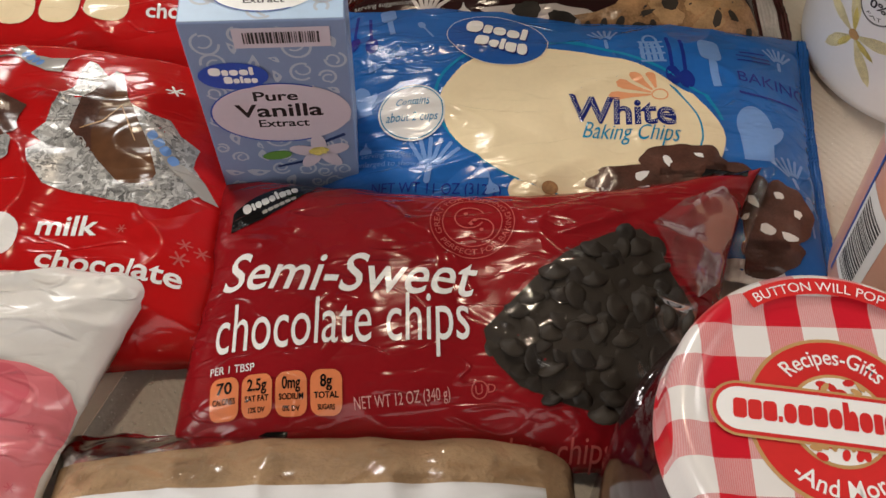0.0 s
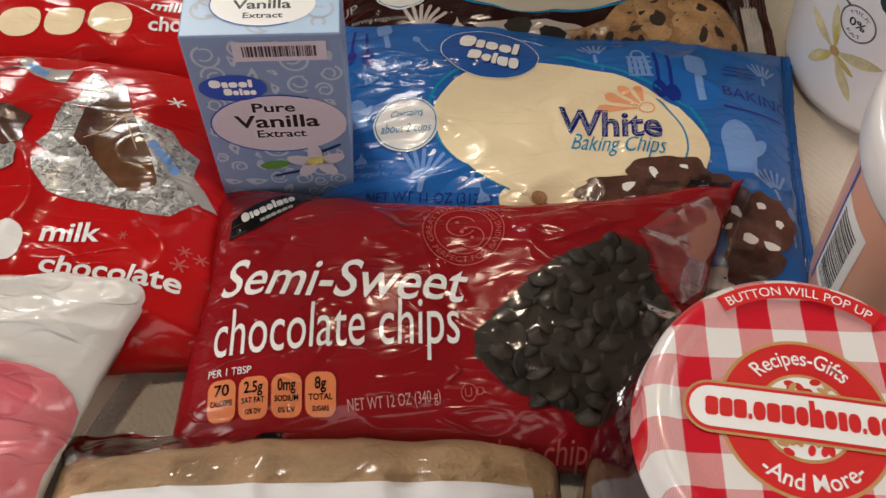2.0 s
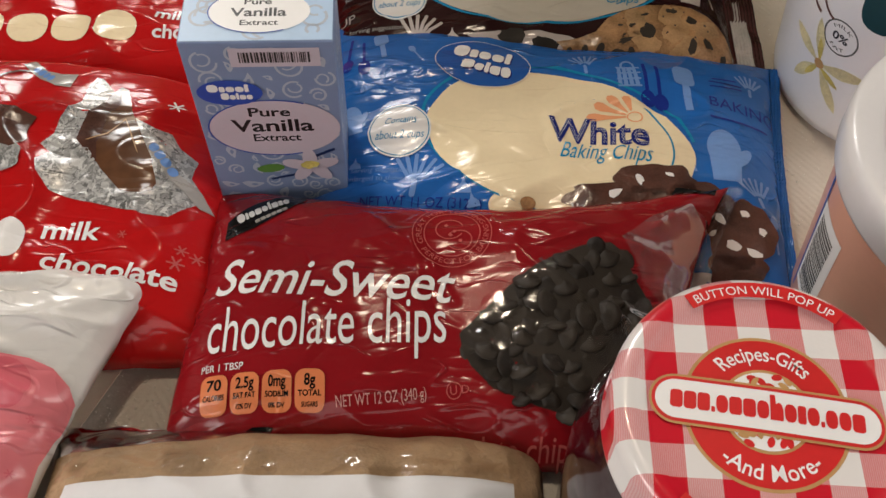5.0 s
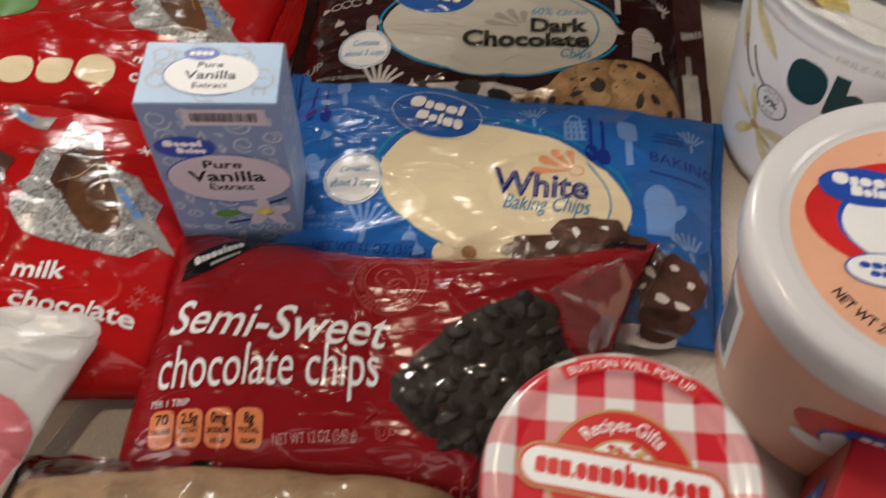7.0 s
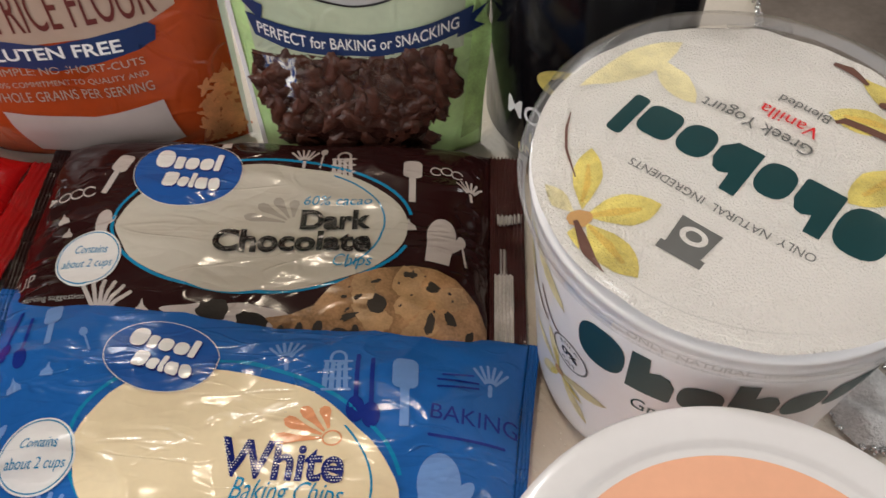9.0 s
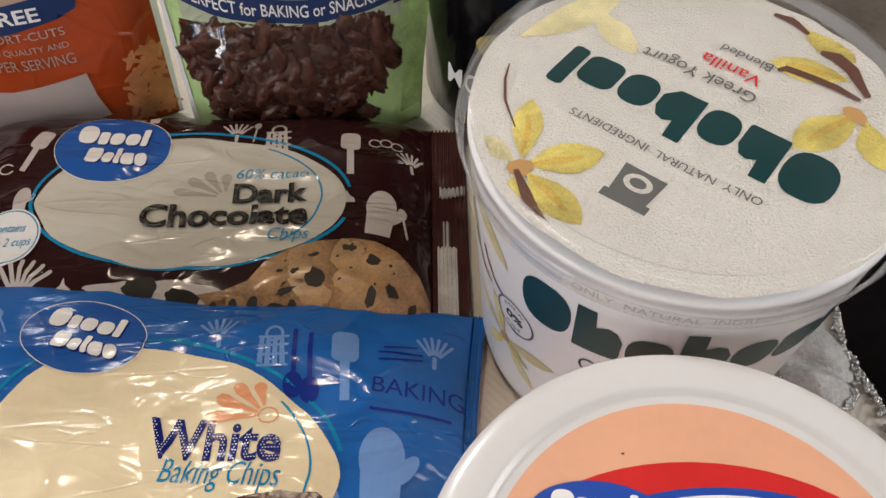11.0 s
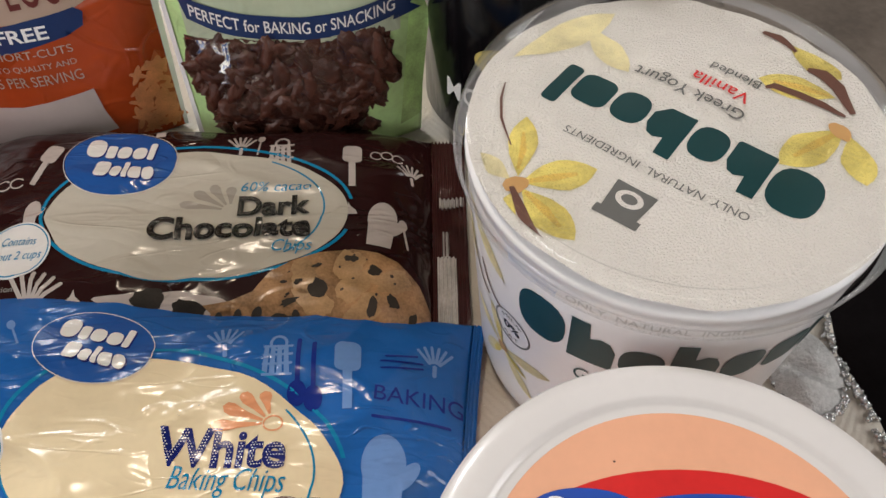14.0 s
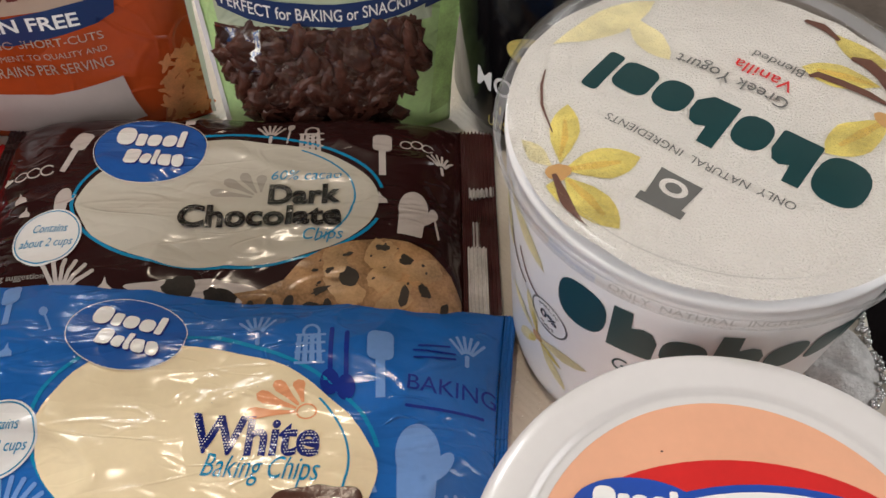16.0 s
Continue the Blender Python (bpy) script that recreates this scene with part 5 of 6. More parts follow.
# ---- carton ----
def vanilla_carton():
    ob = thing("vanilla_carton", (-0.0665, 0.232, 0.0), "pale blue carton of vanilla extract, standing upright", "carton")
    m = pose(0, 0, 0, 0, 4.0, 4)
    W, D, H = 0.0585, 0.036, 0.1125
    o = origin(ob)

    def world(bm):
        bmesh.ops.transform(bm, matrix=Matrix.Translation(o) @ m, verts=bm.verts)
        return bm
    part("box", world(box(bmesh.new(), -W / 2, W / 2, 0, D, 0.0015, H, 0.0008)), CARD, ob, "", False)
    body = [("front", lambda x, z, k: (x, -0.0001 * k, z)), ("top", lambda x, y, k: (x, y, H + 0.0001 * k)), ("side", lambda y, z, k: (W / 2 + 0.0001 * k, y, z))]
    face = dict(body)

    def put(where, name, bm, material, k, label="", parent=None):
        f = face[where]
        bm = lay(bm, lambda x, y: f(x, y, k), 0.02)
        part(name, world(bm), material, parent or ob, label, False)
    # swirls
    rnd = random.Random(5)
    spots = []
    for _ in range(900):
        r = rnd.uniform(0.0026, 0.0062)
        x, z = rnd.uniform(-W / 2 + r + 0.0006, W / 2 - r - 0.0006), rnd.uniform(0.006, 0.108)
        if all((x - a) ** 2 + (z - b) ** 2 > (0.92 * (r + c)) ** 2 for a, b, c in spots) and r + z < H - 0.001:
            spots.append((x, z, r))
    for k, (x, z, r) in enumerate(spots):
        t = rnd.uniform(0, 360)
        if k % 3 == 2:
            put("front", "paisley", flat(spin(leaflet(-0.9 * r, 0, 0.9 * r, 0, 0.8 * r, 0.25 * r), x, z, t)), CARD_TOP, 1)
            put("front", "paisley_heart", flat(spin(oval(-0.1 * r, 0.2 * r, 0.26 * r, 0.14 * r, 0, 12), x, z, t)), CARD, 2)
        else:
            put("front", "swirl", join(band(x, z, r * 0.9, r * 0.85, 0.0010, t, 0, 250), band(x + 0.2 * r * math.cos(radians(t)), z + 0.2 * r * math.sin(radians(t)), r * 0.55, r * 0.5, 0.0008, t + 120, 0, 250)), CARD_TOP, 1)
    for k in range(18):
        y, z, r = rnd.uniform(0.008, 0.028), rnd.uniform(0.01, 0.105), rnd.uniform(0.003, 0.007)
        put("side", "swirl", band(y, z, r, r, 0.0012, rnd.uniform(0, 360), 0, 280), CARD_TOP, 1)
    # top face in a paler blue than the other faces
    put("top", "top_face", flat([(-W / 2 + 0.0006, 0.0006), (W / 2 - 0.0006, 0.0006), (W / 2 - 0.0006, D - 0.0006), (-W / 2 + 0.0006, D - 0.0006)]), mat("carton_top", (0.42, 0.58, 0.78), 0.4, 0, 0.06, 40), 1)
    for k in range(26):
        x, y, r = rnd.uniform(-0.024, 0.024), rnd.uniform(0.006, 0.030), rnd.uniform(0.002, 0.005)
        put("top", "swirl", band(x, y, r, r, 0.0011, rnd.uniform(0, 360), 0, 280), CARD_TOP, 2)
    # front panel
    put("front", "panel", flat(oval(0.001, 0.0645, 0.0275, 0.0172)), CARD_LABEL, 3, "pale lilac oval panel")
    put("front", "panel_rim", band(0.001, 0.0645, 0.0272, 0.0170, 0.0006, 0, 60, 300), PRINT_BLUE, 4)
    put("front", "lettering", words("Pure", (-0.0085, 0.0722), (0.0085, 0.0722), 0.0053, 0, 0.02), PRINT_BLACK, 4)
    put("front", "lettering", words("Vanilla", (-0.0165, 0.0630), (0.0175, 0.0630), 0.0075, 0, 0.02), PRINT_BLACK, 4)
    put("front", "lettering", words("Extract", (-0.0085, 0.0568), (0.0115, 0.0568), 0.0046, 0, 0.015), PRINT_BLACK, 4)
    put("front", "logo_oval", flat(oval(-0.0140, 0.0862, 0.0130, 0.0070)), PRINT_BLUE, 5, "blue oval logo")
    put("front", "wordmark", marks(-0.0145, 0.0882, 0.0165, 0.0030, 0, "Orool"), PRINT_WHITE, 6)
    put("front", "wordmark", marks(-0.0115, 0.0838, 0.0125, 0.0026, 0, "Nolno"), PRINT_WHITE, 6)
    code = put("front", "barcode_field", flat([(-0.0110, 0.1000), (0.0235, 0.1000), (0.0235, 0.1095), (-0.0110, 0.1095)]), CARD_LABEL, 3)
    x, bars = -0.0075, []
    while x < 0.0195:
        w = rnd.choice((0.0003, 0.0005, 0.0008))
        bars.append([(x, 0.1022), (x + w, 0.1022), (x + w, 0.1075), (x, 0.1075)])
        x += w + rnd.choice((0.0003, 0.0004, 0.0007))
    put("front", "barcode", flat(*bars), PRINT_BLACK, 4)
    # blossom
    for a in range(5):
        put("front", "petal", flat(oval(0.014 + 0.0065 * math.cos(radians(72 * a + 20)), 0.0395 + 0.005 * math.sin(radians(72 * a + 20)), 0.0065, 0.0032, 72 * a + 20, 24)), CARD_LABEL, 5)
    put("front", "blossom_heart", flat(oval(0.0135, 0.0405, 0.0042, 0.0026, 10, 20, 0.3)), YELLOW, 6)
    put("front", "leaf", flat(oval(-0.004, 0.0385, 0.0062, 0.0028, 8, 20)), LEAF, 5)
    put("front", "pod_picture", flat(pill(0.020, 0.048, 0.012, 0.0016, 28), pill(0.004, 0.033, 0.018, 0.0014, 15)), BANNER, 4)
    # top panel
    put("top", "panel", flat(oval(0.0005, 0.0165, 0.0195, 0.0120)), PRINT_WHITE, 3)
    put("top", "panel_rim", band(0.0005, 0.0165, 0.0195, 0.0120, 0.0005, 0, 60, 300), PRINT_BLUE, 4)
    put("top", "lettering", words("Pure", (-0.0055, 0.0205), (0.005, 0.0205), 0.0032, 0, 0.02), PRINT_BLACK, 4)
    put("top", "lettering", words("Vanilla", (-0.0105, 0.0138), (0.011, 0.0138), 0.0048, 0, 0.02), PRINT_BLACK, 4)
    put("top", "lettering", words("Extract", (-0.0065, 0.0088), (0.008, 0.0088), 0.003, 0, 0.015), PRINT_BLACK, 4)
    put("top", "logo_oval", flat(oval(-0.0048, 0.0285, 0.0075, 0.0038)), PRINT_BLUE, 5)
    put("top", "wordmark", marks(-0.0048, 0.0285, 0.010, 0.0024, 0, "onoo"), PRINT_WHITE, 6)


# ---- tubs and jars ----
def wrap_side(c, r0, z0, r1, z1, turn):
    """Carries a flat figure (across, height) round a conical side that faces turn degrees; r0 at z0, r1 at z1."""
    def place(k):
        def f(s, z):
            r = r0 + (r1 - r0) * (z - z0) / (z1 - z0) + 0.0001 + 0.0001 * k
            a = radians(turn) + s / r0
            return (c[0] + r * math.cos(a), c[1] + r * math.sin(a), z)
        return f
    return place


def yogurt_tub():
    c = (0.241, 0.318, 0.0)
    ob = thing("yogurt_tub", c, "white tub of vanilla yogurt with clear lid over foil seal", "tub")
    part("cup", lathe(c, ((0.0, 0.001), (0.054, 0.001), (0.0586, 0.003), (0.0598, 0.008), (0.0686, 0.110), (0.0688, 0.114), (0.0694, 0.1145), (0.0694, 0.118), (0.064, 0.118)), 96), TUB, ob)
    bm = bmesh.new()
    nr, na = 64, 220
    rings = []
    for i in range(nr + 1):
        r = 0.0690 * i / nr
        ring = []
        for j in range(na if i else 1):
            a = 2 * math.pi * j / na
            x, y = r * math.cos(a), r * math.sin(a)
            z = 0.1215 + 0.0011 * noise.noise(Vector((x * 30, y * 30, 3))) + 0.0012 * noise.noise(Vector((x * 75, y * 75, 8))) * (r / 0.0665) ** 3
            ring.append(bm.verts.new((c[0] + x, c[1] + y, z)))
        rings.append(ring)
    for j in range(na):
        bm.faces.new((rings[0][0], rings[1][j], rings[1][(j + 1) % na]))
    for i in range(1, nr):
        for j in range(na):
            bm.faces.new((rings[i][j], rings[i + 1][j], rings[i + 1][(j + 1) % na], rings[i][(j + 1) % na]))
    seal = part("foil_seal", bm, FOIL_LID, ob, "white embossed foil seal")

    def on_top(name, b, material, k=1, label=""):
        def f(x, y):
            px, py = x - c[0], y - c[1]
            r = math.hypot(px, py)
            if r > 0.0655:
                px, py, r = px * 0.0655 / r, py * 0.0655 / r, 0.0655
            x, y = c[0] + px, c[1] + py
            return (x, y, 0.1215 + 0.0011 * noise.noise(Vector((px * 30, py * 30, 3))) + 0.0012 * noise.noise(Vector((px * 75, py * 75, 8))) * (r / 0.0665) ** 3 + 0.00008 + 0.00007 * k)
        return part(name, lay(b, f, 0.0025), material, seal, label)
    # the print stands upside down to the viewer; e: along its lines
    A = 180 - 40.5

    def loc(x, y):
        t = radians(A)
        return (c[0] + 0.0005 + math.cos(t) * x - math.sin(t) * y, c[1] - 0.002 + math.sin(t) * x + math.cos(t) * y)
    on_top("wordmark", marks(*loc(0.000, -0.001), 0.094, 0.0150, A, "Ohobonl"), PRINT_GREEN, 1, "dark green blocks in place of a brand name")
    for s, (x0, x1), y, h, mt in (("Greek Yogurt", (-0.012, 0.028), -0.0215, 0.0058, PRINT_GREY), ("Vanilla", (-0.010, 0.011), -0.0305, 0.006, PRINT_RED), ("Blended", (-0.010, 0.008), -0.0385, 0.0042, PRINT_GREY)):
        on_top("lettering", words(s, loc(x0, y), loc(x1, y), h), mt, 5)
    on_top("lettering", words("ONLY  NATURAL  INGREDIENTS", loc(-0.032, 0.0185), loc(0.032, 0.0185), 0.0034), PRINT_GREY)
    on_top("seal_mark", flat([loc(x, y) for x, y in ((-0.007, 0.029), (0.007, 0.029), (0.006, 0.041), (0.0075, 0.041), (0.0075, 0.0445), (-0.0075, 0.0445), (-0.0075, 0.041), (-0.006, 0.041))]), PRINT_GREY, 1, "dark square quality mark")
    on_top("seal_mark_eye", flat(oval(*loc(0, 0.0345), 0.0045, 0.0036, A)), FOIL_LID, 2)
    on_top("seal_mark_eye", flat(oval(*loc(0, 0.0345), 0.0026, 0.002, A)), PRINT_GREY, 3)
    def near(*loops):
        return flat(*[[(c[0] + x, c[1] + y) for x, y in pts] for pts in loops])
    on_top("petal_picture", near(leaflet(-0.050, 0.038, -0.010, 0.0605, 0.013), leaflet(-0.0215, 0.055, -0.0110, 0.0295, 0.0105), leaflet(-0.057, -0.018, -0.0665, -0.006, 0.007)), YELLOW_PALE)
    on_top("petal_picture", near(leaflet(-0.054, -0.0195, -0.0295, -0.0155, 0.0125), leaflet(-0.054, -0.022, -0.0410, -0.0435, 0.0120), leaflet(-0.0545, -0.017, -0.0485, 0.0095, 0.0095), leaflet(-0.0575, -0.024, -0.0635, -0.0385, 0.008)), YELLOW, 2)
    on_top("petal_streak", near(*[streak(((x0, y0), (0.5 * (x0 + x1) + 0.0008, 0.5 * (y0 + y1)), (x1, y1)), w) for x0, y0, x1, y1, w in ((-0.053, -0.0195, -0.036, -0.017, 0.003), (-0.053, -0.0235, -0.0445, -0.038, 0.003), (-0.0542, -0.014, -0.0505, 0.002, 0.0022))]), OCHRE, 3)
    on_top("blossom_heart", near(oval(-0.0556, -0.0205, 0.0042, 0.0034, 20, 16, 0.4)), GOLD, 4)
    on_top("petal_picture", near(leaflet(0.0555, 0.012, 0.0325, 0.0235, 0.0115), leaflet(0.053, -0.003, 0.0275, -0.0165, 0.0135), leaflet(0.054, -0.006, 0.0515, -0.027, 0.0110), leaflet(0.048, 0.040, 0.060, 0.020, 0.0100)), YELLOW, 2)
    on_top("petal_streak", near(streak(((0.052, -0.003), (0.042, -0.0085), (0.033, -0.0135)), 0.003), streak(((0.0535, 0.013), (0.045, 0.018), (0.037, 0.0215)), 0.003)), OCHRE, 3)
    on_top("blossom_heart", near(oval(0.0515, -0.0035, 0.0030, 0.0045, 20, 16, 0.4)), GOLD, 4)
    on_top("pod_picture", near(streak(((0.0335, 0.0185), (0.0365, 0.0190), (0.0435, 0.0144), (0.050, 0.0088), (0.0555, 0.0030)), 0.0030)), POD, 5, "brown vanilla pod picture")
    on_top("pod_picture", near(streak(((0.0505, 0.0265), (0.0545, 0.0235), (0.0576, 0.0164), (0.0585, 0.0041)), 0.0046)), POD, 5)
    on_top("pod_picture", near(streak(((0.0415, 0.0482), (0.0455, 0.0440), (0.0495, 0.0360)), 0.0036)), POD, 5)
    on_top("pod_picture", near(streak(((-0.0570, -0.0213), (-0.0552, -0.030), (-0.0540, -0.036), (-0.0510, -0.0430)), 0.0034)), POD, 5)
    on_top("pod_picture", near(streak(((-0.0540, 0.0256), (-0.0562, 0.018), (-0.0570, 0.0094), (-0.0552, -0.0035)), 0.0009)), POD, 3)
    # side print
    place = wrap_side(c, 0.0598, 0.008, 0.0686, 0.110, -112)

    def on_side(name, b, material, k=1, label=""):
        return part(name, lay(b, place(k), 0.003), material, ob, label)
    on_side("wordmark", marks(0.0150, 0.0835, 0.097, 0.0175, 0, "Ohobonl"), PRINT_GREEN, 1, "dark green blocks in place of a brand name")
    on_side("lettering", words("Greek Yogurt", (-0.012, 0.061), (0.030, 0.061), 0.008), PRINT_GREEN)
    on_side("lettering", words("ONLY  NATURAL  INGREDIENTS", (-0.018, 0.1065), (0.044, 0.1065), 0.0032), PALE_PRINT)
    on_side("badge_ring", band(-0.037, 0.062, 0.0085, 0.0088, 0.0008), PRINT_GREY)
    on_side("lettering", words("0%", (-0.041, 0.0602), (-0.033, 0.0602), 0.0042, 0, 0.02), PRINT_BLACK)
    on_side("lettering", arc_words("MILK", (-0.037, 0.062), 0.0052, 140, 40, 0.0018), PRINT_GREY)
    on_side("lettering", arc_words("FAT", (-0.037, 0.062), 0.0070, 235, 305, 0.0018, True), PRINT_GREY)
    on_side("petal_picture", flat(leaflet(-0.042, 0.041, -0.0190, 0.047, 0.0065), leaflet(-0.042, 0.041, -0.0260, 0.020, 0.0055), leaflet(-0.042, 0.041, -0.0550, 0.024, 0.006), leaflet(-0.042, 0.042, -0.0490, 0.064, 0.0055), leaflet(-0.043, 0.042, -0.0630, 0.050, 0.006)), YELLOW_PALE)
    on_side("petal_picture", flat(leaflet(-0.042, 0.041, -0.0290, 0.0345, 0.003), leaflet(-0.042, 0.041, -0.0480, 0.030, 0.003), leaflet(-0.042, 0.042, -0.0455, 0.055, 0.0028)), YELLOW, 2)
    on_side("blossom_heart", flat(oval(-0.042, 0.0415, 0.0028, 0.0026, 0, 16, 0.3)), GOLD, 3)
    on_side("petal_picture", flat(leaflet(-0.066, 0.108, -0.040, 0.087, 0.008), leaflet(-0.070, 0.100, -0.062, 0.072, 0.007)), YELLOW_PALE)
    on_side("pod_picture", band(-0.052, 0.088, 0.012, 0.022, 0.0016, 10, 190, 260), POD)
    on_side("pod_picture", band(-0.046, 0.088, 0.010, 0.020, 0.0014, 14, 190, 260), POD)
    # clear snap lid
    lid = part("lid", lathe(c, ((0.0702, 0.1085), (0.0712, 0.1085), (0.0714, 0.1145), (0.0724, 0.1165), (0.0726, 0.120), (0.0714, 0.1255), (0.0700, 0.1285), (0.0684, 0.1290), (0.0668, 0.1282), (0.0655, 0.1258), (0.063, 0.1252), (0.0, 0.1252)), 128), CLEAR, ob, "clear plastic snap lid")
    lid.visible_shadow = False
    part("rim", lathe(c, ((0.0723, 0.1160), (0.0733, 0.1165), (0.0733, 0.1180), (0.0723, 0.1185)), 128), CLEAR, lid)
    part("tab", box(bmesh.new(), c[0] + 0.010, c[0] + 0.034, c[1] + 0.069, c[1] + 0.0755, 0.1165, 0.118, 0.0006), CLEAR, lid)


def cottage_tub():
    c = (0.2155, 0.1745, 0.0)
    ob = thing("cottage_cheese_tub", c, "apricot tub of cottage cheese with white lid", "tub")
    part("cup", lathe(c, ((0.0, 0.001), (0.052, 0.001), (0.0545, 0.003), (0.0552, 0.006), (0.0635, 0.097), (0.0635, 0.1)), 96), APRICOT_SIDE, ob)
    lid = part("lid", lathe(c, ((0.0642, 0.0925), (0.0660, 0.0925), (0.0664, 0.094), (0.0668, 0.1045), (0.0662, 0.1075), (0.0650, 0.1092), (0.0615, 0.1096), (0.0565, 0.1094), (0.0552, 0.1090), (0.0544, 0.1080), (0.0535, 0.1077), (0.0, 0.1077)), 128), TUB_LID, ob, "white snap lid with raised rim")

    def on_top(name, b, material, k=1, label=""):
        return part(name, lay(b, lambda x, y: (x, y, 0.1077 + 0.00009 * k), 0.02), material, lid, label)
    on_top("print", flat(oval(c[0], c[1], 0.0515, 0.0515, 0, 96)), APRICOT, 1, "apricot printed disc")
    cx, cy = c[0] + 0.0020, c[1] + 0.0065
    on_top("red_swoosh", flat(oval(cx, cy + 0.002, 0.047, 0.027, -4)), PRINT_RED, 2)
    on_top("blue_swoosh", flat(oval(cx + 0.006, cy - 0.001, 0.0425, 0.0232, -4)), PRINT_BLUE, 3)
    on_top("panel", flat(oval(cx + 0.006, cy - 0.002, 0.0410, 0.0222, -4)), PRINT_WHITE, 4)
    on_top("logo_oval", flat(oval(cx - 0.0235, cy + 0.0165, 0.0165, 0.0088, -8)), PRINT_BLUE, 5, "blue oval logo")
    on_top("wordmark", marks(cx - 0.024, cy + 0.019, 0.021, 0.004, -8, "Orool"), PRINT_WHITE, 6)
    on_top("wordmark", marks(cx - 0.021, cy + 0.0135, 0.016, 0.0034, -8, "Nolno"), PRINT_WHITE, 6)
    on_top("lettering", words("4% Milkfat", (cx - 0.0095, cy + 0.0085), (cx + 0.031, cy + 0.0055), 0.0075, 0.1, 0.02), PRINT_RED, 5)
    on_top("lettering", words("Cottage", (cx - 0.0175, cy - 0.006), (cx + 0.025, cy - 0.009), 0.0078, 0, 0.03), PRINT_BLUE, 5)
    on_top("lettering", words("Cheese", (cx - 0.0155, cy - 0.0165), (cx + 0.022, cy - 0.0195), 0.0078, 0, 0.03), PRINT_BLUE, 5)
    on_top("badge", flat(oval(cx - 0.0235, cy - 0.0195, 0.0145, 0.0072, -6)), PRINT_BLUE, 5)
    on_top("badge", flat(oval(cx - 0.0235, cy - 0.0195, 0.0138, 0.0066, -6)), PRINT_WHITE, 6)
    on_top("badge_marks", marks(cx - 0.0235, cy - 0.018, 0.019, 0.0026, -6, "oonro"), PRINT_BLUE, 7)
    on_top("badge_marks", marks(cx - 0.0225, cy - 0.0215, 0.015, 0.0024, -6, "onoo"), PRINT_BLUE, 7)
    on_top("ribbon", flat([(cx - 0.005, cy - 0.0205), (cx + 0.03, cy - 0.024), (cx + 0.03, cy - 0.034), (cx - 0.004, cy - 0.030), (cx + 0.0005, cy - 0.026)]), PRINT_BLUE, 6)
    on_top("lettering", arc_words("NET WT 24 OZ (1 LB 8 OZ) 680 g", (c[0], c[1]), 0.0475, 207, 288, 0.0042, True, 0.015), PRINT_BLACK, 3)
    on_top("speck", flat(oval(c[0] - 0.0128, c[1] + 0.0385, 0.0004, 0.0003, 0, 8)), POD, 3)
    place = wrap_side(c, 0.0552, 0.006, 0.0635, 0.097, -110.5)

    def on_side(name, b, material, k=1, label=""):
        return part(name, lay(b, place(k), 0.003), material, ob, label)
    on_side("red_swoosh", flat(oval(0.012, 0.056, 0.036, 0.019, 0)), PRINT_RED, 1)
    on_side("blue_swoosh", flat(oval(0.018, 0.052, 0.032, 0.0165, 0)), PRINT_BLUE, 2)
    on_side("panel", flat(oval(0.018, 0.051, 0.0306, 0.0155, 0)), PRINT_WHITE, 3)
    on_side("logo_oval", flat(oval(0.006, 0.063, 0.014, 0.008, 0)), PRINT_BLUE, 4)
    on_side("wordmark", marks(0.006, 0.064, 0.018, 0.004, 0, "oonro"), PRINT_WHITE, 5)
    on_side("badge", flat(oval(-0.012, 0.041, 0.010, 0.005, 0)), PRINT_WHITE, 4)
    on_side("barcode_field", flat([(-0.079, 0.02), (-0.058, 0.02), (-0.058, 0.072), (-0.079, 0.072)]), PRINT_WHITE, 1, "white field with a barcode")
    rnd = random.Random(2)
    y, bars = 0.024, []
    while y < 0.066:
        w = rnd.choice((0.0005, 0.0009, 0.0014))
        bars.append([(-0.076, y), (-0.062, y), (-0.062, y + w), (-0.076, y + w)])
        y += w + rnd.choice((0.0006, 0.0010))
    for bar in bars:
        on_side("barcode_bar", flat(bar), PRINT_BLACK, 2)
    on_side("side_rim", flat([(-0.0795, 0.012), (-0.078, 0.012), (-0.078, 0.094), (-0.0795, 0.094)]), PRINT_BLUE, 2)


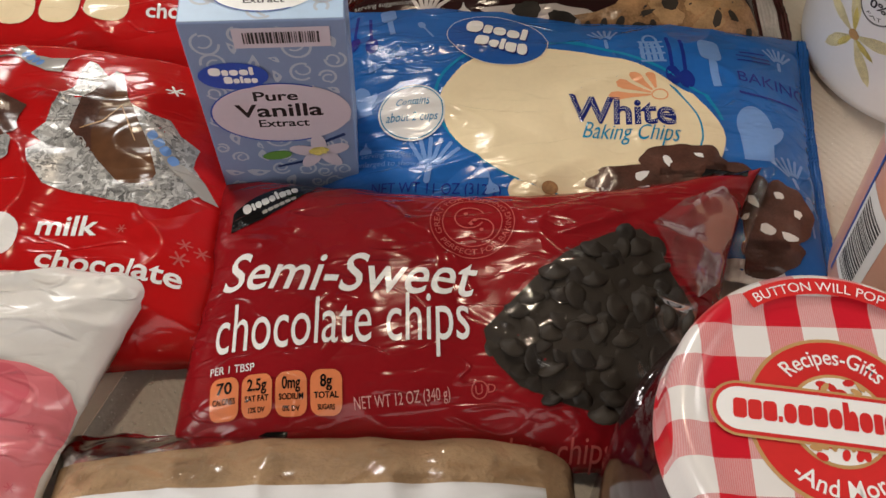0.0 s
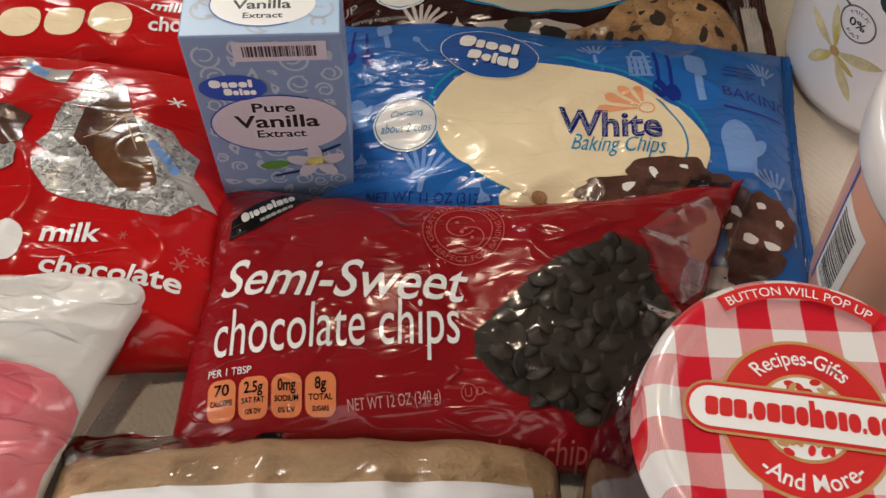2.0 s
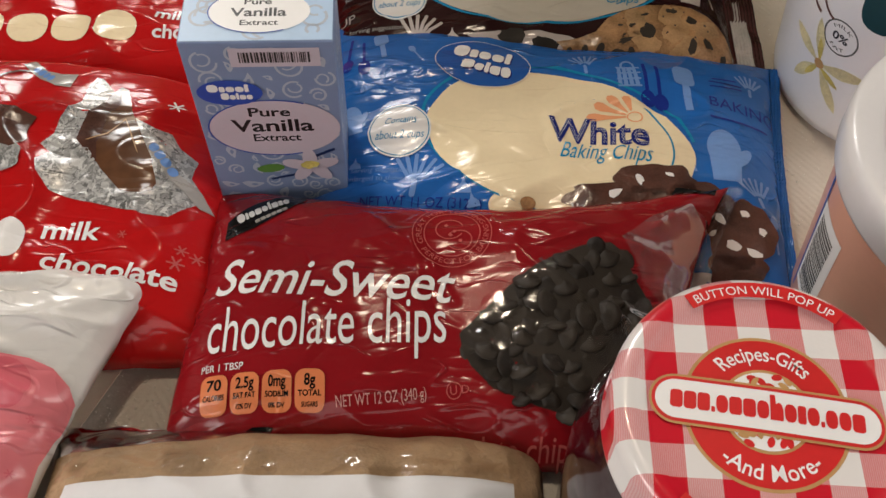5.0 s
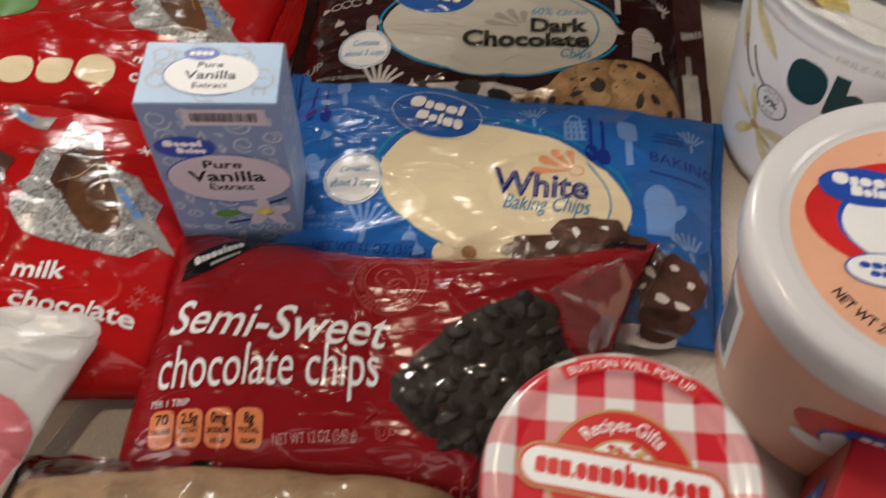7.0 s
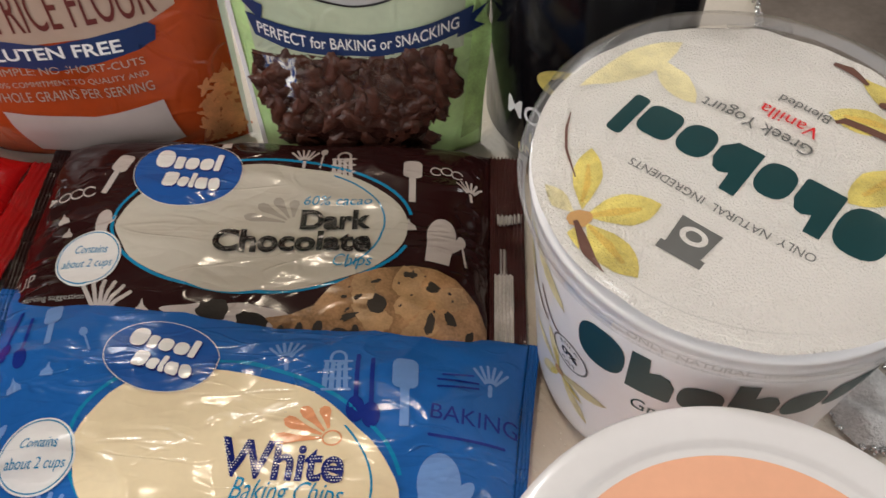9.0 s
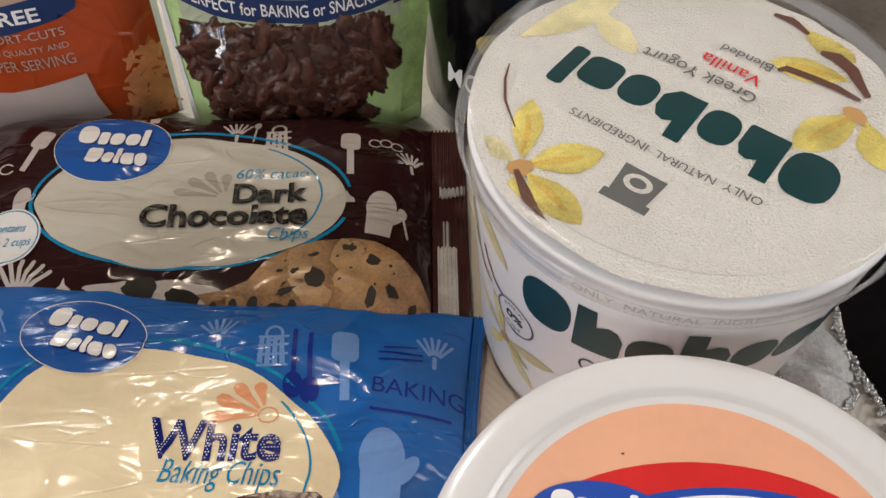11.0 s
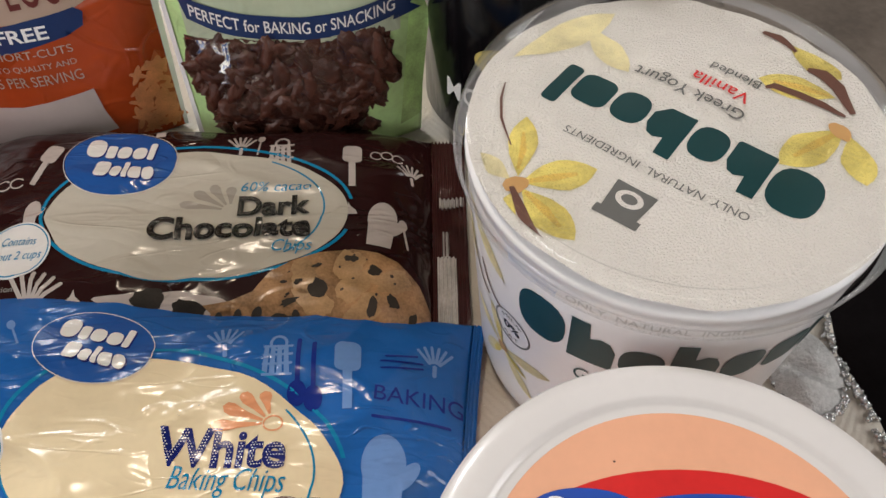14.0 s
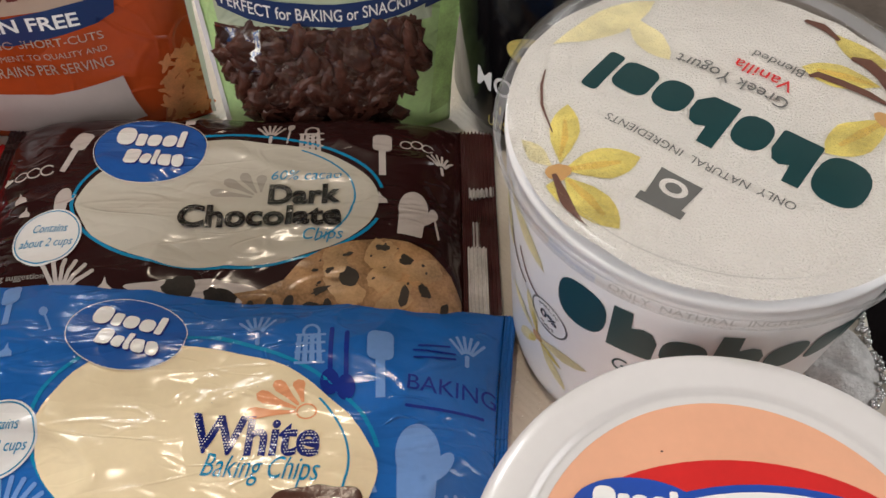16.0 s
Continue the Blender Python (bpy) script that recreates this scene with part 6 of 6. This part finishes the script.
def jam_jar():
    c = (0.0955, 0.0785, 0.0)
    ob = thing("jam_jar", c, "glass jar of dark red jam with gingham lid", "jar")
    part("jar", lathe(c, ((0.0, 0.001), (0.038, 0.001), (0.0425, 0.004), (0.0450, 0.012), (0.0455, 0.080), (0.0440, 0.093), (0.0395, 0.104), (0.0360, 0.110), (0.0355, 0.122)), 72), JAM, ob, "dark red jam behind glass")
    lid = part("lid", lathe(c, ((0.0372, 0.1135), (0.0385, 0.1130), (0.0393, 0.1140), (0.0393, 0.1155), (0.0388, 0.1165), (0.0388, 0.1265), (0.0382, 0.1295), (0.0366, 0.1312), (0.0345, 0.1316), (0.0322, 0.1310), (0.0310, 0.1302), (0.029, 0.1300), (0.0, 0.1306)), 128), GINGHAM, ob, "red and white gingham metal lid")

    def on_top(name, b, material, k=1, label=""):
        def f(x, y):
            r = math.hypot(x - c[0], y - c[1])
            z = 0.1306 - 0.0006 * min(1, r / 0.029) if r < 0.029 else (0.1300 if r < 0.0295 else 0.1317)
            return (x, y, z + 0.00008 * k)
        return part(name, lay(b, f, 0.004), material, lid, label)
    x, y = c[0] - 0.0005, c[1] - 0.0005
    R = -9
    on_top("badge_edge", flat(oval(x, y, 0.0205, 0.0205, 0, 64)), GOLD, 1)
    on_top("badge", flat(oval(x, y, 0.0196, 0.0196, 0, 64)), PRINT_RED, 2, "round red badge")
    on_top("badge_edge", flat(oval(x, y, 0.0112, 0.0112, 0, 48)), GOLD, 3)
    on_top("badge_heart", flat(oval(x, y, 0.0104, 0.0104, 0, 48)), PRINT_WHITE, 4)
    rnd = random.Random(6)
    on_top("fruit_picture", flat(*[oval(x + rnd.uniform(-0.007, 0.007), y + s * rnd.uniform(0.0055, 0.009), 0.0014, 0.0009, rnd.uniform(0, 180), 10) for s in (-1, 1) for _ in range(9)]), PRINT_RED, 5)
    on_top("fruit_picture", flat(*[oval(x + rnd.uniform(-0.007, 0.007), y + s * rnd.uniform(0.0055, 0.008), 0.0014, 0.0007, rnd.uniform(0, 180), 10) for s in (-1, 1) for _ in range(5)]), GOLD, 6)
    on_top("banner_edge", flat(pill(x, y, 0.0575, 0.0135, R)), GOLD, 7)
    on_top("banner_edge", flat(pill(x, y, 0.0562, 0.0122, R)), PRINT_RED, 8)
    ban = on_top("banner", flat(pill(x, y, 0.0545, 0.0105, R)), PRINT_WHITE, 9, "white banner")
    on_top("wordmark", marks(x, y, 0.047, 0.0048, R, "nnn.onnohoro.oon"), PRINT_RED, 10, "red blocks in place of a brand name")
    on_top("lettering", arc_words("Recipes-Gifts", (x, y), 0.0138, 128, 38, 0.0042, False, 0.01), PRINT_WHITE, 3)
    on_top("lettering", arc_words("-And More-", (x, y), 0.0178, 222, 308, 0.0042, True, 0.01), PRINT_WHITE, 3)
    on_top("rim_field", band(c[0], c[1], 0.0338, 0.0338, 0.0045, 0, 47, 117), PRINT_RED, 0.6)
    on_top("lettering", arc_words("BUTTON WILL POP UP", (c[0], c[1]), 0.0324, 114, 50, 0.0027, False, 0.0), PRINT_WHITE, 1.6)
    on_top("rim_field", band(c[0], c[1], 0.0338, 0.0338, 0.0045, 0, 222, 292), PRINT_RED, 0.6)
    on_top("lettering", arc_words("WHEN", (c[0], c[1]), 0.0352, 226, 238, 0.0027, True), PRINT_WHITE, 1.6)
    for a in range(241, 290, 7):
        on_top("rim_bar", band(c[0], c[1], 0.0338, 0.0338, 0.0020, 0, a, a + 5), PRINT_WHITE, 1.6)


def molasses_jar():
    c = (0.2135, 0.464, 0.0)
    ob = thing("molasses_jar", c, "black glossy jar of molasses with dark cap", "jar")
    part("jar", lathe(c, ((0.0, 0.001), (0.038, 0.001), (0.044, 0.005), (0.0495, 0.014), (0.0495, 0.112), (0.043, 0.128), (0.034, 0.140), (0.029, 0.146), (0.029, 0.152)), 72), GLASS_DARK, ob)
    cap = part("cap", lathe(c, ((0.030, 0.148), (0.0315, 0.150), (0.0315, 0.172), (0.030, 0.174), (0.0, 0.174)), 60), mat("black_cap", (0.012, 0.012, 0.013), 0.35, 0, 0.1, 40), ob)
    place = wrap_side(c, 0.0495, 0.014, 0.0495, 0.112, -118)

    def on_side(name, b, material, k=1, label=""):
        return part(name, lay(b, place(k), 0.003), material, ob, label)
    on_side("lettering", words("MOLASSES", (-0.0225, 0.036), (0.040, 0.036), 0.0115, 0, 0.01), PRINT_WHITE)
    on_side("logo", flat(oval(0.010, 0.066, 0.0165, 0.0085, 0)), YELLOW, 1, "yellow oval logo")
    on_side("logo", flat(oval(0.011, 0.0655, 0.0115, 0.0052, 0)), PRINT_BLACK, 2)
    on_side("lettering", words("100%", (-0.008, 0.024), (0.012, 0.024), 0.006), YELLOW)
    on_side("lettering", words("UNSULPHURED", (-0.014, 0.0145), (0.026, 0.0145), 0.0062), YELLOW)


# ---- standing pouches ----
class Pouch:
    """A standing pouch seen from the front: width, height, belly; leaning back by lean per metre of height."""

    def __init__(self, x0, x1, y, height, belly, lean, taper, seed):
        self.x0, self.x1, self.y, self.h, self.belly, self.lean, self.taper, self.seed = x0, x1, y, height, belly, lean, taper, seed

    def half(self, z):
        return 0.5 * (self.x1 - self.x0) * (1 + self.taper * (z / self.h - 0.3))

    def front(self, x, z, off=0.0):
        mid, w = 0.5 * (self.x0 + self.x1), self.half(z)
        s, t = max(-1, min(1, (x - mid) / w)), max(0, min(1, z / self.h))
        swell = self.belly * (1 - abs(s) ** 3.0) * (1 - t ** 1.6) * min(1, 0.55 + 3 * t)
        wr = 0.0012 * noise.noise(Vector((x * 30, z * 22, self.seed))) + 0.0007 * noise.noise(Vector((x * 70, z * 40, self.seed + 2)))
        return (x, self.y + self.lean * z - swell + wr * (1 - s ** 4) - off, z)

    def mesh(self, n=60, m=70):
        bm = bmesh.new()
        mid = 0.5 * (self.x0 + self.x1)
        fr, bk = [], []
        for j in range(m + 1):
            z = 0.001 + (self.h - 0.001) * j / m
            a, b = [], []
            for i in range(n + 1):
                x = mid + self.half(z) * (2 * i / n - 1)
                p = self.front(x, z)
                q = (x, 2 * (self.y + self.lean * z) - p[1], z)
                a.append(bm.verts.new(p))
                b.append(a[-1] if i in (0, n) else bm.verts.new(q))
            fr.append(a), bk.append(b)
        for j in range(m):
            for i in range(n):
                bm.faces.new((fr[j][i], fr[j][i + 1], fr[j + 1][i + 1], fr[j + 1][i]))
                bm.faces.new((bk[j][i + 1], bk[j][i], bk[j + 1][i], bk[j + 1][i + 1]))
        for row in ((fr[0], bk[0]), (bk[m], fr[m])):
            for i in range(n):
                q = [row[0][i], row[1][i], row[1][i + 1], row[0][i + 1]]
                q = list(dict.fromkeys(q))
                if len(q) > 2:
                    bm.faces.new(q)
        return bm

    def put(self, name, bm, material, parent, level=1, label="", step=0.004):
        return part(name, lay(bm, lambda x, z: self.front(x, z, 0.00035 * level), step), material, parent, label)


def flour_pouch():
    p = Pouch(-0.117, 0.039, 0.457, 0.18, 0.024, 0.10, 0.10, 3.0)
    ob = thing("rice_flour_pouch", (-0.035, 0.457, 0.0), "rust orange pouch of gluten free brown rice flour", "pouch")
    part("pouch", p.mesh(), RUST, ob)
    p.put("edge_print", flat([(-0.1065, 0.01), (-0.098, 0.004), (-0.104, 0.14), (-0.1125, 0.16)]), ORANGE, ob, 1)
    p.put("grain_print", flat([(0.014, 0.004), (0.0375, 0.006), (0.0385, 0.034), (0.033, 0.050), (0.022, 0.030)]), GRAIN, ob, 1, "printed rice grains")
    rnd, g = random.Random(12), []
    for _ in range(90):
        z = rnd.uniform(0.006, 0.044)
        x = rnd.uniform(0.018 + 0.25 * max(0, z - 0.02), 0.036)
        g.append(oval(x, z, 0.0042, 0.0013, rnd.uniform(0, 180), 12))
    p.put("grain_print", flat(*g), mat("pale_grain", (0.68, 0.27, 0.11), 0.35, 0, 0.3, 90), ob, 2)
    p.put("panel", flat([(-0.104, 0.066), (-0.06, 0.0715), (-0.03, 0.0745), (0.0035, 0.0785), (0.020, 0.0865), (0.0245, 0.178), (-0.108, 0.178)]), BEIGE, ob, 1, "beige printed panel")
    p.put("lettering", words("BROWN RICE FLOUR", (-0.107, 0.0735), (0.012, 0.0845), 0.0215, 0, 0.0), MAROON, ob, 2)
    p.put("banner", flat([(-0.086, 0.063), (-0.084, 0.0755), (-0.04, 0.0725), (0.006, 0.0805), (0.0095, 0.078), (0.008, 0.0715), (0.0, 0.068), (-0.04, 0.0595)]), BANNER, ob, 2, "navy banner")
    p.put("lettering", words("GLUTEN FREE", (-0.078, 0.0635), (-0.007, 0.0685), 0.0062, 0, 0.02), PRINT_WHITE, ob, 3)
    p.put("lettering", words("IT'S SIMPLE: NO SHORT-CUTS", (-0.084, 0.0555), (0.001, 0.0605), 0.004), BEIGE, ob, 2)
    p.put("lettering", words("100% COMMITMENT TO QUALITY AND", (-0.076, 0.0495), (0.001, 0.0545), 0.003), BEIGE, ob, 2)
    p.put("lettering", words("WHOLE GRAINS PER SERVING", (-0.080, 0.0415), (0.002, 0.0465), 0.0055), BEIGE, ob, 2)
    # right edge seam: the glare on it is painted as a white strip
    p.put("seam_glare", flat([(0.0365, 0.002), (0.0385, 0.002), (0.0405, 0.09), (0.0375, 0.09)]), PRINT_WHITE, ob, 2, "welded edge seam with its bright glare painted white")
    p.put("panel", flat([(-0.077, 0.036), (-0.03, 0.034), (0.004, 0.040), (0.0075, 0.012), (-0.03, 0.004), (-0.069, 0.008)]), mat("pale_print", (0.50, 0.42, 0.39), 0.3, 0, 0.06, 30, 0, 0, 0.3), ob, 2, "blank pale printed field")


def pecan_pouch(dx, dy, label):
    p = Pouch(0.045 + dx, 0.163 + dx, 0.447 + dy, 0.18, 0.018, 0.10, 0.14, 7.0)
    ob = thing("pecan_pouch", (0.104 + dx, 0.447 + dy, 0.0), label, "pouch", "pouches of pecans")
    part("pouch", p.mesh(), GREEN, ob)

    def at(pts):
        return [(x + dx, z) for x, z in pts]
    p.put("leaf_print", flat(at([(0.150, 0.01), (0.160, 0.012), (0.166, 0.07), (0.158, 0.09)]), at([(0.156, 0.095), (0.167, 0.10), (0.168, 0.13), (0.160, 0.12)])), mat("leafy_print", (0.46, 0.68, 0.25), 0.3, 0, 0.4, 80), ob, 1)
    p.put("panel", flat(at([(0.054, 0.066), (0.152, 0.066), (0.158, 0.195), (0.050, 0.195)])), GREEN_PALE, ob, 1, "pale green printed panel")
    p.put("emblem", flat(oval(0.104 + dx, 0.116, 0.034, 0.024, 0)), PALE_PRINT, ob, 2)
    p.put("emblem", band(0.104 + dx, 0.116, 0.034, 0.024, 0.001, 0, 180, 360), PRINT_BLACK, ob, 3)
    hole = at([(0.052, 0.0655), (0.080, 0.0685), (0.0966, 0.0655), (0.125, 0.069), (0.1475, 0.0665), (0.1465, 0.058), (0.141, 0.045), (0.132, 0.020), (0.128, 0.008), (0.069, 0.008), (0.065, 0.019), (0.0575, 0.040), (0.052, 0.055)])
    win = p.put("window", flat(hole), PECAN, ob, 1, "clear window showing brown pecan halves")
    rnd = random.Random(21)
    shapes = []
    for s in range(3):
        bm = bmesh.new()
        bmesh.ops.create_icosphere(bm, subdivisions=3, radius=1)
        for v in bm.verts:
            k = 1 + 0.14 * noise.noise(v.co * 8 + Vector((0, s * 5, 0))) + 0.25 * noise.noise(v.co * 3.6 + Vector((s * 7, 0, 0)))
            groove = 1 - 0.35 * max(0, 1 - abs(v.co.y) * 4)
            v.co = Vector((v.co.x * 0.0105 * k, v.co.y * 0.0052 * k, v.co.z * 0.0034 * k * groove))
        for f in bm.faces:
            f.smooth = True
        me = bpy.data.meshes.new("pecan")
        bm.to_mesh(me)
        bm.free()
        me.materials.append(PECAN)
        shapes.append(me)
    for _ in range(210):
        z = rnd.uniform(0.012, 0.0600)
        x = rnd.uniform(0.067 - 0.25 * (z - 0.01), 0.129 + 0.32 * (z - 0.01)) + dx
        nut = new("pecan", rnd.choice(shapes))
        nut.parent = win
        nut.matrix_local = Matrix.Translation(Vector(p.front(x, z, -0.0026)) - origin(ob)) @ Matrix.Scale(rnd.uniform(0.85, 1.4), 4) @ Euler((radians(90) + rnd.uniform(-0.5, 0.5), rnd.uniform(0, 6.28), rnd.uniform(-0.5, 0.5))).to_matrix().to_4x4()
    p.put("wrap", flat(hole), WRAP, win, 7, "clear film over the nuts")
    # left edge seam, its white highlight put into the colour
    p.put("seam_glare", flat(at([(0.046, 0.002), (0.0485, 0.002), (0.0455, 0.12), (0.0425, 0.12)])), PRINT_WHITE, ob, 2, "welded edge seam with its bright glare painted white")
    p.put("banner_tail", flat(at([(0.050, 0.0935), (0.060, 0.083), (0.062, 0.091), (0.058, 0.0925)]), at([(0.150, 0.080), (0.164, 0.0855), (0.157, 0.078), (0.162, 0.074), (0.149, 0.072)])), BANNER, ob, 3)
    p.put("banner", flat(at([(0.053, 0.0865)] + [(0.053 + 0.0095 * k, 0.0865 - 0.0075 * math.sin(math.pi * k / 11)) for k in range(1, 11)] + [(0.157, 0.0865), (0.154, 0.0755)] + [(0.154 - 0.0095 * k, 0.0755 - 0.0075 * math.sin(math.pi * k / 10.6)) for k in range(1, 10)] + [(0.056, 0.0755)])), BANNER, ob, 4, "navy ribbon banner")
    bm = words("PERFECT for BAKING or SNACKING", (0.058 + dx, 0), (0.150 + dx, 0), 0.0058, 0, 0.01)
    for v in bm.verts:
        v.co.y += 0.0785 - 0.0072 * math.sin(math.pi * (v.co.x - dx - 0.054) / 0.1)
    p.put("lettering", bm, PRINT_WHITE, ob, 5)


def red_carton():
    ob = thing("red_carton", (0.222, 0.085, 0.0), "small red carton with a blue printed square", "carton")
    m = Matrix.Translation((0.222, 0.085, 0)) @ pose(0, 0, 0, 0, 0, -28)

    def world(bm):
        bmesh.ops.transform(bm, matrix=m, verts=bm.verts)
        return bm
    part("box", world(box(bmesh.new(), -0.045, 0.045, -0.03, 0.03, 0.001, 0.062, 0.001)), mat("red_carton_board", (0.5, 0.012, 0.025), 0.4, 0, 0.08, 30), ob, "", False)
    part("blue_square", world(lay(flat([(-0.026, 0.018), (-0.008, 0.018), (-0.008, 0.044), (-0.026, 0.044)]), lambda x, z: (-0.0453, -x - 0.02, z))), PRINT_BLUE, ob)
    part("mark", world(lay(join(*[flat(pill(-0.017, 0.033, 0.010, 0.0022, a)) for a in (0, 60, 120)]), lambda x, z: (-0.0456, -x - 0.02, z))), PRINT_WHITE, ob)


semi_sweet_bag()
white_bag()
dark_bag()
candy_bag(True)
candy_bag(False)
sugar_bags()
vanilla_carton()
yogurt_tub()
cottage_tub()
jam_jar()
molasses_jar()
flour_pouch()
pecan_pouch(0, 0, "green pouch of pecan halves with clear window")
pecan_pouch(-0.315, 0.07, "green pouch of pecan halves standing behind candy")
red_carton()
_k = thing("paper_card", (-0.14, 0.14, 0.0), "small cream paper card lying on the cloth", "card")
_b = box(bmesh.new(), -0.172, -0.1255, 0.110, 0.161, 0.0012, 0.0020)
bmesh.ops.rotate(_b, cent=(-0.1255, 0.161, 0), matrix=Euler((0, 0, radians(-24))).to_matrix(), verts=_b.verts)
part("card", _b, CREAM_CARD, _k, "", False)
